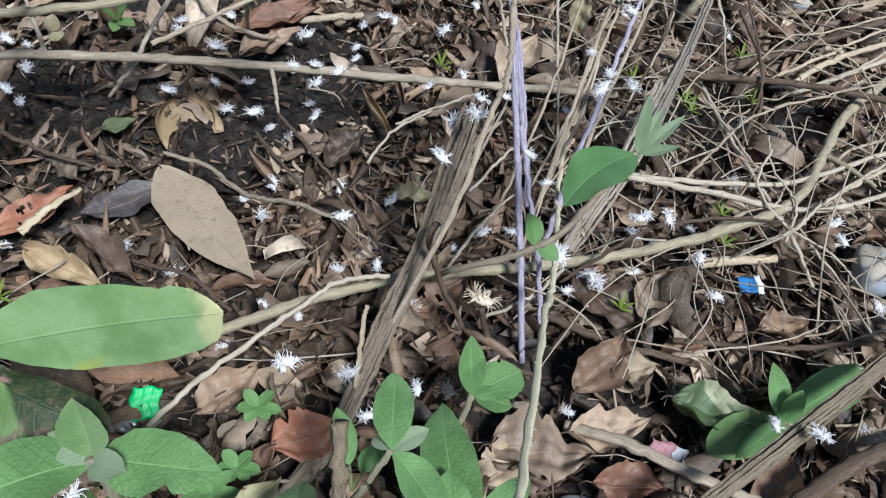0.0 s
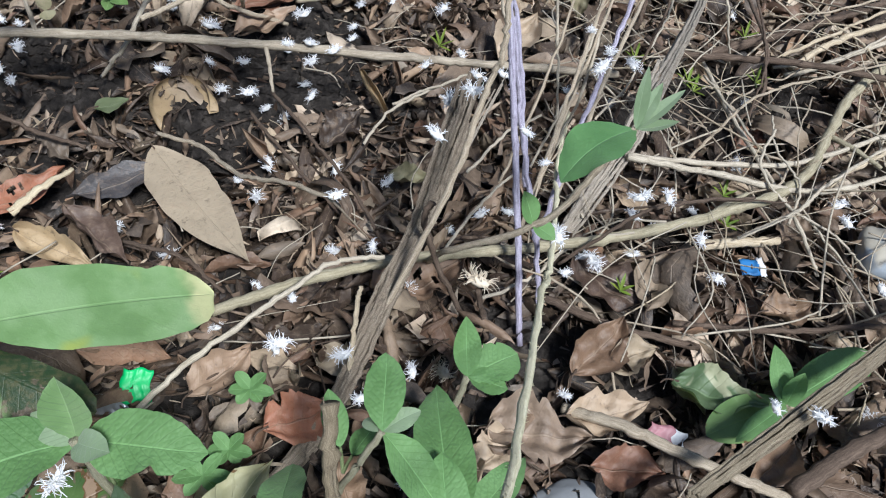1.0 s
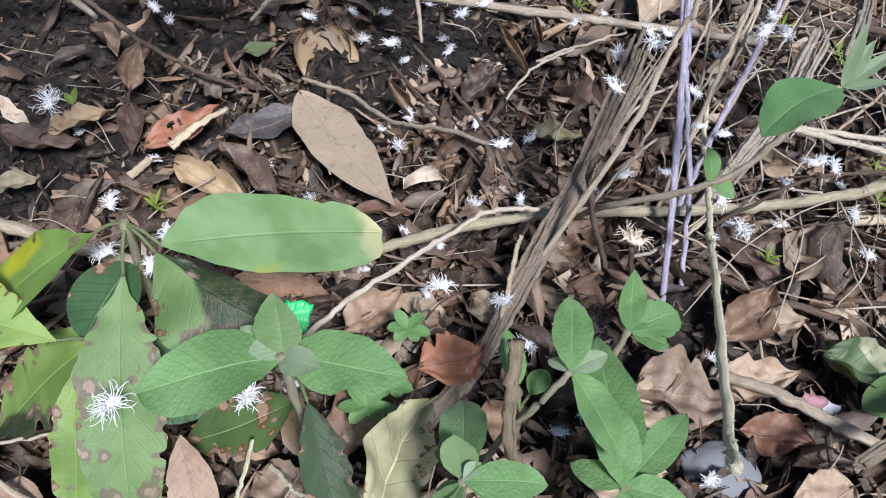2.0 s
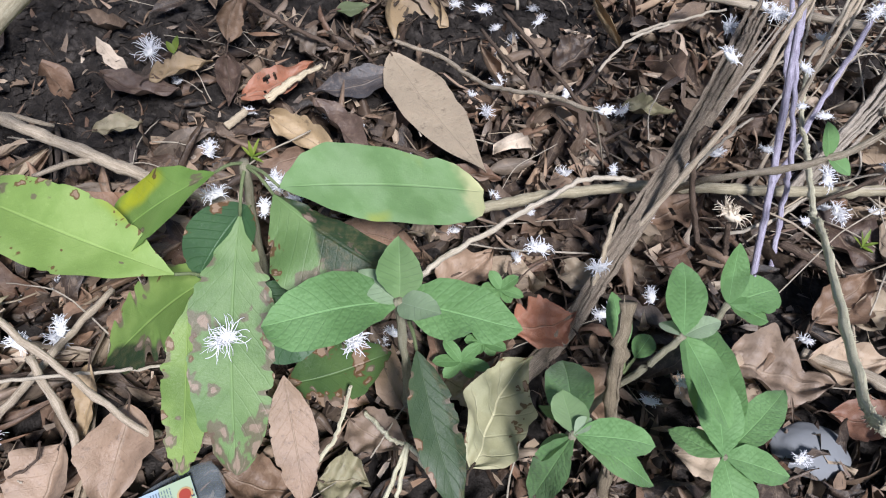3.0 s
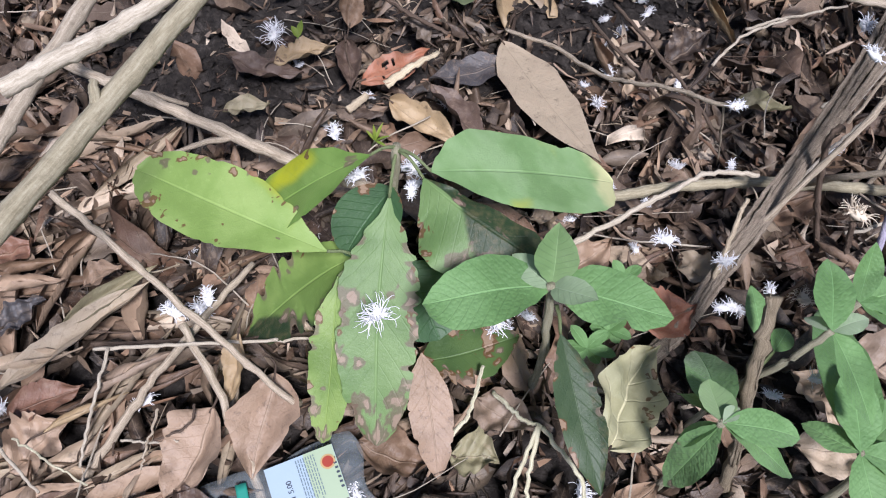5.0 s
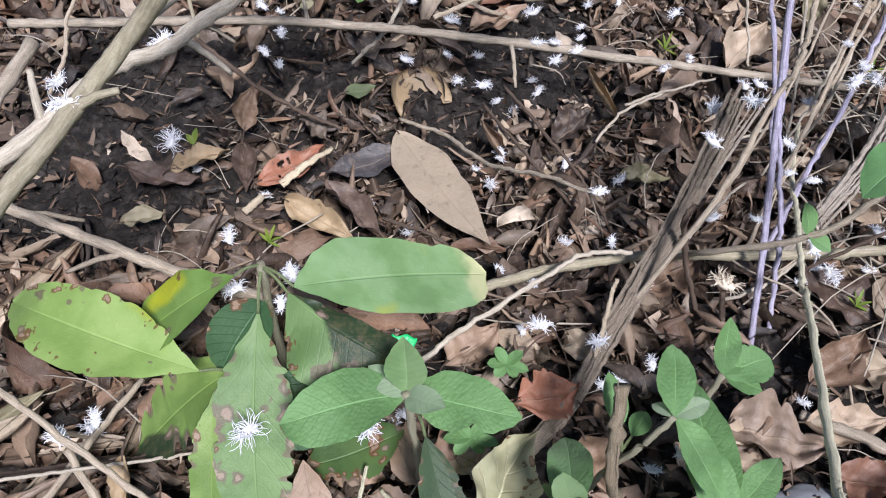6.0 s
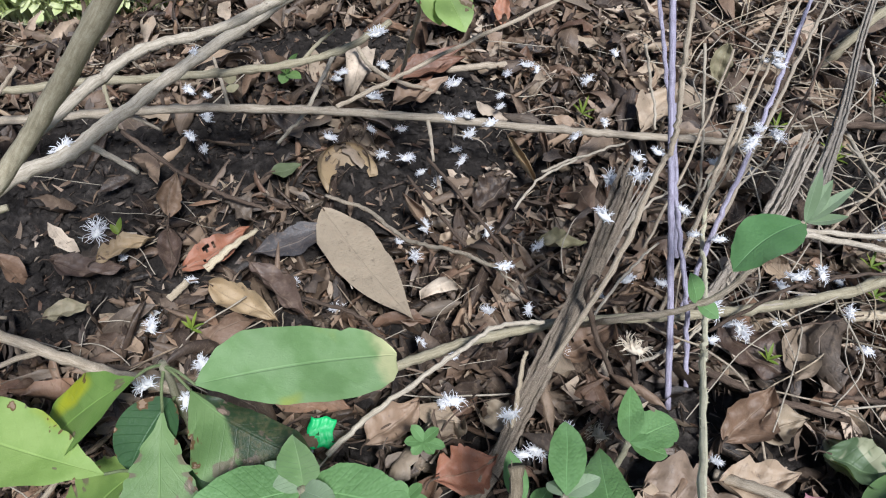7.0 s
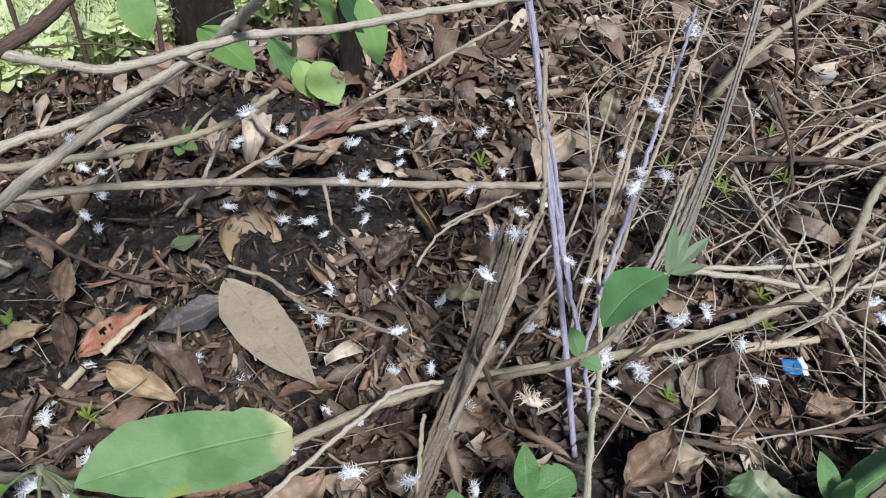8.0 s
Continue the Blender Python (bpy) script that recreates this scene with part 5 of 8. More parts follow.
dead_leaf("dark leaf on the sachet edge", (-0.430, -0.025, 0.037), (-0.396, 0.009, 0.037), 0.050, dark_mat, 0, cup=0.4)
dead_leaf("brown leaf resting on the sachet", (-0.374, -0.024, 0.044), (-0.316, 0.012, 0.050), 0.044, brown_mat, 0, curl=0.3, cup=0.5)
dead_leaf("tan curled leaf by the branch", (-0.075, 0.669, 0.009), (-0.012, 0.675, 0.027), 0.035, olive_mat, 0, cup=1.2)
dead_leaf("brown leaf pocked with holes", (-0.028, 0.495, 0.018), (0.042, 0.546, 0.031), 0.060, brown_mat, 0, eaten=0.4, holes=6)
dead_leaf("pale grey-brown leaf in the litter", (0.236, 0.516, 0.027), (0.275, 0.613, 0.027), 0.050, litter_mat, 0)
dead_leaf("brown leaf beside the stone", (0.367, 0.539, 0.027), (0.421, 0.562, 0.032), 0.045, brown_mat, 0)
dead_leaf("grey-brown leaf beside the branch", (0.404, 0.648, 0.027), (0.454, 0.710, 0.037), 0.045, litter_mat, 0, cup=0.5)
dead_leaf("red-brown leaf in the thicket", (0.368, 0.807, 0.027), (0.407, 0.833, 0.037), 0.050, russet_mat, 0, cup=0.8)
dead_leaf("patchy cream and green fallen leaf", (0.254, 0.424, 0.040), (0.340, 0.409, 0.060), 0.050, patchy_mat, 0, curl=0.4)
dead_leaf("curled tan leaf under the patchy leaf", (0.262, 0.448, 0.027), (0.288, 0.399, 0.027), 0.050, olive_mat, 20, cup=1.0)
dead_leaf("dull red fallen leaf half under a stick", (-0.738, 0.129, 0.027), (-0.704, 0.178, 0.029), 0.050, russet_mat, 0, cup=0.4)

dead_leaf("smooth tan fallen leaf under the seedlings", (0.036, 0.245, 0.018), (0.110, 0.262, 0.025), 0.050, pale_mat, 5, curl=0.3, fold=0.2)
dead_leaf("rounded buff fallen leaf under the seedlings", (0.028, 0.320, 0.016), (0.072, 0.278, 0.024), 0.058, pale_mat, -10, curl=0.6, cup=0.7, tip=0.0)
dead_leaf("buff torn leaf beside the seedling stem", (-0.186, 0.246, 0.018), (-0.130, 0.225, 0.026), 0.042, pale_mat, 10, curl=0.5, eaten=0.35)
dead_leaf("grey-brown crinkled leaf between the seedlings", (-0.060, 0.300, 0.018), (-0.020, 0.245, 0.026), 0.045, brown_mat, -12, curl=0.6, cup=0.8)
dead_leaf("brown curled leaf between the seedlings", (-0.098, 0.416, 0.014), (-0.056, 0.378, 0.024), 0.040, tan_mat, 15, curl=0.8, cup=0.9)
dead_leaf("tan curled leaf under the seedlings", (-0.243, 0.184, 0.014), (-0.186, 0.164, 0.022), 0.044, broad_brown_mat, 10, curl=0.5, cup=0.6)
dead_leaf("pale torn leaf under the stem", (0.098, 0.352, 0.016), (0.060, 0.300, 0.024), 0.052, pale_mat, -8, curl=0.5, eaten=0.3)
dead_leaf("dark red-brown leaf under the stick", (0.175, 0.330, 0.016), (0.245, 0.322, 0.022), 0.050, russet_mat, 10, curl=0.6, cup=0.8)
dead_leaf("tan fallen leaf at the stalk", (0.280, 0.300, 0.018), (0.220, 0.262, 0.024), 0.050, pale_mat, 10, curl=0.5)
dead_leaf("brown fallen leaf at the stalk", (0.380, 0.390, 0.018), (0.330, 0.320, 0.026), 0.046, brown_mat, -10, curl=0.5, cup=0.5)
dead_leaf("buff curled leaf in the litter", (0.190, 0.440, 0.018), (0.250, 0.462, 0.026), 0.044, tan_mat, 10, curl=0.6, cup=0.9)


# ---- white tufts standing in for nymphs ----
tuft(-0.637, 0.840, 0.023)
tuft(-0.581, 0.777, 0.028)
tuft(-0.589, 0.737, 0.024)
tuft(-0.546, 0.701, 0.041)
tuft(-0.398, 0.787, 0.023)
tuft(-0.355, 0.866, 0.043)
tuft(-0.304, 0.843, 0.011)
tuft(-0.323, 0.797, -0.003)
tuft(-0.284, 0.791, 0.003)
tuft(-0.223, 0.852, -0.021)
tuft(-0.206, 0.833, -0.022)
tuft(-0.259, 0.790, -0.019)
tuft(-0.234, 0.784, -0.030)
tuft(-0.246, 0.751, -0.033)
tuft(-0.231, 0.690, -0.024)
tuft(-0.255, 0.640, -0.008)
tuft(-0.232, 0.637, -0.030)
tuft(-0.069, 0.657, 0.016)
tuft(-0.144, 0.693, -0.013)
tuft(-0.116, 0.563, -0.015)
tuft(-0.070, 0.536, 0.038)
tuft(-0.118, 0.502, -0.018)
tuft(-0.188, 0.483, 0.003)
tuft(-0.143, 0.473, 0.008)
tuft(-0.215, 0.431, -0.009)
tuft(-0.142, 0.402, 0.015)
tuft(-0.045, 0.951, 0.072)
tuft(-0.246, 0.956, 0.022)
tuft(-0.172, 0.949, 0.021)
tuft(-0.167, 0.919, 0.021)
tuft(-0.169, 0.998, 0.024)
tuft(-0.144, 1.021, 0.029)
tuft(-0.125, 1.017, 0.028)
tuft(0.400, 1.125, 0.025)
tuft(0.394, 0.906, 0.025)
tuft(0.206, 0.845, 0.104)
tuft(0.201, 0.856, 0.025)
tuft(0.131, 0.784, 0.091)
tuft(0.068, 0.549, 0.111)
tuft(0.045, 0.623, 0.019)
tuft(0.010, 0.595, 0.016)
tuft(-0.020, 0.502, 0.016)
tuft(-0.003, 0.398, 0.022)
tuft(0.223, 0.593, 0.023)
tuft(0.174, 0.566, 0.038)
tuft(0.145, 0.553, 0.023)
tuft(0.302, 0.676, 0.025)
tuft(0.295, 0.606, 0.053)
tuft(0.368, 0.772, 0.025)
tuft(0.513, 0.599, 0.025)
tuft(0.319, 0.578, 0.025)
tuft(0.149, 0.397, 0.024)
tuft(-0.400, 0.548, -0.012)
tuft(-0.374, 0.554, -0.025)
tuft(-0.311, 0.544, -0.048)
tuft(-0.048, 0.361, 0.022)
tuft(0.105, 0.641, 0.101)
tuft(0.465, 0.425, 0.025)
tuft(-0.237, 0.253, 0.023)
tuft(-0.214, 0.756, 0.120, label="white planthopper nymph as a tuft of waxy threads clinging to a branch")
tuft(-0.195, 0.781, 0.105, label="white planthopper nymph as a tuft of waxy threads clinging to a branch")
tuft(-0.162, 0.776, 0.104, label="white planthopper nymph as a tuft of waxy threads clinging to a branch")
tuft(-0.049, 0.789, 0.093, label="white planthopper nymph as a tuft of waxy threads clinging to a branch")
tuft(-0.013, 0.890, 0.045, label="white planthopper nymph as a tuft of waxy threads clinging to a branch")
tuft(-0.101, 0.497, 0.151, label="white planthopper nymph as a tuft of waxy threads clinging to a branch")
tuft(-0.408, 0.892, 0.060, label="white planthopper nymph as a tuft of waxy threads clinging to a branch")
tuft(-0.067, 0.368, 0.084, label="white planthopper nymph as a tuft of waxy threads clinging to a branch")
tuft(-0.015, 0.512, 0.233, 1.25, label="white planthopper nymph as a tuft of waxy threads clinging to a branch")
tuft(-0.012, 0.600, 0.200, label="white planthopper nymph as a tuft of waxy threads clinging to a branch")
tuft(0.014, 0.619, 0.220, label="white planthopper nymph as a tuft of waxy threads clinging to a branch")
tuft(0.042, 0.680, 0.180, label="white planthopper nymph as a tuft of waxy threads clinging to a branch")
tuft(0.012, 0.547, 0.261, label="white planthopper nymph as a tuft of waxy threads clinging to a branch")
tuft(0.070, 0.590, 0.186, label="white planthopper nymph as a tuft of waxy threads clinging to a branch")
tuft(0.185, 0.871, 0.190, 1.25, label="white planthopper nymph as a tuft of waxy threads clinging to a branch")
tuft(0.156, 0.746, 0.162, 1.25, label="white planthopper nymph as a tuft of waxy threads clinging to a branch")
tuft(0.135, 0.770, 0.191, label="white planthopper nymph as a tuft of waxy threads clinging to a branch")
tuft(0.180, 0.515, 0.193, 1.25, label="white planthopper nymph as a tuft of waxy threads clinging to a branch")
tuft(0.224, 0.571, 0.144, label="white planthopper nymph as a tuft of waxy threads clinging to a branch")
tuft(0.209, 0.604, 0.076, label="white planthopper nymph as a tuft of waxy threads clinging to a branch")
tuft(0.240, 0.612, 0.052, label="white planthopper nymph as a tuft of waxy threads clinging to a branch")
tuft(0.458, 0.677, 0.070, 1.25, label="white planthopper nymph as a tuft of waxy threads clinging to a branch")
tuft(0.470, 0.661, 0.060, label="white planthopper nymph as a tuft of waxy threads clinging to a branch")
tuft(0.307, 0.353, 0.130, label="white planthopper nymph as a tuft of waxy threads clinging to a branch")
tuft(0.347, 0.352, 0.130, label="white planthopper nymph as a tuft of waxy threads clinging to a branch")
tuft(-0.376, 0.342, 0.102)
tuft(-0.463, 0.300, -0.000)
tuft(-0.586, 0.206, 0.002)
tuft(-0.567, 0.231, -0.015)
tuft(-0.512, 0.168, 0.027)
tuft(-0.516, 0.142, 0.063)
tuft(-0.640, 0.505, 0.002)
tuft(-0.593, 0.527, -0.006)
tuft(-0.495, 0.515, -0.009)
tuft(-0.527, 0.466, -0.025)
tuft(-0.494, 0.421, 0.018)
tuft(-0.607, 0.830, 0.024)
tuft(-0.946, 0.785, 0.027)
tuft(-0.637, 0.546, 0.011, 1.05, kind=5)
tuft(-0.727, 0.506, 0.120, label="white planthopper nymph as a tuft of waxy threads clinging to a branch")
tuft(-0.508, 0.427, 0.285, label="white planthopper nymph as a tuft of waxy threads clinging to a branch")
tuft(-0.501, 0.290, 0.330, label="white planthopper nymph as a tuft of waxy threads clinging to a branch")
tuft(-0.345, 0.269, 0.166, label="white planthopper nymph as a tuft of waxy threads clinging to a branch")
tuft(-0.619, 0.016, 0.027, 1.05)
tuft(-0.543, 0.009, 0.002, 1.05)
tuft(-0.415, 0.090, 0.027, 1.05)
tuft(-0.508, 0.069, 0.027, 1.05)
tuft(-0.548, 0.120, -0.009, 1.05)
tuft(-0.705, 0.095, 0.027, 1.05)
tuft(-0.699, 0.115, 0.027, 1.05)
tuft(-0.228, 0.151, -0.013, 1.05)
tuft(-0.836, 0.280, 0.027, 1.05)
tuft(-0.134, 0.131, 0.030, 1.05)
tuft(-0.385, 0.393, 0.015, 1.05)
tuft(-0.126, 0.369, 0.087, 1.05)
tuft(-0.509, 0.134, 0.075)
tuft(-0.304, 0.059, 0.028)
tuft(-0.222, 0.234, 0.093)
tuft(-0.243, 0.199, 0.129)
tuft(-0.365, 0.331, 0.120)
tuft(-0.331, 0.165, 0.142, 1.02, kind=5, label="white planthopper nymph as a star-shaped tuft on an eaten green leaf")
tuft(0.018, 0.266, 0.099)
tuft(0.007, 0.275, 0.034)
tuft(0.141, 0.266, 0.032)
tuft(-0.431, 1.002, 0.026)
tuft(-0.366, 0.968, 0.024)
tuft(-0.426, 0.922, 0.023)
tuft(-0.217, 0.887, 0.020)
tuft(-0.249, 0.874, 0.018)
tuft(-0.008, 0.911, 0.025)
tuft(-0.006, 1.093, 0.027)
tuft(0.232, 1.135, 0.027)
tuft(0.201, 0.938, 0.027)
tuft(0.108, 0.913, 0.027)
tuft(-0.471, 0.620, 0.267, label="white planthopper nymph as a tuft of waxy threads clinging to a branch")
tuft(0.259, 1.097, 0.178, 1.5, kind=2, label="white planthopper nymph as a tuft of waxy threads clinging to a branch")
tuft(-0.253, 0.582, 0.350, label="white planthopper nymph as a tuft of waxy threads clinging to a branch")
tuft(-0.349, 0.835, 0.010)
tuft(-0.406, 0.294, 0.129, label="white planthopper nymph as a tuft of waxy threads clinging to a branch")
tuft(-0.186, 0.756, 0.098, label="white planthopper nymph as a tuft of waxy threads clinging to a branch")
tuft(0.141, 0.659, 0.081, label="white planthopper nymph as a tuft of waxy threads clinging to a branch")
tuft(0.164, 0.819, 0.239, label="white planthopper nymph as a tuft of waxy threads clinging to a branch")
tuft(0.163, 0.766, 0.168, label="white planthopper nymph as a tuft of waxy threads clinging to a branch")
tuft(0.216, 0.867, 0.085, label="white planthopper nymph as a tuft of waxy threads clinging to a branch")
tuft(-0.036, 0.371, 0.015)
tuft(0.115, 0.504, 0.135, label="white planthopper nymph as a tuft of waxy threads clinging to a branch")
tuft(0.167, 0.578, 0.025)
tuft(0.149, 0.727, 0.174, label="white planthopper nymph as a tuft of waxy threads clinging to a branch")
tuft(0.329, 0.622, -0.026)
tuft(-0.497, 0.165, 0.057)
tuft(0.046, 0.475, 0.080, 2.0, kind=0, straw=True, label="dried straw-coloured flower head on a stub")
tuft(0.028, 0.401, 0.024, 1.3, kind=2, straw=True, label="dried straw-coloured flower head on the litter")
stick("twig", "pale curved twig before the branches", bark_tan, 0.0028, 0.0022, (-0.745, 0.501, 0.100), (-0.739, 0.540, 0.130), (-0.748, 0.586, 0.160), (-0.721, 0.629, 0.200))


# ---- broad-leaved plant ----
broad = plant_of("broad_leaved_plant", "young plant with broad, partly eaten green leaves", (-0.365, 0.285, -0.005))
plant_stem(broad, stem_fuzzy, 0.0042, 0.0036, (-0.365, 0.285, -0.01), (-0.366, 0.284, 0.1), (-0.363, 0.281, 0.203))
BLUNT = ((0, 0.03), (0.05, 0.30), (0.14, 0.68), (0.28, 0.96), (0.40, 1.0), (0.56, 0.90), (0.70, 0.76), (0.77, 0.70), (0.81, 0.74), (0.89, 0.62), (0.95, 0.40), (0.985, 0.2), (1, 0.03))
BELLY = ((0, 0.03), (0.06, 0.22), (0.18, 0.55), (0.35, 0.84), (0.52, 0.98), (0.66, 0.96), (0.80, 0.86), (0.90, 0.66), (0.96, 0.42), (1, 0.03))
worn_leaf(broad, (-0.329, 0.270, 0.199), (-0.187, 0.388, 0.117), 0.098, broad_tip_mat, 0, stem_at=(-0.363, 0.281, 0.199), label="broad smooth green leaf with a pale tip", near=BELLY, far=BLUNT, curl=-0.12, fold=0.05, wave=0.018, chew=1, bite=0.05, sway=0.03)
ROUND_TIP = ((0, 0.02), (0.10, 0.26), (0.24, 0.64), (0.42, 0.96), (0.56, 1.0), (0.70, 0.96), (0.83, 0.80), (0.91, 0.60), (0.97, 0.34), (1, 0.04))
worn_leaf(broad, (-0.388, 0.197, 0.152), (-0.568, 0.209, 0.156), 0.074, yellow_green_mat, -6, stem_at=(-0.366, 0.215, 0.128), label="yellowing green leaf with brown spots", near=ROUND_TIP, curl=-0.3, fold=0.16, wave=0.025, chew=4, bite=0.07, marks=((0.66, 0.62, 0.05), (0.72, 0.5, 0.05), (0.88, 0.55, 0.08), (0.70, 0.95, 0.04), (0.5, 0.98, 0.04), (0.86, -0.7, 0.05), (0.22, -0.3, 0.02)), sway=0.04)
worn_leaf(broad, (-0.378, 0.262, 0.204), (-0.489, 0.227, 0.091), 0.074, patch_leaf_mat, -8, stem_at=(-0.363, 0.281, 0.201), label="green leaf with a bright yellow patch", near=LANCE, curl=-0.35, fold=0.12, chew=1, bite=0.1, marks=((0.45, -0.55, 0.05), (0.12, 0.3, 0.09)))
EATEN = ((0, 0.04), (0.06, 0.16), (0.14, 0.50), (0.24, 0.82), (0.38, 1.0), (0.60, 0.97), (0.78, 0.80), (0.90, 0.56), (0.97, 0.30), (1, 0.06))
worn_leaf(broad, (-0.357, 0.252, 0.172), (-0.306, 0.097, 0.050), 0.068, eaten_mat, 0, stem_at=(-0.363, 0.281, 0.196), label="drooping green leaf with chewed brown margins", near=EATEN, curl=-0.35, fold=0.06, wave=0.03, chew=8, bite=0.20, teeth=0.05, pits=3, marks=((0.40, 0.66, 0.14), (0.38, -0.28, 0.10), (0.80, -0.62, 0.13), (0.66, 0.5, 0.11), (0.83, 0.45, 0.12), (0.97, -0.1, 0.2), (0.90, 0.85, 0.16), (0.74, -0.97, 0.12), (0.60, 0.98, 0.10), (0.88, -0.8, 0.14), (0.52, -0.98, 0.09)))
worn_leaf(broad, (-0.376, 0.190, 0.132), (-0.351, 0.086, 0.040), 0.038, narrow_mat, 0, stem_at=(-0.366, 0.215, 0.128), label="narrow yellow-green drooping leaf with chewed margins", near=EATEN, curl=-0.4, fold=0.12, chew=6, bite=0.25, teeth=0.06, pits=2, marks=((0.95, 0.1, 0.2), (0.8, 0.8, 0.16)))
plant_stem(broad, stem_green, 0.0016, 0.0015, (-0.364, 0.281, 0.150), (-0.362, 0.250, 0.152), (-0.366, 0.215, 0.128), name="side_stem")
worn_leaf(broad, (-0.296, 0.176, 0.080), (-0.252, 0.096, 0.026), 0.038, pink_mat, 0, label="withered brown hanging leaf", near=OVATE, curl=-0.4, fold=0.15, chew=3, bite=0.15, wave=0.05)
worn_leaf(broad, (-0.334, 0.268, 0.190), (-0.222, 0.232, 0.168), 0.100, eaten_mat, 14, stem_at=(-0.363, 0.281, 0.199), label="folded green leaf with a burnt brown half", near=OVATE, far=((0, 0.02), (0.1, 0.08), (0.25, 0.24), (0.5, 0.36), (0.8, 0.36), (0.95, 0.2), (1, 0.03)), curl=-0.5, fold=-0.28, wave=0.05, burn=lambda u, v: max(0.0, min(1.0, 3.2 * (v - 0.28) - 1.6 * (u - 0.15))), chew=2, bite=0.12, marks=((0.62, 0.72, 0.16), (0.30, -0.2, 0.06)))
# Inner leaves get the deep green material: shade put into their colour.
plant_leaf(broad, (-0.362, 0.272, 0.160), (-0.380, 0.212, 0.130), 0.058, deep_green_mat, 0, label="inner green leaf with shade in its colour", curl=-0.4, round_=1.0)
worn_leaf(broad, (-0.372, 0.222, 0.122), (-0.458, 0.158, 0.040), 0.080, narrow_mat, 0, stem_at=(-0.365, 0.260, 0.100), label="browned green leaf below the others", near=OVATE, curl=-0.3, chew=5, bite=0.3, teeth=0.06, pits=4, burn=lambda u, v: max(0.0, min(1.0, 2.4 * (v - 0.5) + 0.9 * (-u - 0.2))))
plant_leaf(broad, (-0.333, 0.231, 0.120), (-0.285, 0.188, 0.090), 0.070, deep_green_mat, 0, label="inner green leaf with shade in its colour", curl=-0.3, round_=1.0)
worn_leaf(broad, (-0.300, 0.182, 0.050), (-0.222, 0.236, 0.050), 0.062, blighted_mat, 0, label="low mottled green and brown leaf", curl=0.3, chew=4, bite=0.3, pits=5, teeth=0.05)


# ---- velvety seedlings ----
sprout = plant_of("velvety_seedling", "velvety green seedling with felted pale young leaves", (-0.2, 0.215, -0.005))
plant_stem(sprout, stem_fuzzy, 0.0036, 0.0030, (-0.2, 0.215, -0.01), (-0.2, 0.2, 0.1), (-0.211, 0.202, 0.203))
worn_leaf(sprout, (-0.211, 0.203, 0.198), (-0.293, 0.156, 0.203), 0.056, fuzzy_mat, -5, near=OVATE, far=BELLY, curl=-0.35, fold=0.14, wave=0.03)
worn_leaf(sprout, (-0.211, 0.203, 0.198), (-0.124, 0.212, 0.205), 0.050, fuzzy_mat, 5, label="velvety leaf with a chewed edge", near=((0, 0.03), (0.1, 0.4), (0.3, 0.88), (0.46, 0.95), (0.56, 0.72), (0.62, 0.5), (0.68, 0.72), (0.78, 0.66), (0.84, 0.5), (0.93, 0.34), (1, 0.03)), far=OVATE, curl=-0.4, fold=0.12, teeth=0.02)
worn_leaf(sprout, (-0.211, 0.203, 0.198), (-0.216, 0.222, 0.250), 0.032, fresh_mat, 0, label="pale upright young leaf", near=LANCE, curl=0.3, fold=0.4, wave=0.02)
worn_leaf(sprout, (-0.211, 0.203, 0.200), (-0.178, 0.189, 0.222), 0.022, young_mat, 20, label="pale young leaf", near=OVATE, curl=-0.4, fold=0.2)
worn_leaf(sprout, (-0.193, 0.196, 0.152), (-0.127, 0.104, 0.108), 0.036, burnt_mat, 0, stem_at=(-0.203, 0.205, 0.175), label="withered dark hanging leaf with a tan edge", near=OVATE, curl=-0.2, fold=0.25, chew=3, bite=0.15, wave=0.06, teeth=0.03, burn=lambda u, v: max(0.0, min(1.0, 2.5 * (-u - 0.45) + max(0.0, 4.0 * (v - 0.76)))))
plant_leaf(sprout, (-0.211, 0.202, 0.200), (-0.245, 0.215, 0.205), 0.020, young_mat, -20, curl=-0.4, fold=0.2)
sprout_b = plant_of("velvety_seedling", "velvety green seedling on a felted bent stem", (-0.055, 0.235, -0.005))
plant_stem(sprout_b, stem_fuzzy, 0.0030, 0.0026, (-0.055, 0.235, -0.01), (-0.047, 0.232, 0.09), (-0.03, 0.232, 0.16), (-0.014, 0.244, 0.199))
worn_leaf(sprout_b, (-0.014, 0.244, 0.199), (-0.025, 0.306, 0.200), 0.030, fuzzy_mat, 0, near=OVATE, curl=-0.35, fold=0.16, wave=0.03)
worn_leaf(sprout_b, (-0.014, 0.244, 0.199), (0.010, 0.264, 0.200), 0.018, young_mat, 0, near=OVATE, curl=-0.35, fold=0.16, wave=0.03)
worn_leaf(sprout_b, (-0.014, 0.244, 0.199), (0.041, 0.213, 0.150), 0.032, fuzzy_mat, 0, near=OVATE, curl=-0.4, fold=0.2)
plant_leaf(sprout_b, (-0.014, 0.244, 0.199), (-0.029, 0.258, 0.185), 0.014, young_mat, 0, curl=-0.3, fold=0.2)
plant_leaf(sprout_b, (-0.045, 0.250, 0.150), (-0.063, 0.291, 0.160), 0.020, fuzzy_mat, 0, stem_at=(-0.040, 0.235, 0.140), curl=-0.3, fold=0.2)
plant_leaf(sprout_b, (-0.035, 0.245, 0.150), (-0.024, 0.275, 0.140), 0.018, fuzzy_mat, 0, stem_at=(-0.040, 0.235, 0.140), curl=-0.3, fold=0.2)
sprout_c = plant_of("velvety_seedling", "small velvety seedling with a rounded clipped leaf", (0.03, 0.335, -0.005))
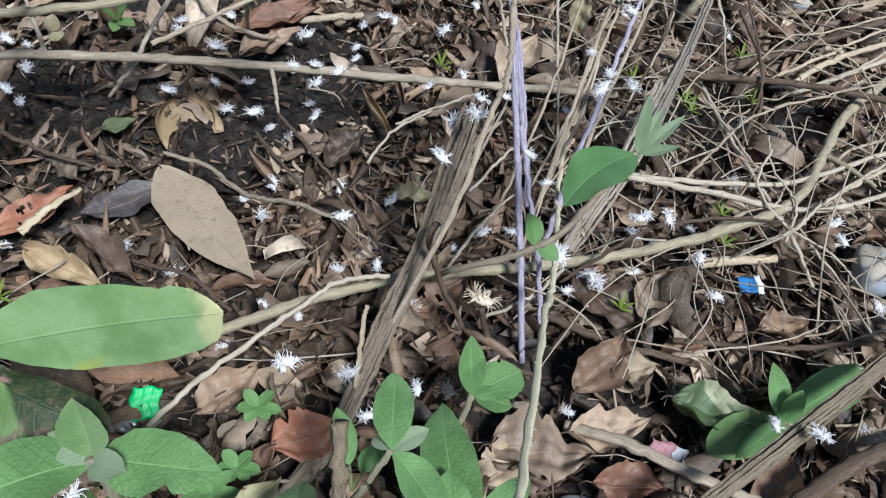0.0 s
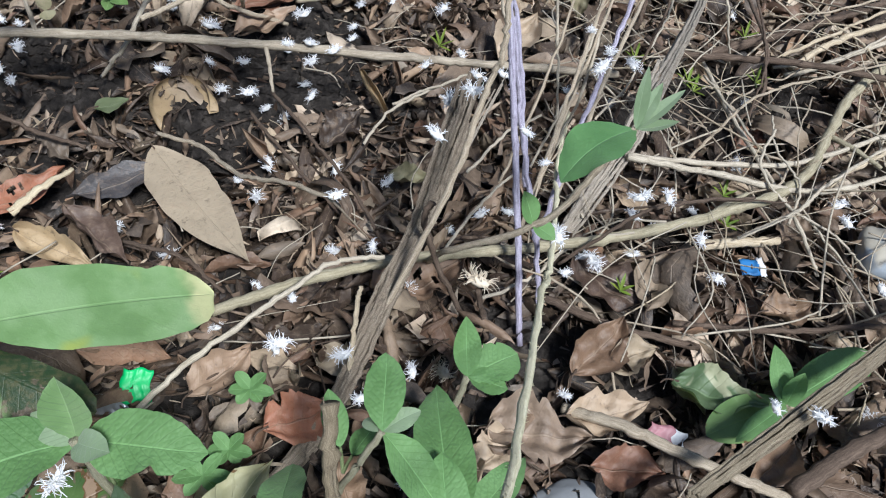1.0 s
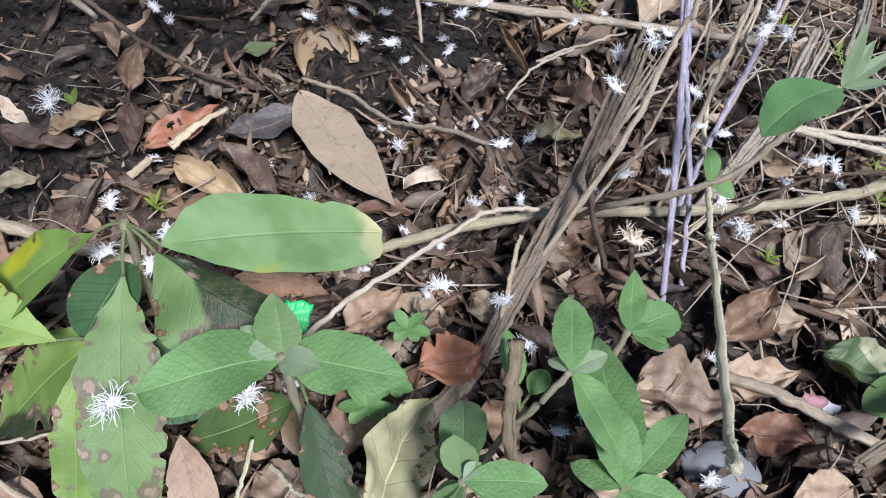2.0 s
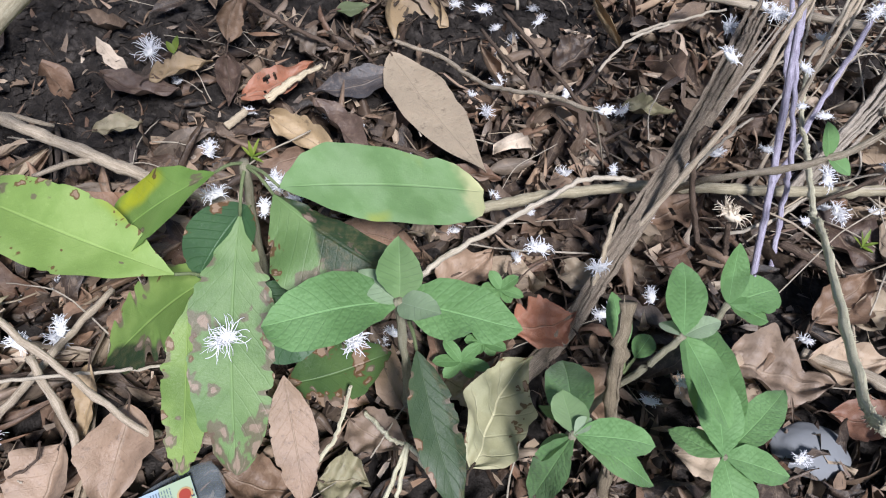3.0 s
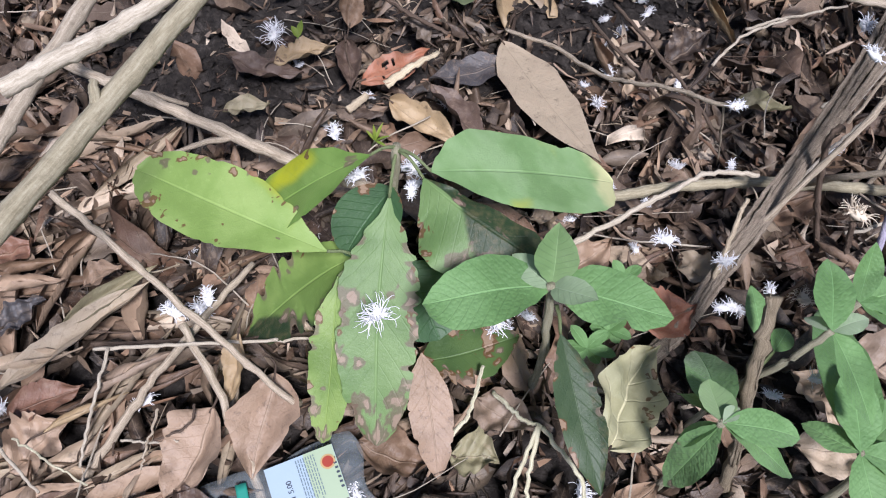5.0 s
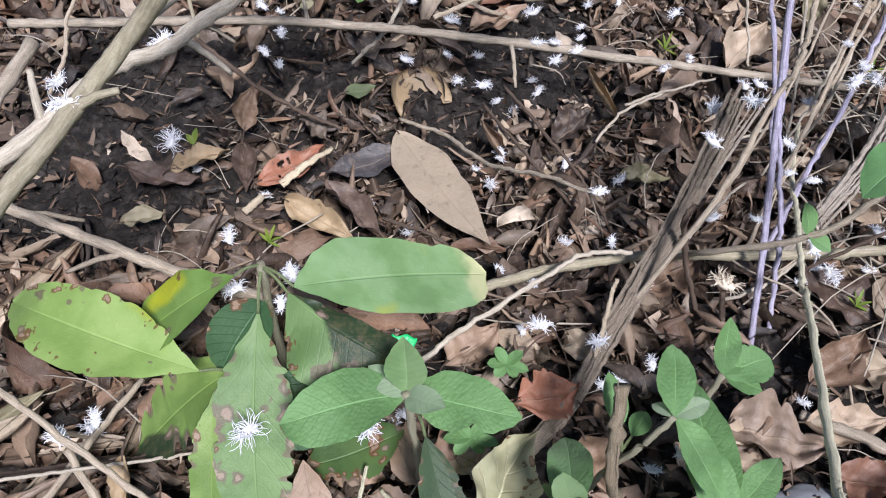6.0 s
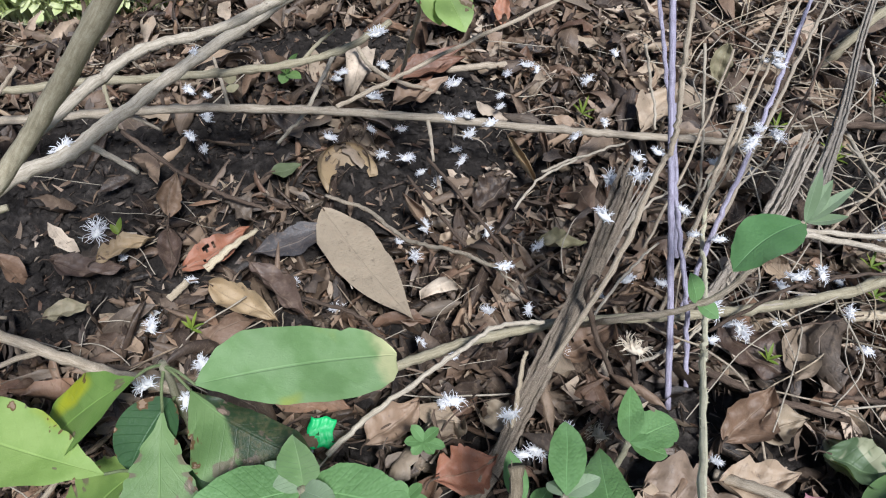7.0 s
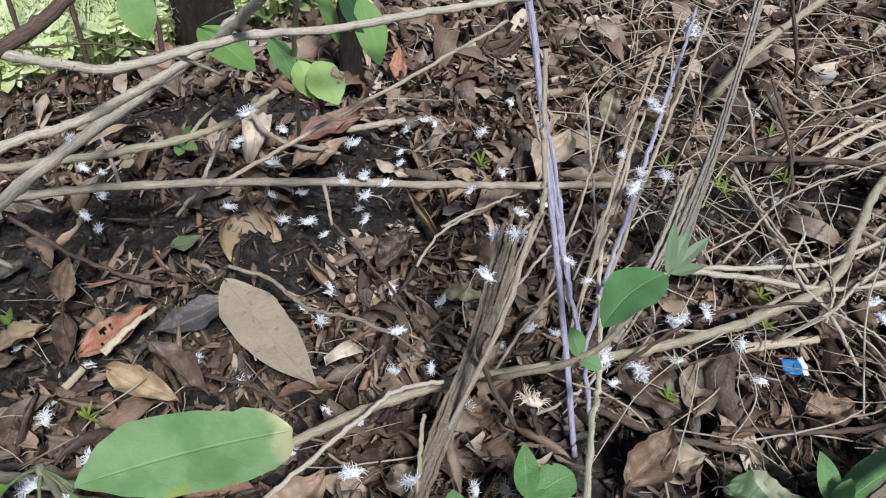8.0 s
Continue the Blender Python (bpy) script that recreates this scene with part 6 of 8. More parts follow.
plant_stem(sprout_c, stem_fuzzy, 0.0035, 0.003, (0.03, 0.335, -0.01), (0.037, 0.34, 0.05), (0.046, 0.354, 0.104))
plant_leaf(sprout_c, (0.046, 0.354, 0.104), (0.036, 0.385, 0.150), 0.025, fuzzy_mat, 0, curl=0.3, fold=0.3)
plant_leaf(sprout_c, (0.046, 0.354, 0.104), (0.089, 0.388, 0.100), 0.042, fuzzy_mat, 0, curl=-0.3, fold=0.1, eaten=0.3, round_=1.0)
worn_leaf(sprout_c, (0.046, 0.354, 0.104), (0.083, 0.353, 0.100), 0.026, fuzzy_mat, 0, near=OVATE, curl=-0.35, fold=0.16, wave=0.03)
sprout_d = plant_of("velvety_seedling", "low velvety seedling beside the broken stalk", (-0.07, 0.165, -0.005))
plant_stem(sprout_d, stem_fuzzy, 0.0035, 0.003, (-0.07, 0.165, -0.01), (-0.068, 0.166, 0.09), (-0.072, 0.156, 0.179))
worn_leaf(sprout_d, (-0.072, 0.156, 0.179), (-0.085, 0.250, 0.105), 0.036, fuzzy_mat, -15, near=OVATE, curl=-0.3, fold=0.2, wave=0.04, chew=1, bite=0.1)
worn_leaf(sprout_d, (-0.072, 0.156, 0.179), (-0.083, 0.190, 0.172), 0.026, fresh_mat, 0, label="pale upright young leaf", near=OVATE, curl=0.2, fold=0.3, wave=0.02)
worn_leaf(sprout_d, (-0.072, 0.156, 0.179), (-0.092, 0.200, 0.118), 0.022, fuzzy_mat, 0, near=LANCE, curl=-0.3, fold=0.2, wave=0.03)
worn_leaf(sprout_d, (-0.072, 0.156, 0.179), (-0.078, 0.137, 0.082), 0.030, fuzzy_mat, 20, label="drooping velvety leaf with a browned edge", near=OVATE, curl=-0.4, fold=0.2, wave=0.04, chew=2, bite=0.12, marks=((0.9, -0.6, 0.16),))
worn_leaf(sprout_d, (-0.072, 0.156, 0.179), (-0.013, 0.171, 0.162), 0.028, fuzzy_mat, 0, near=OVATE, curl=-0.4, fold=0.16, wave=0.03)
worn_leaf(sprout_d, (-0.072, 0.156, 0.179), (-0.002, 0.164, 0.123), 0.026, fuzzy_mat, 0, near=OVATE, curl=-0.25, fold=0.16, wave=0.03)
worn_leaf(sprout_d, (-0.072, 0.156, 0.179), (-0.088, 0.152, 0.124), 0.016, fuzzy_mat, 0, near=LANCE, curl=-0.35, fold=0.2, wave=0.03)
worn_leaf(sprout_d, (-0.072, 0.156, 0.179), (-0.062, 0.172, 0.178), 0.011, young_mat, 0, label="pale young leaf", near=LANCE, curl=-0.3, fold=0.3)
sprout_e = plant_of("velvety_seedling", "velvety seedling with long narrow leaves", (0.05, 0.185, -0.005))
plant_stem(sprout_e, stem_fuzzy, 0.0035, 0.003, (0.05, 0.185, -0.01), (0.065, 0.206, 0.080), (0.047, 0.203, 0.120))
worn_leaf(sprout_e, (0.047, 0.203, 0.120), (0.071, 0.150, 0.100), 0.036, fuzzy_mat, 0, near=OVATE, curl=-0.35, fold=0.16, wave=0.03)
worn_leaf(sprout_e, (0.047, 0.203, 0.120), (0.100, 0.210, 0.110), 0.028, fuzzy_mat, 0, near=OVATE, curl=-0.35, fold=0.16, wave=0.03)
worn_leaf(sprout_e, (0.047, 0.203, 0.120), (0.035, 0.269, 0.130), 0.036, fuzzy_mat, 0, near=OVATE, curl=-0.35, fold=0.16, wave=0.03)
worn_leaf(sprout_e, (0.047, 0.203, 0.120), (0.009, 0.221, 0.100), 0.024, fuzzy_mat, 0, near=OVATE, curl=-0.35, fold=0.16, wave=0.03)
worn_leaf(sprout_e, (0.047, 0.203, 0.120), (0.025, 0.348, 0.090), 0.050, fuzzy_mat, 0, near=OVATE, curl=-0.35, fold=0.16, wave=0.03)
worn_leaf(sprout_e, (0.047, 0.203, 0.120), (0.101, 0.294, 0.090), 0.030, fuzzy_mat, 0, near=OVATE, curl=-0.35, fold=0.16, wave=0.03)
sprout_f = plant_of("velvety_seedling", "green seedling beside the thick split stalk", (0.392, 0.438, -0.005))
plant_stem(sprout_f, stem_fuzzy, 0.003, 0.0026, (0.394, 0.441, -0.010), (0.361, 0.410, 0.050))
plant_leaf(sprout_f, (0.361, 0.410, 0.050), (0.339, 0.450, 0.090), 0.028, fuzzy_mat, 0, curl=0.3, fold=0.3)
plant_leaf(sprout_f, (0.361, 0.410, 0.050), (0.457, 0.481, 0.060), 0.044, fuzzy_mat, 0, curl=-0.3, fold=0.1, round_=1.0)
plant_leaf(sprout_f, (0.361, 0.410, 0.050), (0.278, 0.363, 0.050), 0.045, eaten_mat, 0, curl=-0.3, fold=0.1, round_=1.0)
plant_leaf(sprout_f, (0.361, 0.410, 0.050), (0.296, 0.350, 0.070), 0.020, fuzzy_mat, 0, curl=0.3, fold=0.2)
plant_leaf(sprout_f, (0.361, 0.410, 0.050), (0.364, 0.423, 0.090), 0.020, fuzzy_mat, 0, curl=0.3, fold=0.2)


# ---- hanging leaf shoot ----
shoot = plant_of("leafy_shoot", "arching woody shoot with one large green leaf", (0.002, 0.563, 0.000))
plant_stem(shoot, bark_tan, 0.0032, 0.0028, (-0.010, 0.560, -0.010), (0.007, 0.475, 0.120), (0.058, 0.446, 0.190), (0.093, 0.443, 0.230), (0.114, 0.450, 0.272), (0.136, 0.458, 0.320))
worn_leaf(shoot, (0.136, 0.458, 0.320), (0.084, 0.414, 0.297), 0.050, hang_mat, 15, label="large smooth green leaf hanging from the shoot", near=OVATE, curl=-0.5, fold=0.14, wave=0.03)
plant_leaf(shoot, (0.136, 0.458, 0.320), (0.166, 0.478, 0.347), 0.0115, young_mat, 0, label="felted pale young leaf", curl=0.3, fold=0.3)
plant_leaf(shoot, (0.136, 0.458, 0.320), (0.132, 0.470, 0.368), 0.0115, young_mat, 0, label="felted pale young leaf", curl=0.3, fold=0.35)
plant_leaf(shoot, (0.136, 0.458, 0.320), (0.166, 0.462, 0.330), 0.0115, young_mat, 0, label="felted pale young leaf", curl=0.3, fold=0.3)
plant_leaf(shoot, (0.136, 0.458, 0.320), (0.150, 0.484, 0.346), 0.0115, young_mat, 0, label="felted pale young leaf", curl=0.3, fold=0.3)
plant_leaf(shoot, (0.079, 0.443, 0.215), (0.066, 0.455, 0.240), 0.020, fuzzy_mat, 0, curl=-0.3, fold=0.2)
plant_leaf(shoot, (0.079, 0.443, 0.215), (0.099, 0.434, 0.210), 0.020, fuzzy_mat, 0, curl=-0.3, fold=0.2)


# ---- small sprouts ----
sprig = plant_of("small_sprout", "tiny green seedling with rounded leaves", (-0.157, 0.358, 0.000))
plant_stem(sprig, stem_green, 0.0014, 0.001, (-0.158, 0.361, -0.005), (-0.149, 0.340, 0.045))
plant_leaf(sprig, (-0.149, 0.340, 0.045), (-0.168, 0.335, 0.045), 0.0125, fuzzy_mat, 0, curl=-0.3, fold=0.2, round_=1.0, nv=8, nu=4)
plant_leaf(sprig, (-0.149, 0.340, 0.045), (-0.164, 0.350, 0.055), 0.0125, fuzzy_mat, 0, curl=-0.3, fold=0.2, round_=1.0, nv=8, nu=4)
plant_leaf(sprig, (-0.149, 0.340, 0.045), (-0.136, 0.353, 0.055), 0.0125, fuzzy_mat, 0, curl=-0.3, fold=0.2, round_=1.0, nv=8, nu=4)
plant_leaf(sprig, (-0.149, 0.340, 0.045), (-0.126, 0.339, 0.045), 0.0125, fuzzy_mat, 0, curl=-0.3, fold=0.2, round_=1.0, nv=8, nu=4)
plant_leaf(sprig, (-0.149, 0.340, 0.045), (-0.157, 0.325, 0.041), 0.0125, fuzzy_mat, 0, curl=-0.3, fold=0.2, round_=1.0, nv=8, nu=4)
plant_leaf(sprig, (-0.149, 0.340, 0.045), (-0.136, 0.331, 0.041), 0.0125, fuzzy_mat, 0, curl=-0.3, fold=0.2, round_=1.0, nv=8, nu=4)
sprig = plant_of("small_sprout", "tiny green seedling with rounded leaves", (-0.159, 0.293, 0.000))
plant_stem(sprig, stem_green, 0.0014, 0.001, (-0.161, 0.296, -0.005), (-0.149, 0.277, 0.050))
plant_leaf(sprig, (-0.149, 0.277, 0.050), (-0.167, 0.273, 0.050), 0.0125, fuzzy_mat, 0, curl=-0.3, fold=0.2, round_=1.0, nv=8, nu=4)
plant_leaf(sprig, (-0.149, 0.277, 0.050), (-0.164, 0.286, 0.060), 0.0125, fuzzy_mat, 0, curl=-0.3, fold=0.2, round_=1.0, nv=8, nu=4)
plant_leaf(sprig, (-0.149, 0.277, 0.050), (-0.138, 0.289, 0.060), 0.0125, fuzzy_mat, 0, curl=-0.3, fold=0.2, round_=1.0, nv=8, nu=4)
plant_leaf(sprig, (-0.149, 0.277, 0.050), (-0.128, 0.276, 0.050), 0.0125, fuzzy_mat, 0, curl=-0.3, fold=0.2, round_=1.0, nv=8, nu=4)
plant_leaf(sprig, (-0.149, 0.277, 0.050), (-0.157, 0.264, 0.046), 0.0125, fuzzy_mat, 0, curl=-0.3, fold=0.2, round_=1.0, nv=8, nu=4)
plant_leaf(sprig, (-0.149, 0.277, 0.050), (-0.137, 0.269, 0.046), 0.0125, fuzzy_mat, 0, curl=-0.3, fold=0.2, round_=1.0, nv=8, nu=4)
sprig = plant_of("small_sprout", "tiny green seedling with rounded leaves", (-0.168, 0.267, 0.000))
plant_stem(sprig, stem_green, 0.0014, 0.001, (-0.168, 0.269, -0.005), (-0.164, 0.251, 0.050))
plant_leaf(sprig, (-0.164, 0.251, 0.050), (-0.188, 0.243, 0.050), 0.0125, fuzzy_mat, 0, curl=-0.3, fold=0.2, round_=1.0, nv=8, nu=4)
plant_leaf(sprig, (-0.164, 0.251, 0.050), (-0.184, 0.262, 0.060), 0.0125, fuzzy_mat, 0, curl=-0.3, fold=0.2, round_=1.0, nv=8, nu=4)
plant_leaf(sprig, (-0.164, 0.251, 0.050), (-0.151, 0.269, 0.060), 0.0125, fuzzy_mat, 0, curl=-0.3, fold=0.2, round_=1.0, nv=8, nu=4)
plant_leaf(sprig, (-0.164, 0.251, 0.050), (-0.137, 0.253, 0.050), 0.0125, fuzzy_mat, 0, curl=-0.3, fold=0.2, round_=1.0, nv=8, nu=4)
plant_leaf(sprig, (-0.164, 0.251, 0.050), (-0.174, 0.233, 0.046), 0.0125, fuzzy_mat, 0, curl=-0.3, fold=0.2, round_=1.0, nv=8, nu=4)
plant_leaf(sprig, (-0.164, 0.251, 0.050), (-0.149, 0.242, 0.046), 0.0125, fuzzy_mat, 0, curl=-0.3, fold=0.2, round_=1.0, nv=8, nu=4)
sprig = plant_of("small_sprout", "thin yellow-green sprig among dead twigs", (0.354, 0.731, 0.000))
plant_stem(sprig, stem_green, 0.0014, 0.001, (0.356, 0.736, -0.005), (0.335, 0.698, 0.040))
plant_leaf(sprig, (0.335, 0.698, 0.040), (0.318, 0.701, 0.050), 0.004, sprig_mat, 0, curl=-0.3, fold=0.2, nv=8, nu=4)
plant_leaf(sprig, (0.335, 0.698, 0.040), (0.338, 0.716, 0.055), 0.004, sprig_mat, 0, curl=-0.3, fold=0.2, nv=8, nu=4)
plant_leaf(sprig, (0.335, 0.698, 0.040), (0.350, 0.701, 0.050), 0.004, sprig_mat, 0, curl=-0.3, fold=0.2, nv=8, nu=4)
plant_leaf(sprig, (0.335, 0.698, 0.040), (0.322, 0.701, 0.060), 0.004, sprig_mat, 0, curl=-0.3, fold=0.2, nv=8, nu=4)
plant_leaf(sprig, (0.335, 0.698, 0.040), (0.348, 0.693, 0.040), 0.004, sprig_mat, 0, curl=-0.3, fold=0.2, nv=8, nu=4)
sprig = plant_of("small_sprout", "thin yellow-green sprig among dead twigs", (0.351, 0.679, 0.000))
plant_stem(sprig, stem_green, 0.0014, 0.001, (0.354, 0.684, -0.005), (0.337, 0.658, 0.030))
plant_leaf(sprig, (0.337, 0.658, 0.030), (0.321, 0.661, 0.040), 0.004, sprig_mat, 0, curl=-0.3, fold=0.2, nv=8, nu=4)
plant_leaf(sprig, (0.337, 0.658, 0.030), (0.341, 0.675, 0.045), 0.004, sprig_mat, 0, curl=-0.3, fold=0.2, nv=8, nu=4)
plant_leaf(sprig, (0.337, 0.658, 0.030), (0.352, 0.662, 0.040), 0.004, sprig_mat, 0, curl=-0.3, fold=0.2, nv=8, nu=4)
plant_leaf(sprig, (0.337, 0.658, 0.030), (0.325, 0.662, 0.050), 0.004, sprig_mat, 0, curl=-0.3, fold=0.2, nv=8, nu=4)
plant_leaf(sprig, (0.337, 0.658, 0.030), (0.351, 0.653, 0.030), 0.004, sprig_mat, 0, curl=-0.3, fold=0.2, nv=8, nu=4)
sprig = plant_of("small_sprout", "thin yellow-green sprig among dead twigs", (0.333, 0.938, 0.000))
plant_stem(sprig, stem_green, 0.0014, 0.001, (0.335, 0.945, -0.005), (0.320, 0.909, 0.030))
plant_leaf(sprig, (0.320, 0.909, 0.030), (0.302, 0.913, 0.040), 0.004, sprig_mat, 0, curl=-0.3, fold=0.2, nv=8, nu=4)
plant_leaf(sprig, (0.320, 0.909, 0.030), (0.325, 0.933, 0.045), 0.004, sprig_mat, 0, curl=-0.3, fold=0.2, nv=8, nu=4)
plant_leaf(sprig, (0.320, 0.909, 0.030), (0.338, 0.914, 0.040), 0.004, sprig_mat, 0, curl=-0.3, fold=0.2, nv=8, nu=4)
plant_leaf(sprig, (0.320, 0.909, 0.030), (0.307, 0.914, 0.050), 0.004, sprig_mat, 0, curl=-0.3, fold=0.2, nv=8, nu=4)
plant_leaf(sprig, (0.320, 0.909, 0.030), (0.336, 0.903, 0.030), 0.004, sprig_mat, 0, curl=-0.3, fold=0.2, nv=8, nu=4)
sprig = plant_of("small_sprout", "thin yellow-green sprig among dead twigs", (0.326, 0.957, 0.000))
plant_stem(sprig, stem_green, 0.0014, 0.001, (0.328, 0.963, -0.005), (0.304, 0.900, 0.050))
plant_leaf(sprig, (0.304, 0.900, 0.050), (0.286, 0.903, 0.060), 0.004, sprig_mat, 0, curl=-0.3, fold=0.2, nv=8, nu=4)
plant_leaf(sprig, (0.304, 0.900, 0.050), (0.309, 0.923, 0.065), 0.004, sprig_mat, 0, curl=-0.3, fold=0.2, nv=8, nu=4)
plant_leaf(sprig, (0.304, 0.900, 0.050), (0.322, 0.904, 0.060), 0.004, sprig_mat, 0, curl=-0.3, fold=0.2, nv=8, nu=4)
plant_leaf(sprig, (0.304, 0.900, 0.050), (0.291, 0.904, 0.070), 0.004, sprig_mat, 0, curl=-0.3, fold=0.2, nv=8, nu=4)
plant_leaf(sprig, (0.304, 0.900, 0.050), (0.319, 0.893, 0.050), 0.004, sprig_mat, 0, curl=-0.3, fold=0.2, nv=8, nu=4)
sprig = plant_of("small_sprout", "thin yellow-green sprig among dead twigs", (0.215, 0.551, 0.000))
plant_stem(sprig, stem_green, 0.0014, 0.001, (0.217, 0.555, -0.005), (0.209, 0.542, 0.020))
plant_leaf(sprig, (0.209, 0.542, 0.020), (0.195, 0.544, 0.030), 0.004, sprig_mat, 0, curl=-0.3, fold=0.2, nv=8, nu=4)
plant_leaf(sprig, (0.209, 0.542, 0.020), (0.212, 0.557, 0.035), 0.004, sprig_mat, 0, curl=-0.3, fold=0.2, nv=8, nu=4)
plant_leaf(sprig, (0.209, 0.542, 0.020), (0.223, 0.545, 0.030), 0.004, sprig_mat, 0, curl=-0.3, fold=0.2, nv=8, nu=4)
plant_leaf(sprig, (0.209, 0.542, 0.020), (0.199, 0.546, 0.040), 0.004, sprig_mat, 0, curl=-0.3, fold=0.2, nv=8, nu=4)
plant_leaf(sprig, (0.209, 0.542, 0.020), (0.222, 0.538, 0.020), 0.004, sprig_mat, 0, curl=-0.3, fold=0.2, nv=8, nu=4)
sprig = plant_of("small_sprout", "thin yellow-green sprig among dead twigs", (0.429, 1.095, 0.000))
plant_stem(sprig, stem_green, 0.0014, 0.001, (0.432, 1.102, -0.005), (0.406, 1.045, 0.040))
plant_leaf(sprig, (0.406, 1.045, 0.040), (0.387, 1.049, 0.050), 0.004, sprig_mat, 0, curl=-0.3, fold=0.2, nv=8, nu=4)
plant_leaf(sprig, (0.406, 1.045, 0.040), (0.413, 1.073, 0.055), 0.004, sprig_mat, 0, curl=-0.3, fold=0.2, nv=8, nu=4)
plant_leaf(sprig, (0.406, 1.045, 0.040), (0.426, 1.051, 0.050), 0.004, sprig_mat, 0, curl=-0.3, fold=0.2, nv=8, nu=4)
plant_leaf(sprig, (0.406, 1.045, 0.040), (0.392, 1.051, 0.060), 0.004, sprig_mat, 0, curl=-0.3, fold=0.2, nv=8, nu=4)
plant_leaf(sprig, (0.406, 1.045, 0.040), (0.423, 1.038, 0.040), 0.004, sprig_mat, 0, curl=-0.3, fold=0.2, nv=8, nu=4)
sprig = plant_of("small_sprout", "thin yellow-green sprig among dead twigs", (0.431, 0.982, 0.000))
plant_stem(sprig, stem_green, 0.0014, 0.001, (0.434, 0.989, -0.005), (0.402, 0.924, 0.050))
plant_leaf(sprig, (0.402, 0.924, 0.050), (0.384, 0.927, 0.060), 0.004, sprig_mat, 0, curl=-0.3, fold=0.2, nv=8, nu=4)
plant_leaf(sprig, (0.402, 0.924, 0.050), (0.408, 0.947, 0.065), 0.004, sprig_mat, 0, curl=-0.3, fold=0.2, nv=8, nu=4)
plant_leaf(sprig, (0.402, 0.924, 0.050), (0.420, 0.928, 0.060), 0.004, sprig_mat, 0, curl=-0.3, fold=0.2, nv=8, nu=4)
plant_leaf(sprig, (0.402, 0.924, 0.050), (0.388, 0.928, 0.070), 0.004, sprig_mat, 0, curl=-0.3, fold=0.2, nv=8, nu=4)
plant_leaf(sprig, (0.402, 0.924, 0.050), (0.418, 0.917, 0.050), 0.004, sprig_mat, 0, curl=-0.3, fold=0.2, nv=8, nu=4)
sprig = plant_of("small_sprout", "thin yellow-green sprig among dead twigs", (0.249, 0.993, 0.000))
plant_stem(sprig, stem_green, 0.0014, 0.001, (0.250, 1.000, -0.005), (0.231, 0.933, 0.050))
plant_leaf(sprig, (0.231, 0.933, 0.050), (0.214, 0.937, 0.060), 0.004, sprig_mat, 0, curl=-0.3, fold=0.2, nv=8, nu=4)
plant_leaf(sprig, (0.231, 0.933, 0.050), (0.236, 0.957, 0.065), 0.004, sprig_mat, 0, curl=-0.3, fold=0.2, nv=8, nu=4)
plant_leaf(sprig, (0.231, 0.933, 0.050), (0.250, 0.938, 0.060), 0.004, sprig_mat, 0, curl=-0.3, fold=0.2, nv=8, nu=4)
plant_leaf(sprig, (0.231, 0.933, 0.050), (0.219, 0.938, 0.070), 0.004, sprig_mat, 0, curl=-0.3, fold=0.2, nv=8, nu=4)
plant_leaf(sprig, (0.231, 0.933, 0.050), (0.248, 0.927, 0.050), 0.004, sprig_mat, 0, curl=-0.3, fold=0.2, nv=8, nu=4)
sprig = plant_of("small_sprout", "thin yellow-green sprig among dead twigs", (-0.455, 0.436, 0.000))
plant_stem(sprig, stem_green, 0.0014, 0.001, (-0.457, 0.439, -0.005), (-0.448, 0.430, 0.020))
plant_leaf(sprig, (-0.448, 0.430, 0.020), (-0.460, 0.432, 0.030), 0.004, sprig_mat, 0, curl=-0.3, fold=0.2, nv=8, nu=4)
plant_leaf(sprig, (-0.448, 0.430, 0.020), (-0.445, 0.446, 0.035), 0.004, sprig_mat, 0, curl=-0.3, fold=0.2, nv=8, nu=4)
plant_leaf(sprig, (-0.448, 0.430, 0.020), (-0.431, 0.435, 0.030), 0.004, sprig_mat, 0, curl=-0.3, fold=0.2, nv=8, nu=4)
plant_leaf(sprig, (-0.448, 0.430, 0.020), (-0.452, 0.435, 0.040), 0.004, sprig_mat, 0, curl=-0.3, fold=0.2, nv=8, nu=4)
plant_leaf(sprig, (-0.448, 0.430, 0.020), (-0.433, 0.427, 0.020), 0.004, sprig_mat, 0, curl=-0.3, fold=0.2, nv=8, nu=4)
sprig = plant_of("small_sprout", "thin yellow-green sprig among dead twigs", (-0.044, 0.949, 0.000))
plant_stem(sprig, stem_green, 0.0014, 0.001, (-0.045, 0.955, -0.005), (-0.044, 0.936, 0.020))
plant_leaf(sprig, (-0.044, 0.936, 0.020), (-0.061, 0.944, 0.030), 0.004, sprig_mat, 0, curl=-0.3, fold=0.2, nv=8, nu=4)
plant_leaf(sprig, (-0.044, 0.936, 0.020), (-0.039, 0.963, 0.035), 0.004, sprig_mat, 0, curl=-0.3, fold=0.2, nv=8, nu=4)
plant_leaf(sprig, (-0.044, 0.936, 0.020), (-0.023, 0.941, 0.030), 0.004, sprig_mat, 0, curl=-0.3, fold=0.2, nv=8, nu=4)
plant_leaf(sprig, (-0.044, 0.936, 0.020), (-0.053, 0.946, 0.040), 0.004, sprig_mat, 0, curl=-0.3, fold=0.2, nv=8, nu=4)
plant_leaf(sprig, (-0.044, 0.936, 0.020), (-0.026, 0.928, 0.020), 0.004, sprig_mat, 0, curl=-0.3, fold=0.2, nv=8, nu=4)
sprig = plant_of("small_sprout", "small green sprout in the litter", (-0.529, 0.941, 0.000))
plant_stem(sprig, stem_green, 0.0014, 0.001, (-0.532, 0.948, -0.005), (-0.488, 0.871, 0.060))
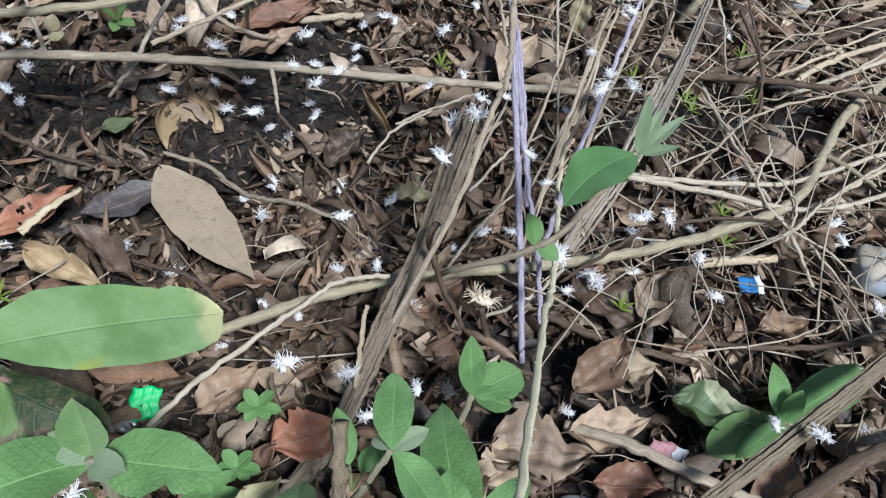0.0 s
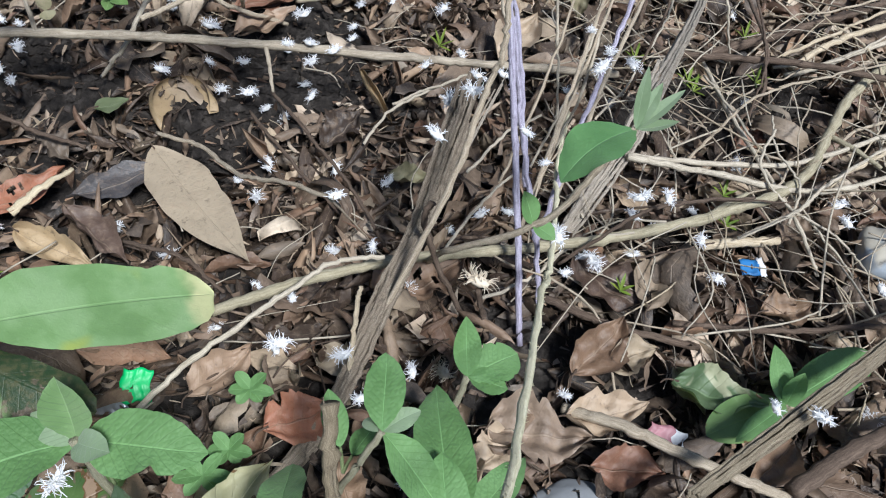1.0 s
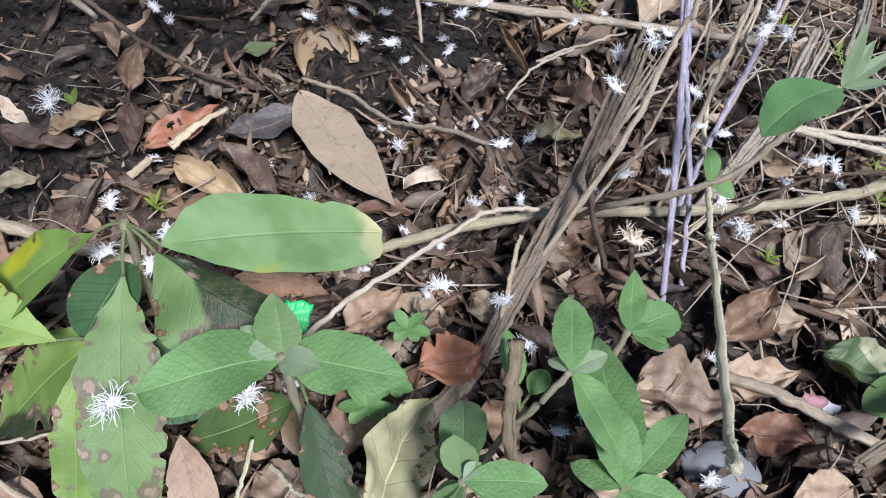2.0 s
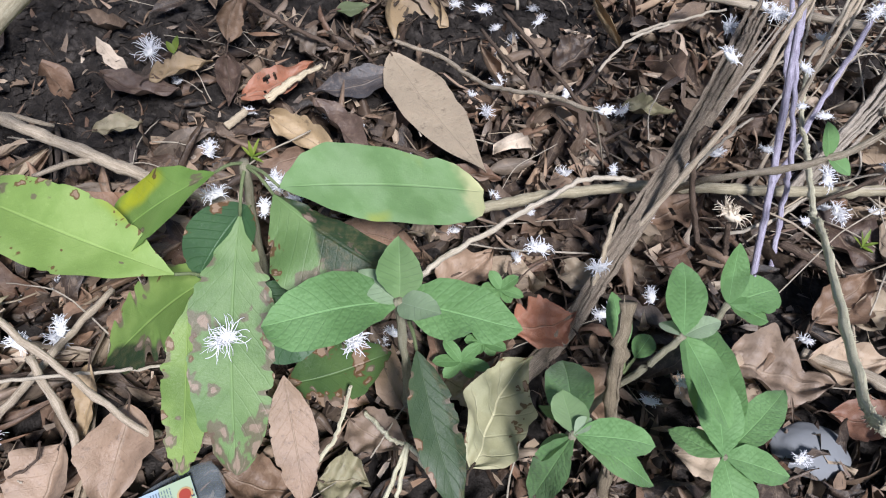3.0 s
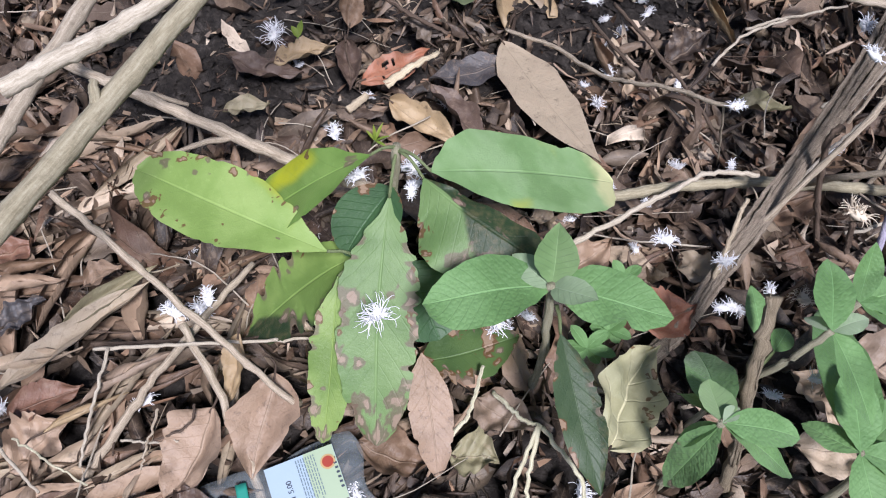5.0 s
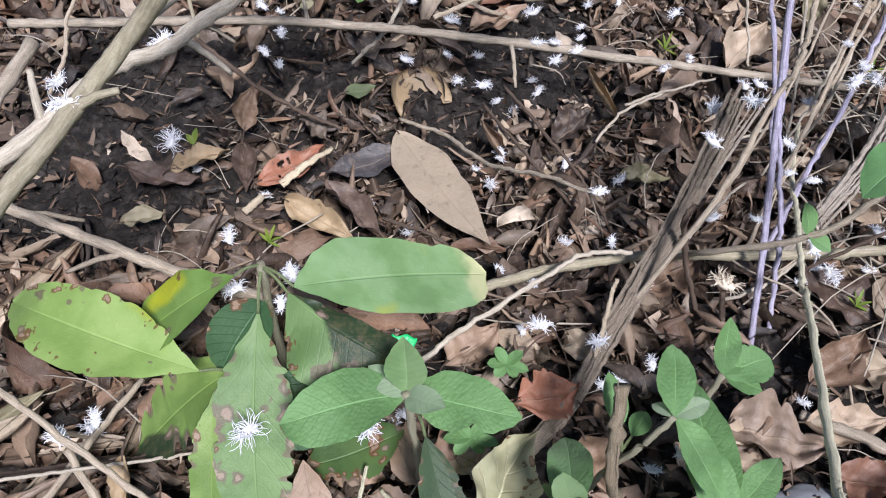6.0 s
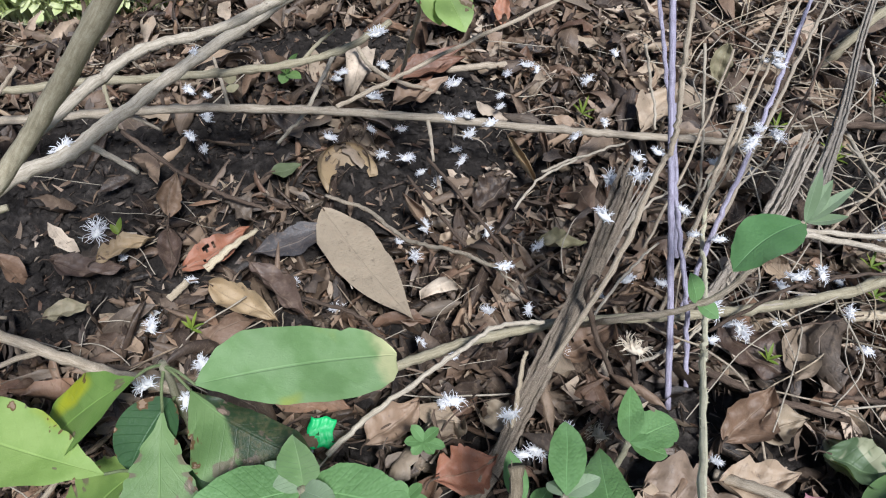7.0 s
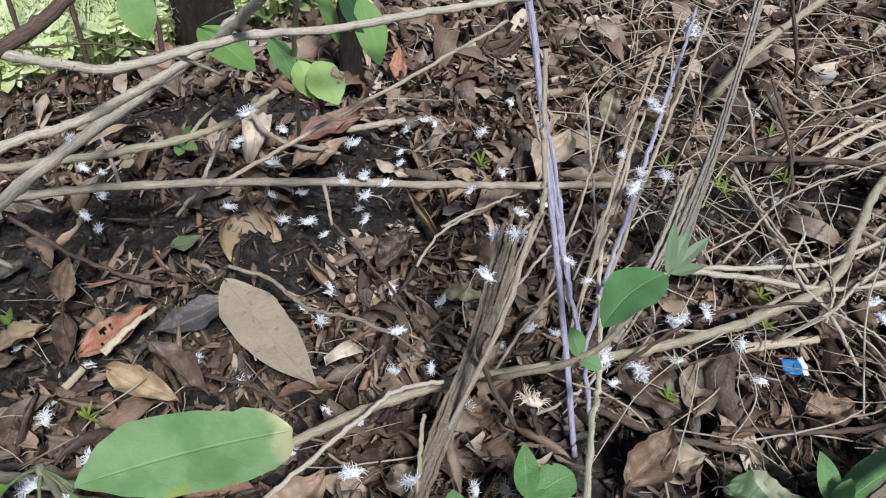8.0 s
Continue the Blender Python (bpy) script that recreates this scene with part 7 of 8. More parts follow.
plant_leaf(sprig, (-0.488, 0.871, 0.060), (-0.503, 0.863, 0.080), 0.020, big_green_mat, 0, curl=-0.3, fold=0.2, nv=8, nu=4)
plant_leaf(sprig, (-0.488, 0.871, 0.060), (-0.471, 0.884, 0.090), 0.020, big_green_mat, 0, curl=-0.3, fold=0.2, nv=8, nu=4)
plant_leaf(sprig, (-0.488, 0.871, 0.060), (-0.462, 0.865, 0.060), 0.020, big_green_mat, 0, curl=-0.3, fold=0.2, nv=8, nu=4)
plant_leaf(sprig, (-0.488, 0.871, 0.060), (-0.492, 0.858, 0.050), 0.020, big_green_mat, 0, curl=-0.3, fold=0.2, nv=8, nu=4)
sprig = plant_of("small_sprout", "withered greenish sprout in the litter", (-0.604, 0.891, 0.000))
plant_stem(sprig, stem_green, 0.0014, 0.001, (-0.608, 0.898, -0.005), (-0.566, 0.838, 0.050))
plant_leaf(sprig, (-0.566, 0.838, 0.050), (-0.566, 0.851, 0.070), 0.022, olive_mat, 0, curl=-0.3, fold=0.2, nv=8, nu=4)
plant_leaf(sprig, (-0.566, 0.838, 0.050), (-0.560, 0.833, 0.040), 0.022, olive_mat, 0, curl=-0.3, fold=0.2, nv=8, nu=4)
sprig = plant_of("small_sprout", "small yellow-green sprout on soil", (-0.612, 0.555, 0.000))
plant_stem(sprig, stem_green, 0.0014, 0.001, (-0.615, 0.559, -0.005), (-0.595, 0.538, 0.030))
plant_leaf(sprig, (-0.595, 0.538, 0.030), (-0.599, 0.558, 0.040), 0.008, sprig_mat, 0, curl=-0.3, fold=0.2, nv=8, nu=4)
plant_leaf(sprig, (-0.595, 0.538, 0.030), (-0.606, 0.544, 0.040), 0.008, sprig_mat, 0, curl=-0.3, fold=0.2, nv=8, nu=4)
sprig = plant_of("small_sprout", "small green seedling among long rolled leaves", (-0.505, -0.060, 0.000))
plant_stem(sprig, stem_green, 0.0014, 0.001, (-0.507, -0.060, -0.005), (-0.481, -0.064, 0.060))
plant_leaf(sprig, (-0.481, -0.064, 0.060), (-0.496, -0.043, 0.072), 0.020, fuzzy_mat, 0, curl=-0.3, fold=0.2, nv=8, nu=4)
plant_leaf(sprig, (-0.481, -0.064, 0.060), (-0.469, -0.051, 0.064), 0.020, fuzzy_mat, 0, curl=-0.3, fold=0.2, nv=8, nu=4)
plant_leaf(sprig, (-0.481, -0.064, 0.060), (-0.501, -0.067, 0.060), 0.020, fuzzy_mat, 0, curl=-0.3, fold=0.2, nv=8, nu=4)
plant_leaf(sprig, (-0.481, -0.064, 0.060), (-0.477, -0.044, 0.070), 0.020, fuzzy_mat, 0, curl=-0.3, fold=0.2, nv=8, nu=4)


# ---- dropped wrappers and stones ----
def crumpled(w, h, lift, seed, nx=14, ny=10, bulge=0.0):
    """A crinkled sheet w by h round the origin, with its creases."""
    rng = random.Random(seed)
    ph = [rng.uniform(0, 6.28) for _ in range(6)]
    verts, uvs, faces = [], [], []
    for j in range(ny + 1):
        for i in range(nx + 1):
            x, y = i / nx - 0.5, j / ny - 0.5
            z = lift * (abs(math.sin(9 * x + 5 * y + ph[0])) + abs(math.sin(13 * y - 4 * x + ph[1])) + 0.5 * math.sin(21 * x + ph[2]))
            z += bulge * math.cos(math.pi * x) * math.cos(math.pi * y)
            verts.append((x * w + lift * math.sin(8 * y + ph[3]), y * h + lift * math.sin(9 * x + ph[4]), z))
            uvs.append((i / nx, j / ny))
    m = nx + 1
    for j in range(ny):
        for i in range(nx):
            faces.append((j * m + i, j * m + i + 1, (j + 1) * m + i + 1, (j + 1) * m + i))
    return verts, faces, uvs


def thick(ob, depth):
    s = ob.modifiers.new("thickness", "SOLIDIFY")
    s.thickness = depth
    return ob


def flat_bar(parent, name, w, h, x, y, z, mat, label=""):
    """A printed bar that follows the label's gentle bulge."""
    v, f, u = crumpled(w, h, 0.0, 1, 4, 1)
    v = [(a + x, b + y, z + label_rise(a + x, b + y)) for a, b, c in v]
    return part(name, mesh_of(name, v, f, u, mat), parent, label)


def label_rise(x, y):
    return 0.003 * math.cos(20 * x) * math.cos(24 * y)


sachet = new("snack_sachet")
sachet.matrix_world = pose(-0.346, 0.052, 0.032, 4, -3, 43)
tagged(sachet, "clear plastic snack sachet with pale printed label among leaves", "wrapper")
thick(part("film", mesh_of("film", *crumpled(0.132, 0.072, 0.0035, 5, 26, 14, 0.006), film_mat), sachet, "clear crinkled plastic film", pose(-0.018, -0.006, -0.006)), 0.0008)
v, f, u = crumpled(0.058, 0.046, 0.0, 2, 14, 12)
paper = part("label", mesh_of("label", [(a, b, 0.006 + label_rise(a, b)) for a, b, c in v], f, u, paper_mat), sachet, "pale blue and green printed label")
v, f, u = crumpled(0.025, 0.046, 0.0, 2, 8, 12)
part("label_side", mesh_of("label_side", [(a + 0.0163, b, 0.0064 + label_rise(a + 0.0163, b)) for a, b, c in v], f, u, paper_green), paper)
_dash = random.Random(81)
for k in range(8):
    y = 0.020
    while y > -0.017 + 0.003 * (k % 3):
        w = _dash.uniform(0.0016, 0.0042)
        flat_bar(paper, "text_bar", 0.0008, w, -0.003 + 0.0021 * k, y - w / 2, 0.0069, ink_pale)
        y -= w + 0.0009
for k in range(5):
    flat_bar(paper, "text_bar", 0.0010, 0.0052 - 0.0008 * (k % 2), -0.018 + 0.0044 * k, -0.0185, 0.0069, ink_mat)
flat_bar(paper, "text_bar", 0.0042, 0.0008, -0.0132, -0.0075, 0.0069, ink_mat)
flat_bar(paper, "text_bar", 0.0042, 0.0008, -0.0132, -0.0092, 0.0069, ink_mat)
for k in range(7):
    flat_bar(paper, "text_bar", 0.0026, 0.0018, 0.0268, -0.013 + 0.0040 * k, 0.0069, ink_mat)
text = bpy.data.curves.new("price", "FONT")
text.body, text.size, text.extrude, text.align_x = "5.00", 0.0062, 0.0001, "CENTER"
text.materials.append(ink_mat)
price = new("price", text)
price.parent = paper
price.matrix_basis = pose(-0.0112, 0.0015, 0.0094, 0, 0, 90)
for r, z, mt in ((0.0062, 0.0068, print_orange), (0.0047, 0.0072, print_red)):
    cv = [(0.0215, 0.010, z + label_rise(0.0215, 0.010))] + [(0.0215 + r * math.cos(2 * math.pi * k / 20), 0.010 + r * math.sin(2 * math.pi * k / 20), z + label_rise(0.0215, 0.010)) for k in range(20)]
    part("round_mark", mesh_of("round_mark", cv, [(0, 1 + k, 1 + (k + 1) % 20) for k in range(20)], None, mt), paper)
thick(part("teal_band", mesh_of("teal_band", *crumpled(0.009, 0.060, 0.0004, 8, 4, 10), print_teal), sachet, "teal printed band", pose(-0.052, -0.010, 0.006, 0, 0, -4)), 0.0005)
for k in range(5):
    part("text_bar", mesh_of("text_bar", *crumpled(0.0048, 0.0030, 0.0, 8, 2, 2), ink_mat), sachet, "", pose(-0.0518, -0.034 + 0.0062 * k, 0.0076))
thick(part("blue_print", mesh_of("blue_print", *crumpled(0.020, 0.034, 0.0016, 9, 8, 10), print_dusky), sachet, "blue printed corner", pose(-0.069, -0.004, 0.005, 0, 0, 12)), 0.0005)
for k, (dx, dy, turn, long) in enumerate(((-0.003, 0.006, 35, 0.012), (0.002, -0.002, 20, 0.014), (-0.001, -0.009, -15, 0.010), (0.004, 0.009, 60, 0.007))):
    part("white_mark", mesh_of("white_mark", *crumpled(0.0022, long, 0.0004, 9 + k, 3, 6), print_white), sachet, "", pose(-0.069 + dx, -0.004 + dy, 0.0088, 0, 0, turn))
thick(part("red_edge", mesh_of("red_edge", *crumpled(0.004, 0.030, 0.0006, 10, 3, 6), print_red), sachet, "red printed edge", pose(-0.083, 0.010, 0.004, 0, 0, 10)), 0.0005)

yellow_scrap = thick(new("wrapper_scrap", mesh_of("wrapper_scrap", *crumpled(0.022, 0.014, 0.0012, 21, 8, 6), print_yellow)), 0.0005)
yellow_scrap.matrix_world = pose(-0.252, 0.041, 0.020, 20, 5, 30)
tagged(yellow_scrap, "yellow printed wrapper scrap in the litter", "wrapper")

foil = new("foil_wrapper")
foil.matrix_world = pose(-0.259, 0.337, 0.022, 38, 8, 14)
tagged(foil, "crumpled green and silver foil sweet wrapper", "wrapper")
thick(part("green_side", mesh_of("green_side", *crumpled(0.027, 0.032, 0.0016, 31, 10, 10), foil_green), foil, "shiny green foil"), 0.0005)
thick(part("silver_side", mesh_of("silver_side", *crumpled(0.030, 0.022, 0.002, 32, 10, 8), foil_silver), foil, "torn silver foil", pose(-0.024, -0.018, -0.006, 10, -12, 20)), 0.0005)

blue = new("sweet_wrapper")
blue.matrix_world = pose(0.366, 0.610, 0.016, 14, 4, 10)
tagged(blue, "small blue and white sweet wrapper on the litter", "wrapper")
thick(part("blue_panel", mesh_of("blue_panel", *crumpled(0.024, 0.020, 0.0007, 41, 8, 6), print_blue), blue, "glossy blue panel"), 0.0005)
thick(part("white_edge", mesh_of("white_edge", *crumpled(0.008, 0.024, 0.001, 42, 4, 6), print_white), blue, "crimped white edge", pose(0.0155, 0.001, 0.0, 0, 0, 8)), 0.0005)

pink = new("sweet_wrapper", mesh_of("sweet_wrapper", *crumpled(0.036, 0.018, 0.0018, 51, 12, 6), [print_pink, print_white], slots=[1 if (k % 12) > 7 else 0 for k in range(72)]))
thick(pink, 0.0005).matrix_world = pose(0.247, 0.367, 0.030, 25, 5, -8)
tagged(pink, "faded pink and white wrapper scrap", "wrapper")


def stone(label, mat, at, sx, sy, sz, seed):
    bm = bmesh.new()
    bmesh.ops.create_icosphere(bm, subdivisions=4, radius=1.0)
    for w in bm.verts:
        w.co *= 1 + 0.16 * noise.noise(w.co * 1.3 + Vector((seed, 0, 0))) + 0.03 * noise.noise(w.co * 5 + Vector((seed, 0, 0)))
        w.co = Vector((w.co.x * sx, w.co.y * sy, w.co.z * sz))
    me = bpy.data.meshes.new("stone")
    bm.to_mesh(me)
    bm.free()
    me.materials.append(mat)
    me.polygons.foreach_set("use_smooth", [True] * len(me.polygons))
    ob = new("stone", me)
    ob.matrix_world = at
    return tagged(ob, label, "stone")


stone("smooth pale rounded stone in the litter", stone_mat, pose(0.526, 0.660, 0.022, 0, 0, -12), 0.025, 0.038, 0.024, 3)
stone("smooth blue-grey stone under the leaves", stone_grey, pose(0.162, 0.292, 0.006, 0, 0, 10), 0.036, 0.026, 0.013, 8)
# The last one is a white scrap, built here with the stone shape.
stone("white scrap far back, built as a chip of stone", stone_mat, pose(0.551, 1.290, 0.010, 0, 0, 0), 0.030, 0.012, 0.010, 5)



# ---- background ----

def tree(label, x, y, r, height, leaves, seed):
    """A tapered trunk with limbs and a loose crown of many leaves."""
    rng = random.Random(seed)
    root = new("tree")
    root.location = (x, y, -0.02)
    root.matrix_world = Matrix.Translation((x, y, -0.02))
    trunk = [(0, 0, 0), (0.01, 0.02, height * 0.3), (-0.02, 0.05, height * 0.65), (0.02, 0.06, height)]
    part("trunk", mesh_of("trunk", *tube(trunk, r, r * 0.6, 14, 12, 0.05, r * 0.03, seed, taper=lambda s: 1 + 0.5 * math.exp(-s * 16)), bark_dark), root)
    ends = []
    for k in range(7):
        a = k * 0.9 + rng.uniform(-0.3, 0.3)
        z = height * rng.uniform(0.75, 0.98)
        tip = Vector((math.cos(a) * 0.55, math.sin(a) * 0.55 + 0.2, height + rng.uniform(0.1, 0.6)))
        part("limb", mesh_of("limb", *tube([(0, 0.05, z), Vector((0, 0.05, z)).lerp(tip, 0.5) + Vector((0, 0, 0.08)), tip], r * 0.4, r * 0.12, 7, 6, 0.1, 0.002, seed + k), bark_dark), root)
        ends.append(tip)
    bits = []
    for k in range(leaves):
        c = ends[k % 7] + Vector((rng.gauss(0, 0.16), rng.gauss(0, 0.16), rng.gauss(0, 0.12)))
        v, f, u = blade(rng.uniform(0.07, 0.12), rng.uniform(0.03, 0.045), curl=-0.4, seed=seed + k, nv=5, nu=2)
        m = pose(*c, rng.gauss(-20, 25), rng.gauss(0, 25), rng.uniform(0, 360))
        bits.append(([m @ p for p in v], f, u))
    part("crown", mesh_of("crown", *join(*bits), deep_green_mat), root, "loose crown of dark green leaves")
    return tagged(root, label, "tree")


tree("dark-barked young tree at the grass edge", -0.59, 1.26, 0.045, 2.3, 200, 61)
stick("dark_stem", "dark upright stem behind the shrub", bark_dark, 0.020, 0.016, (-0.287, 1.124, -0.02), (-0.277, 1.134, 0.3), (-0.287, 1.154, 0.8), category="stem")
# Fence posts and wire before the grass, built as bare stems and a twig.
for k, (x, y, h) in enumerate(((-0.86, 1.10, 0.5), (-0.75, 1.10, 0.55), (-0.63, 1.14, 0.4))):
    stick("bare_shoot", "thin dark fence post before the grass, built as a shoot", bark_brown, 0.0045, 0.003, (x, y, -0.02), (x + 0.01, y + 0.01, h * 0.5), (x - 0.01, y + 0.02, h), category="stem")
stick("twig", "fence wire between the posts, built as a thin twig", bark_brown, 0.002, 0.0018, (-0.812, 0.996, 0.120), (-0.748, 1.009, 0.120), (-0.678, 1.029, 0.120), (-0.565, 1.050, 0.100))

shrub = plant_of("leafy_shrub", "shrub twig with sunlit green leaves", (-0.340, 0.965, 0.000))
plant_stem(shrub, bark_tan, 0.0028, 0.0022, (-0.342, 0.970, -0.010), (-0.292, 0.837, 0.150), (-0.243, 0.709, 0.300), (-0.218, 0.648, 0.400), (-0.181, 0.567, 0.500))
plant_leaf(shrub, (-0.253, 0.671, 0.380), (-0.222, 0.652, 0.340), 0.026, fuzzy_mat, 0, stem_at=(-0.218, 0.648, 0.400), curl=-0.3, fold=0.1)
# The yellow-green material puts the sun on the next two leaves into colour.
plant_leaf(shrub, (-0.223, 0.664, 0.360), (-0.205, 0.643, 0.330), 0.030, yellow_green_mat, 0, stem_at=(-0.233, 0.681, 0.340), label="green leaf coloured yellow to look sunlit", curl=-0.2, fold=0.1)
plant_leaf(shrub, (-0.207, 0.664, 0.360), (-0.178, 0.637, 0.330), 0.040, yellow_green_mat, 10, stem_at=(-0.233, 0.681, 0.340), label="green leaf coloured yellow to look sunlit", curl=-0.2, fold=0.1, eaten=0.2)
plant_leaf(shrub, (-0.343, 0.712, 0.360), (-0.277, 0.682, 0.330), 0.046, big_green_mat, 0, stem_at=(-0.218, 0.648, 0.400), curl=-0.3, fold=0.1)
plant_leaf(shrub, (-0.198, 0.666, 0.430), (-0.180, 0.667, 0.380), 0.040, big_green_mat, 0, stem_at=(-0.200, 0.614, 0.460), curl=-0.3, fold=0.1)
plant_leaf(shrub, (-0.158, 0.672, 0.430), (-0.137, 0.652, 0.370), 0.034, big_green_mat, 0, stem_at=(-0.200, 0.614, 0.460), curl=-0.3, fold=0.1)
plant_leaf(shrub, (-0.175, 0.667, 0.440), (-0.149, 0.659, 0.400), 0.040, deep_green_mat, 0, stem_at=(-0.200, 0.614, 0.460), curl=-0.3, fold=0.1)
plant_leaf(shrub, (-0.393, 0.684, 0.420), (-0.376, 0.663, 0.370), 0.036, big_green_mat, 0, stem_at=(-0.200, 0.614, 0.460), curl=-0.3, fold=0.1)



SOIL = [(-0.42, 1.03, 0.13, 0.07), (-0.60, 0.98, 0.10, 0.07), (-0.50, 0.755, 0.06, 0.05), (-0.24, 0.90, 0.10, 0.14), (-0.31, 0.75, 0.07, 0.08), (-0.58, 0.78, 0.07, 0.10), (-0.70, 0.63, 0.11, 0.12), (-0.72, 0.46, 0.10, 0.11), (-0.67, 0.76, 0.11, 0.06), (-0.22, 0.94, 0.06, 0.07), (-0.68, 0.46, 0.12, 0.10), (0.37, 0.94, 0.10, 0.10), (0.48, 0.94, 0.08, 0.09), (0.25, 0.86, 0.05, 0.06), (-0.79, 0.64, 0.10, 0.14)]


# ---- background: grass, tree, shrubs ----
def in_soil(x, y):
    for cx, cy, rx, ry in SOIL:
        if ((x - cx) / rx) ** 2 + ((y - cy) / ry) ** 2 < 1:
            return True
    return False


def grass_edge(x):
    return max(0.86, 1.035 + 0.60 * (x + 0.9) + 0.02 * math.sin(9 * x))


def build_grass(count):
    rng = random.Random(71)
    bits = []
    while len(bits) < count:
        d = rng.random() ** 2.0
        x = rng.uniform(-1.25 - 3.5 * d, -0.30 + 0.5 * d)
        y = grass_edge(x) + 0.03 + 4.5 * d
        h = rng.uniform(0.04, 0.13)
        a = rng.uniform(0, 6.28)
        lean = Vector((math.cos(a), math.sin(a), 0)) * h * rng.uniform(0.2, 0.9)
        w = Vector((-math.sin(a), math.cos(a), 0)) * rng.uniform(0.0015, 0.0035)
        p = Vector((x, y, -0.015))
        m, t = p + lean * 0.35 + Vector((0, 0, h * 0.6)), p + lean + Vector((0, 0, h))
        bits.append(([p - w, p + w, m + w * 0.8, m - w * 0.8, t], [(0, 1, 2, 3), (3, 2, 4)], [(0.3, 0), (0.7, 0), (0.7, 0.5), (0.3, 0.5), (0.5, 1)]))
    ob = new("grass", mesh_of("grass", *join_fast(bits), sun_tint_grass_mat))
    tagged(ob, "yellow-green grass beyond the litter, coloured pale to look sunlit", "grass", kind="stuff")


def join_fast(bits):
    verts, faces, uvs = [], [], []
    for v, f, u in bits:
        k = len(verts)
        verts.extend(v)
        for g in f:
            faces.append(tuple(i + k for i in g))
        uvs.extend(u)
    return verts, faces, uvs


build_grass(26000)


def build_weeds(count):
    """Low broad weed leaves added between the grass, flat and bright to lighten it."""
    rng = random.Random(72)
    bits = []
    for k in range(count):
        d = rng.random() ** 1.6
        x = rng.uniform(-1.25 - 3.0 * d, -0.30 + 0.5 * d)
        y = grass_edge(x) + 0.02 + 3.0 * d
        length = rng.uniform(0.015, 0.05)
        v, f, u = blade(length, length * rng.uniform(0.4, 0.7), curl=-0.5, seed=5000 + k, nv=4, nu=2, round_=1.0)
        m = pose(x, y, rng.uniform(0.01, 0.08), rng.gauss(0, 15), rng.gauss(0, 15), rng.uniform(0, 360))
        bits.append(([m @ p for p in v], f, u))
    ob = new("weeds", mesh_of("weeds", *join_fast(bits), sun_tint_grass_mat))
    tagged(ob, "flat weed leaves added to brighten the grass, coloured to look sunlit", "weeds", kind="stuff")


build_weeds(11000)


# ---- leaf litter ----
def under_leaf(x, y, margin):
    p = Vector((x, y))
    for a, b, r in KEEP:
        d = (b - a).to_2d()
        s = max(0.0, min(1.0, (p - a.to_2d()).dot(d) / max(d.length_squared, 1e-6)))
        if (p - a.to_2d() - d * s).length < r + margin:
            return True
    return False


def litter_spot(rng, far, margin=0.004):
    while True:
        x, y = rng.uniform(-1.15, 1.05), rng.uniform(-0.12, 1.25 if not far else 2.2)
        if in_soil(x, y) and rng.random() < 0.90:
            continue
        if under_leaf(x, y, margin) and rng.random() < 0.93:
            continue
        if x < -0.35 and y > grass_edge(x) and rng.random() < 0.9:
            continue
        return x, y


def litter_shape(rng, length):
    kind = rng.random()
    shape = dict(curl=rng.uniform(-0.5, 1.5), fold=rng.uniform(0.0, 0.45), wave=rng.uniform(0.04, 0.20), crumple=rng.uniform(0.04, 0.13), ragged=rng.uniform(0.1, 0.4), sway=rng.uniform(0.0, 0.2))
    if kind < 0.55:
        shape.update(cup=rng.uniform(0.9, 3.0))
    elif kind < 0.7:
        shape.update(eaten=rng.uniform(0.3, 0.8))
    elif kind < 0.9:
        shape.update(curl=rng.uniform(1.4, 3.4), twist=rng.uniform(-1.8, 1.8))
    return shape


def litter_pose(rng, x, y, lift):
    return pose(x, y, ground_height(x, y) + lift, rng.gauss(0, 26), rng.gauss(0, 34) + (180 if rng.random() < 0.35 else 0), rng.uniform(0, 360))


KEEP.append((Vector((0.10, 0.40, 0)), Vector((0.105, 0.48, 0)), 0.045))


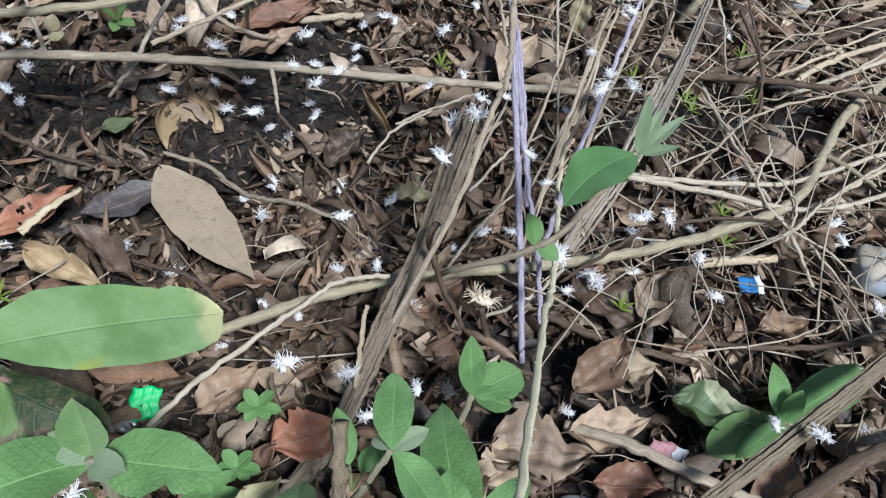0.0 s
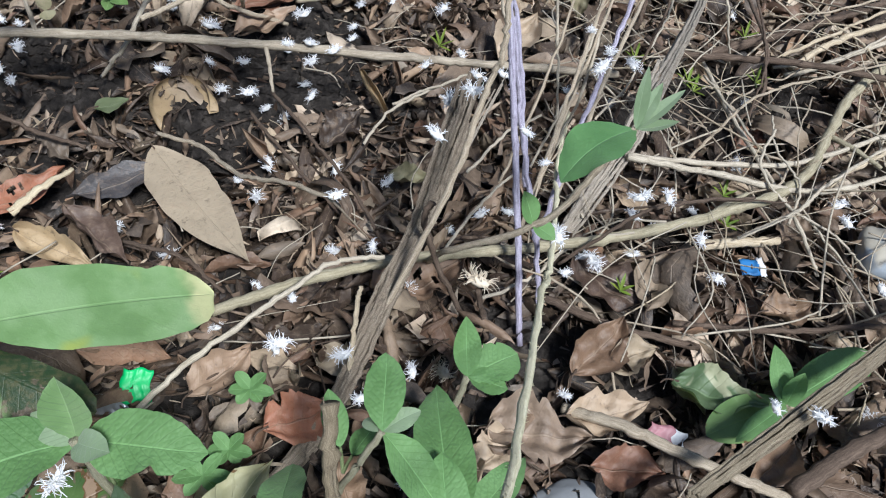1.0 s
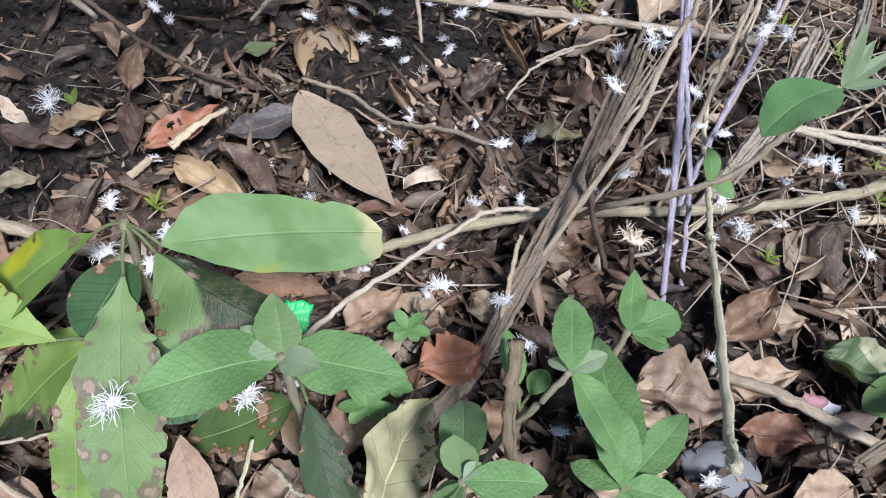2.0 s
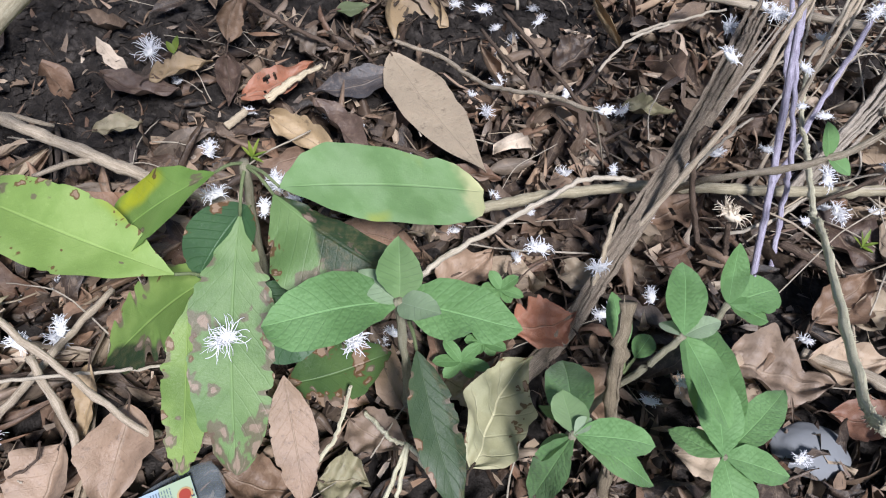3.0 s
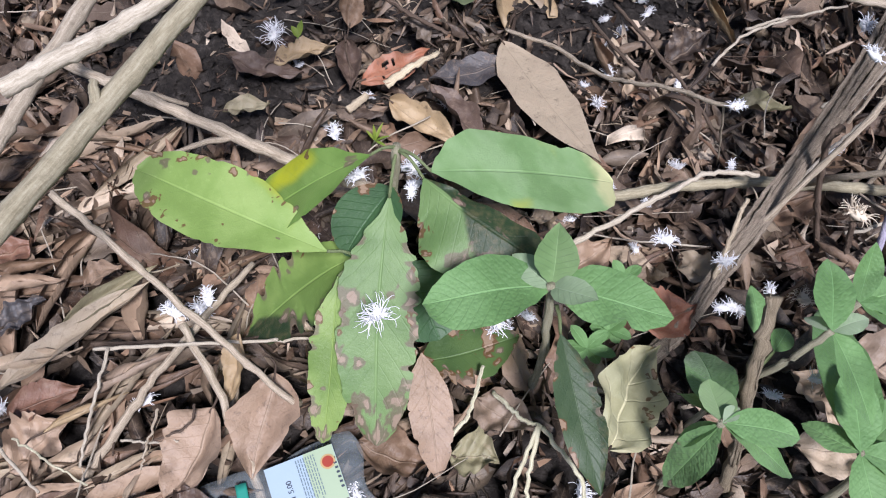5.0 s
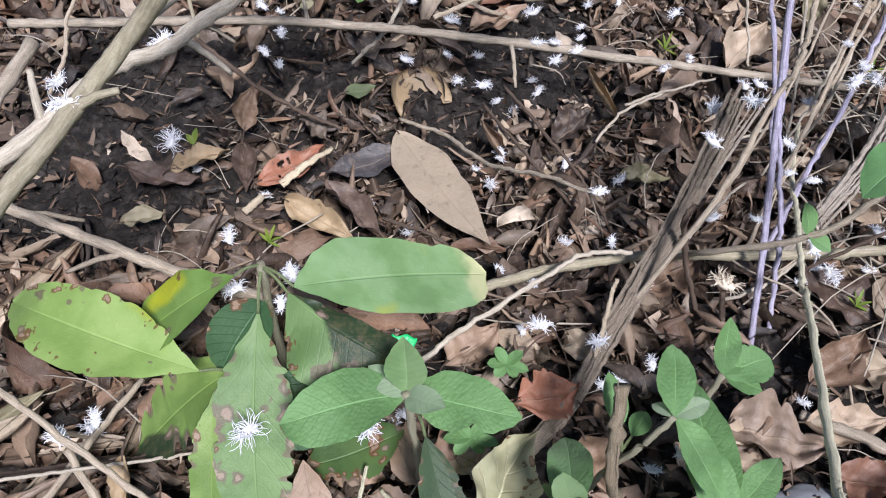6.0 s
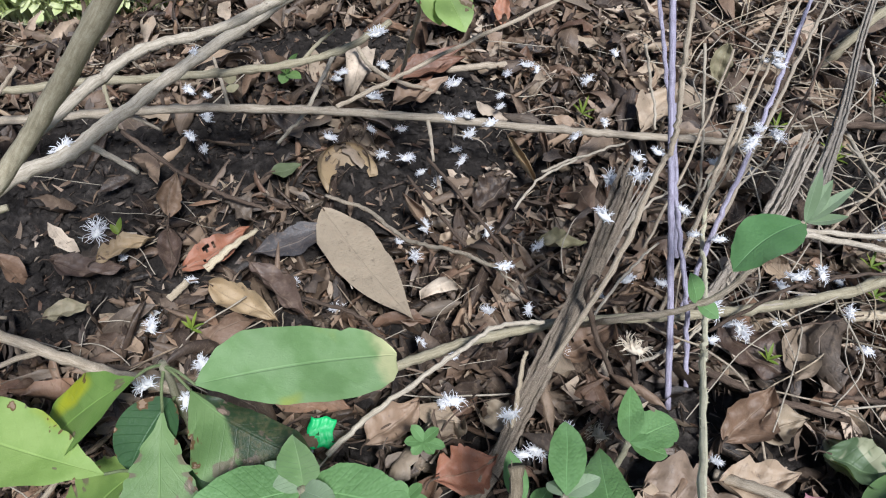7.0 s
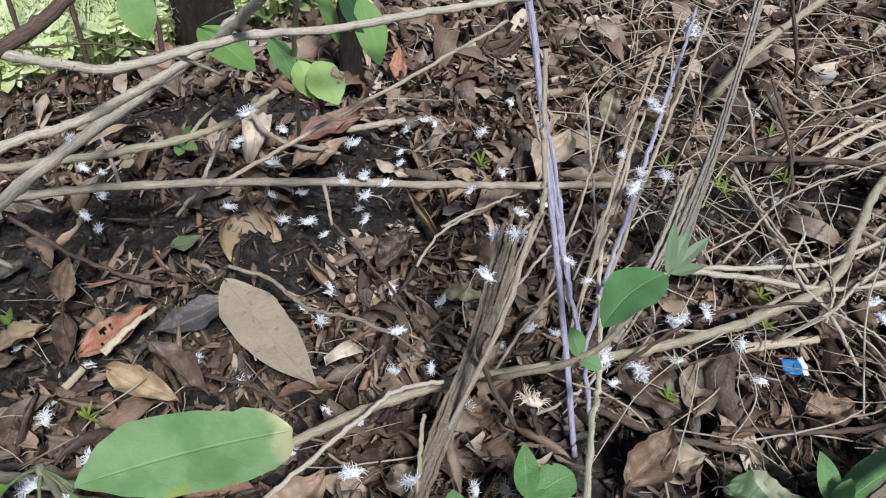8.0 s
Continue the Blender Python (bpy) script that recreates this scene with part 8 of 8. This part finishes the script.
def build_litter():
    rng = random.Random(5)
    variants = []
    for k in range(16):
        length = rng.uniform(0.05, 0.115)
        v, f, u = blade(length, length * rng.uniform(0.3, 0.48), tip=rng.uniform(0.0, 0.5), seed=900 + k, nv=14, nu=8, stalk=0.012 if k % 2 else 0.0, **litter_shape(rng, length))
        variants.append(mesh_of("dead_leaf", [p - Vector((0, length / 2, 0)) for p in v], f, u, litter_mat))
    words = ("dry brown curled leaf in the litter", "dull brown fallen leaf in the litter", "grey-brown crinkled dead leaf on the ground")
    for k in range(140):
        x, y = litter_spot(rng, False, 0.02)
        ob = new("dead_leaf", variants[k % 16])
        ob.matrix_world = litter_pose(rng, x, y, rng.uniform(0.014, 0.032))
        tagged(ob, words[k % 3], "leaf", "leaves of the litter")
    bits, low = [], []
    for k in range(16000):
        x, y = litter_spot(rng, k % 3 == 0)
        small = rng.random() < 0.5
        length = rng.uniform(0.012, 0.04) if small else rng.uniform(0.04, 0.10)
        slim = rng.uniform(0.07, 0.16) if rng.random() < 0.3 else rng.uniform(0.22, 0.5)
        v, f, u = blade(length, length * slim, seed=2000 + k, nv=4 if small else 8, nu=4 if small else 6, **litter_shape(rng, length))
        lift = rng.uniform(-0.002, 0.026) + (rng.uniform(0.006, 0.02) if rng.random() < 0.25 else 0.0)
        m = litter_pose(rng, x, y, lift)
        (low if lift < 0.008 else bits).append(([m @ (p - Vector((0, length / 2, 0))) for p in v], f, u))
    for k in range(5200):
        x, y = rng.uniform(-1.1, 1.0), rng.uniform(-0.12, 1.2)
        if in_soil(x, y):
            continue
        length = rng.uniform(0.03, 0.085)
        v, f, u = blade(length, length * rng.uniform(0.25, 0.5), seed=21000 + k, nv=6, nu=4, **litter_shape(rng, length))
        m = pose(x, y, ground_height(x, y) + rng.uniform(-0.002, 0.006), rng.gauss(0, 10), rng.gauss(0, 14), rng.uniform(0, 360))
        low.append(([m @ (p - Vector((0, length / 2, 0))) for p in v], f, u))
    # Low leaves share the darkened colour, so the gaps look shaded.
    ob = new("decayed_litter", mesh_of("decayed_litter", *join_fast(low), litter_low_shade_mat))
    tagged(ob, "low bed of dead leaves, coloured dark for shade", "leaf litter", kind="stuff")
    ob = new("leaf_litter", mesh_of("leaf_litter", *join_fast(bits), litter_stuff_mat))
    tagged(ob, "thick bed of broken brown dead leaves", "leaf litter", kind="stuff")


build_litter()


def build_far_litter(count):
    """The litter beyond the near ground, thinning out with distance."""
    rng = random.Random(6)
    bits = []
    while len(bits) < count:
        x, y = rng.gauss(0.1, 1.1), rng.gauss(0.9, 1.0)
        if len(bits) % 2:
            x, y = rng.uniform(-0.5, 1.6), 1.2 + 1.5 * rng.random() ** 1.5
        if -1.15 < x < 1.05 and -0.12 < y < 1.22:
            continue
        if x < -0.35 + 0.25 * (y - 1.2) and y > grass_edge(x):
            continue
        length = rng.uniform(0.03, 0.11)
        v, f, u = blade(length, length * rng.uniform(0.25, 0.5), seed=30000 + len(bits), nv=4, nu=4, **litter_shape(rng, length))
        m = litter_pose(rng, x, y, rng.uniform(0.004, 0.03))
        bits.append(([m @ (p - Vector((0, length / 2, 0))) for p in v], f, u))
    ob = new("far_leaf_litter", mesh_of("far_leaf_litter", *join_fast(bits), litter_stuff_mat))
    tagged(ob, "dry brown leaf litter spreading into the undergrowth", "leaf litter", kind="stuff")


build_far_litter(9000)


def build_rolled():
    """Long rolled dead leaves that lie much the same way."""
    rng = random.Random(25)
    for k in range(105):
        x, y = rng.uniform(-0.83, -0.41), rng.uniform(-0.10, 0.34)
        if in_soil(x, y):
            continue
        a = radians(rng.gauss(65, 28))
        length = rng.uniform(0.06, 0.14)
        d = Vector((math.cos(a), math.sin(a), rng.gauss(0, 0.08))) * length / 2
        p = Vector((x, y, ground_height(x, y) + rng.uniform(0.018, 0.034)))
        dead_leaf("long rolled dry leaf in the litter", p - d, p + d, length * rng.uniform(0.22, 0.36), (tan_mat, pink_mat, litter_mat, pink_mat, brown_mat, pale_mat)[k % 6], rng.uniform(-40, 40), "leaves of the litter",
                  cup=rng.uniform(1.4, 2.8), curl=rng.uniform(-0.3, 0.8), nv=14, nu=10)


build_rolled()


def build_twigs():
    rng = random.Random(15)
    for name, mat, count, thicket in (("fine_twigs", bark_bleached, 620, 0.35), ("dark_fine_twigs", bark_brown, 480, 0.35), ("straw_bits", bark_pale, 420, 0.3),
                                      ("thicket_twigs", bark_bleached, 240, 1.0), ("grey_thicket_twigs", bark_tan, 150, 1.0), ("pale_thicket_twigs", bark_pale, 150, 1.0)):
        bits = []
        for k in range(count):
            x, y = litter_spot(rng, True, -0.01)
            if rng.random() < thicket:
                x, y = rng.uniform(0.12, 1.0), rng.uniform(0.45, 1.7)
            tall = thicket == 1.0
            length = rng.uniform(0.015, 0.07) if name == "straw_bits" else rng.uniform(0.06, 0.24) if tall else rng.uniform(0.03, 0.15)
            a = rng.uniform(0, 6.28)
            z = ground_height(x, y) + (rng.uniform(0.02, 0.085) if tall else rng.uniform(0.014, 0.04))
            d = Vector((math.cos(a), math.sin(a), rng.gauss(0, 0.30 if tall else 0.14))) * length / 2
            bend = Vector((rng.gauss(0, 0.1), rng.gauss(0, 0.1), rng.gauss(0.03, 0.05))) * length
            p = Vector((x, y, z))
            r = rng.uniform(0.0006, 0.0017) if tall else rng.uniform(0.0004, 0.0012)
            bits.append(tube([p - d, p + bend, p + d], r, r * 0.7, 5, 6, seed=k, crook=0.0025))
        ob = new(name, mesh_of(name, *join_fast(bits), mat))
        tagged(ob, "loose thin dry twigs scattered over the litter", "twigs", kind="stuff")


build_twigs()


def build_clods():
    """Crumbs of soil on the bare patches."""
    rng = random.Random(33)
    bits = []
    while len(bits) < 15000:
        cx, cy, rx, ry = SOIL[rng.randrange(len(SOIL))]
        a, d = rng.uniform(0, 6.28), math.sqrt(rng.random()) * 1.15
        x, y = cx + rx * d * math.cos(a), cy + ry * d * math.sin(a)
        r = rng.uniform(0.0012, 0.0038) if rng.random() < 0.70 else rng.uniform(0.004, 0.012)
        z = ground_height(x, y) + r * 0.3
        verts = [Vector((x, y, z)) + Vector((v[0], v[1], v[2] * 0.6)) * r * rng.uniform(0.45, 1.5) for v in ((1, 0, 0), (0.3, 0.95, 0), (-0.8, 0.6, 0.1), (-0.8, -0.6, 0), (0.3, -0.95, 0.1), (0.1, 0.1, 0.9), (0, 0, -0.8))]
        bits.append((verts, [(0, 1, 5), (1, 2, 5), (2, 3, 5), (3, 4, 5), (4, 0, 5), (1, 0, 6), (2, 1, 6), (3, 2, 6), (4, 3, 6), (0, 4, 6)], [(0, 0)] * 7))
    ob = new("soil_crumbs", mesh_of("soil_crumbs", *join_fast(bits), soil_mat, smooth=False))
    tagged(ob, "dark moist crumbs of soil", "soil", kind="stuff")


build_clods()


def build_chips():
    """Small shredded bits of dead leaf everywhere between the leaves."""
    rng = random.Random(44)
    bits = []
    for k in range(15000):
        x, y = litter_spot(rng, k % 3 == 0, -0.006)
        if k % 12 == 0:
            cx, cy, rx, ry = SOIL[rng.randrange(len(SOIL))]
            a, d = rng.uniform(0, 6.28), math.sqrt(rng.random())
            x, y = cx + rx * d * math.cos(a), cy + ry * d * math.sin(a)
        length, width = rng.uniform(0.005, 0.024), rng.uniform(0.0012, 0.007)
        m = pose(x, y, ground_height(x, y) + rng.uniform(0.003, 0.03 if k % 12 else 0.006), rng.gauss(0, 38), rng.gauss(0, 40), rng.uniform(0, 360))
        lift = rng.uniform(-0.3, 0.5) * length
        pts = [(-width, 0, 0), (width, rng.uniform(-0.3, 0.3) * width, lift * 0.2), (-width * rng.uniform(0.5, 1.2), length * 0.5, lift * 0.6), (width * rng.uniform(0.5, 1.2), length * 0.55, lift * 0.5), (0, length, lift * rng.uniform(0, 1))]
        bits.append(([m @ Vector((p[0] * 0.5, p[1], p[2])) for p in pts], [(0, 1, 3, 2), (2, 3, 4)], [(0.2, 0), (0.8, 0), (0.2, 0.5), (0.8, 0.5), (0.5, 1)]))
    ob = new("leaf_chips", mesh_of("leaf_chips", *join_fast(bits), litter_stuff_mat))
    tagged(ob, "small shredded chips of dead leaf", "leaf litter", kind="stuff")


build_chips()
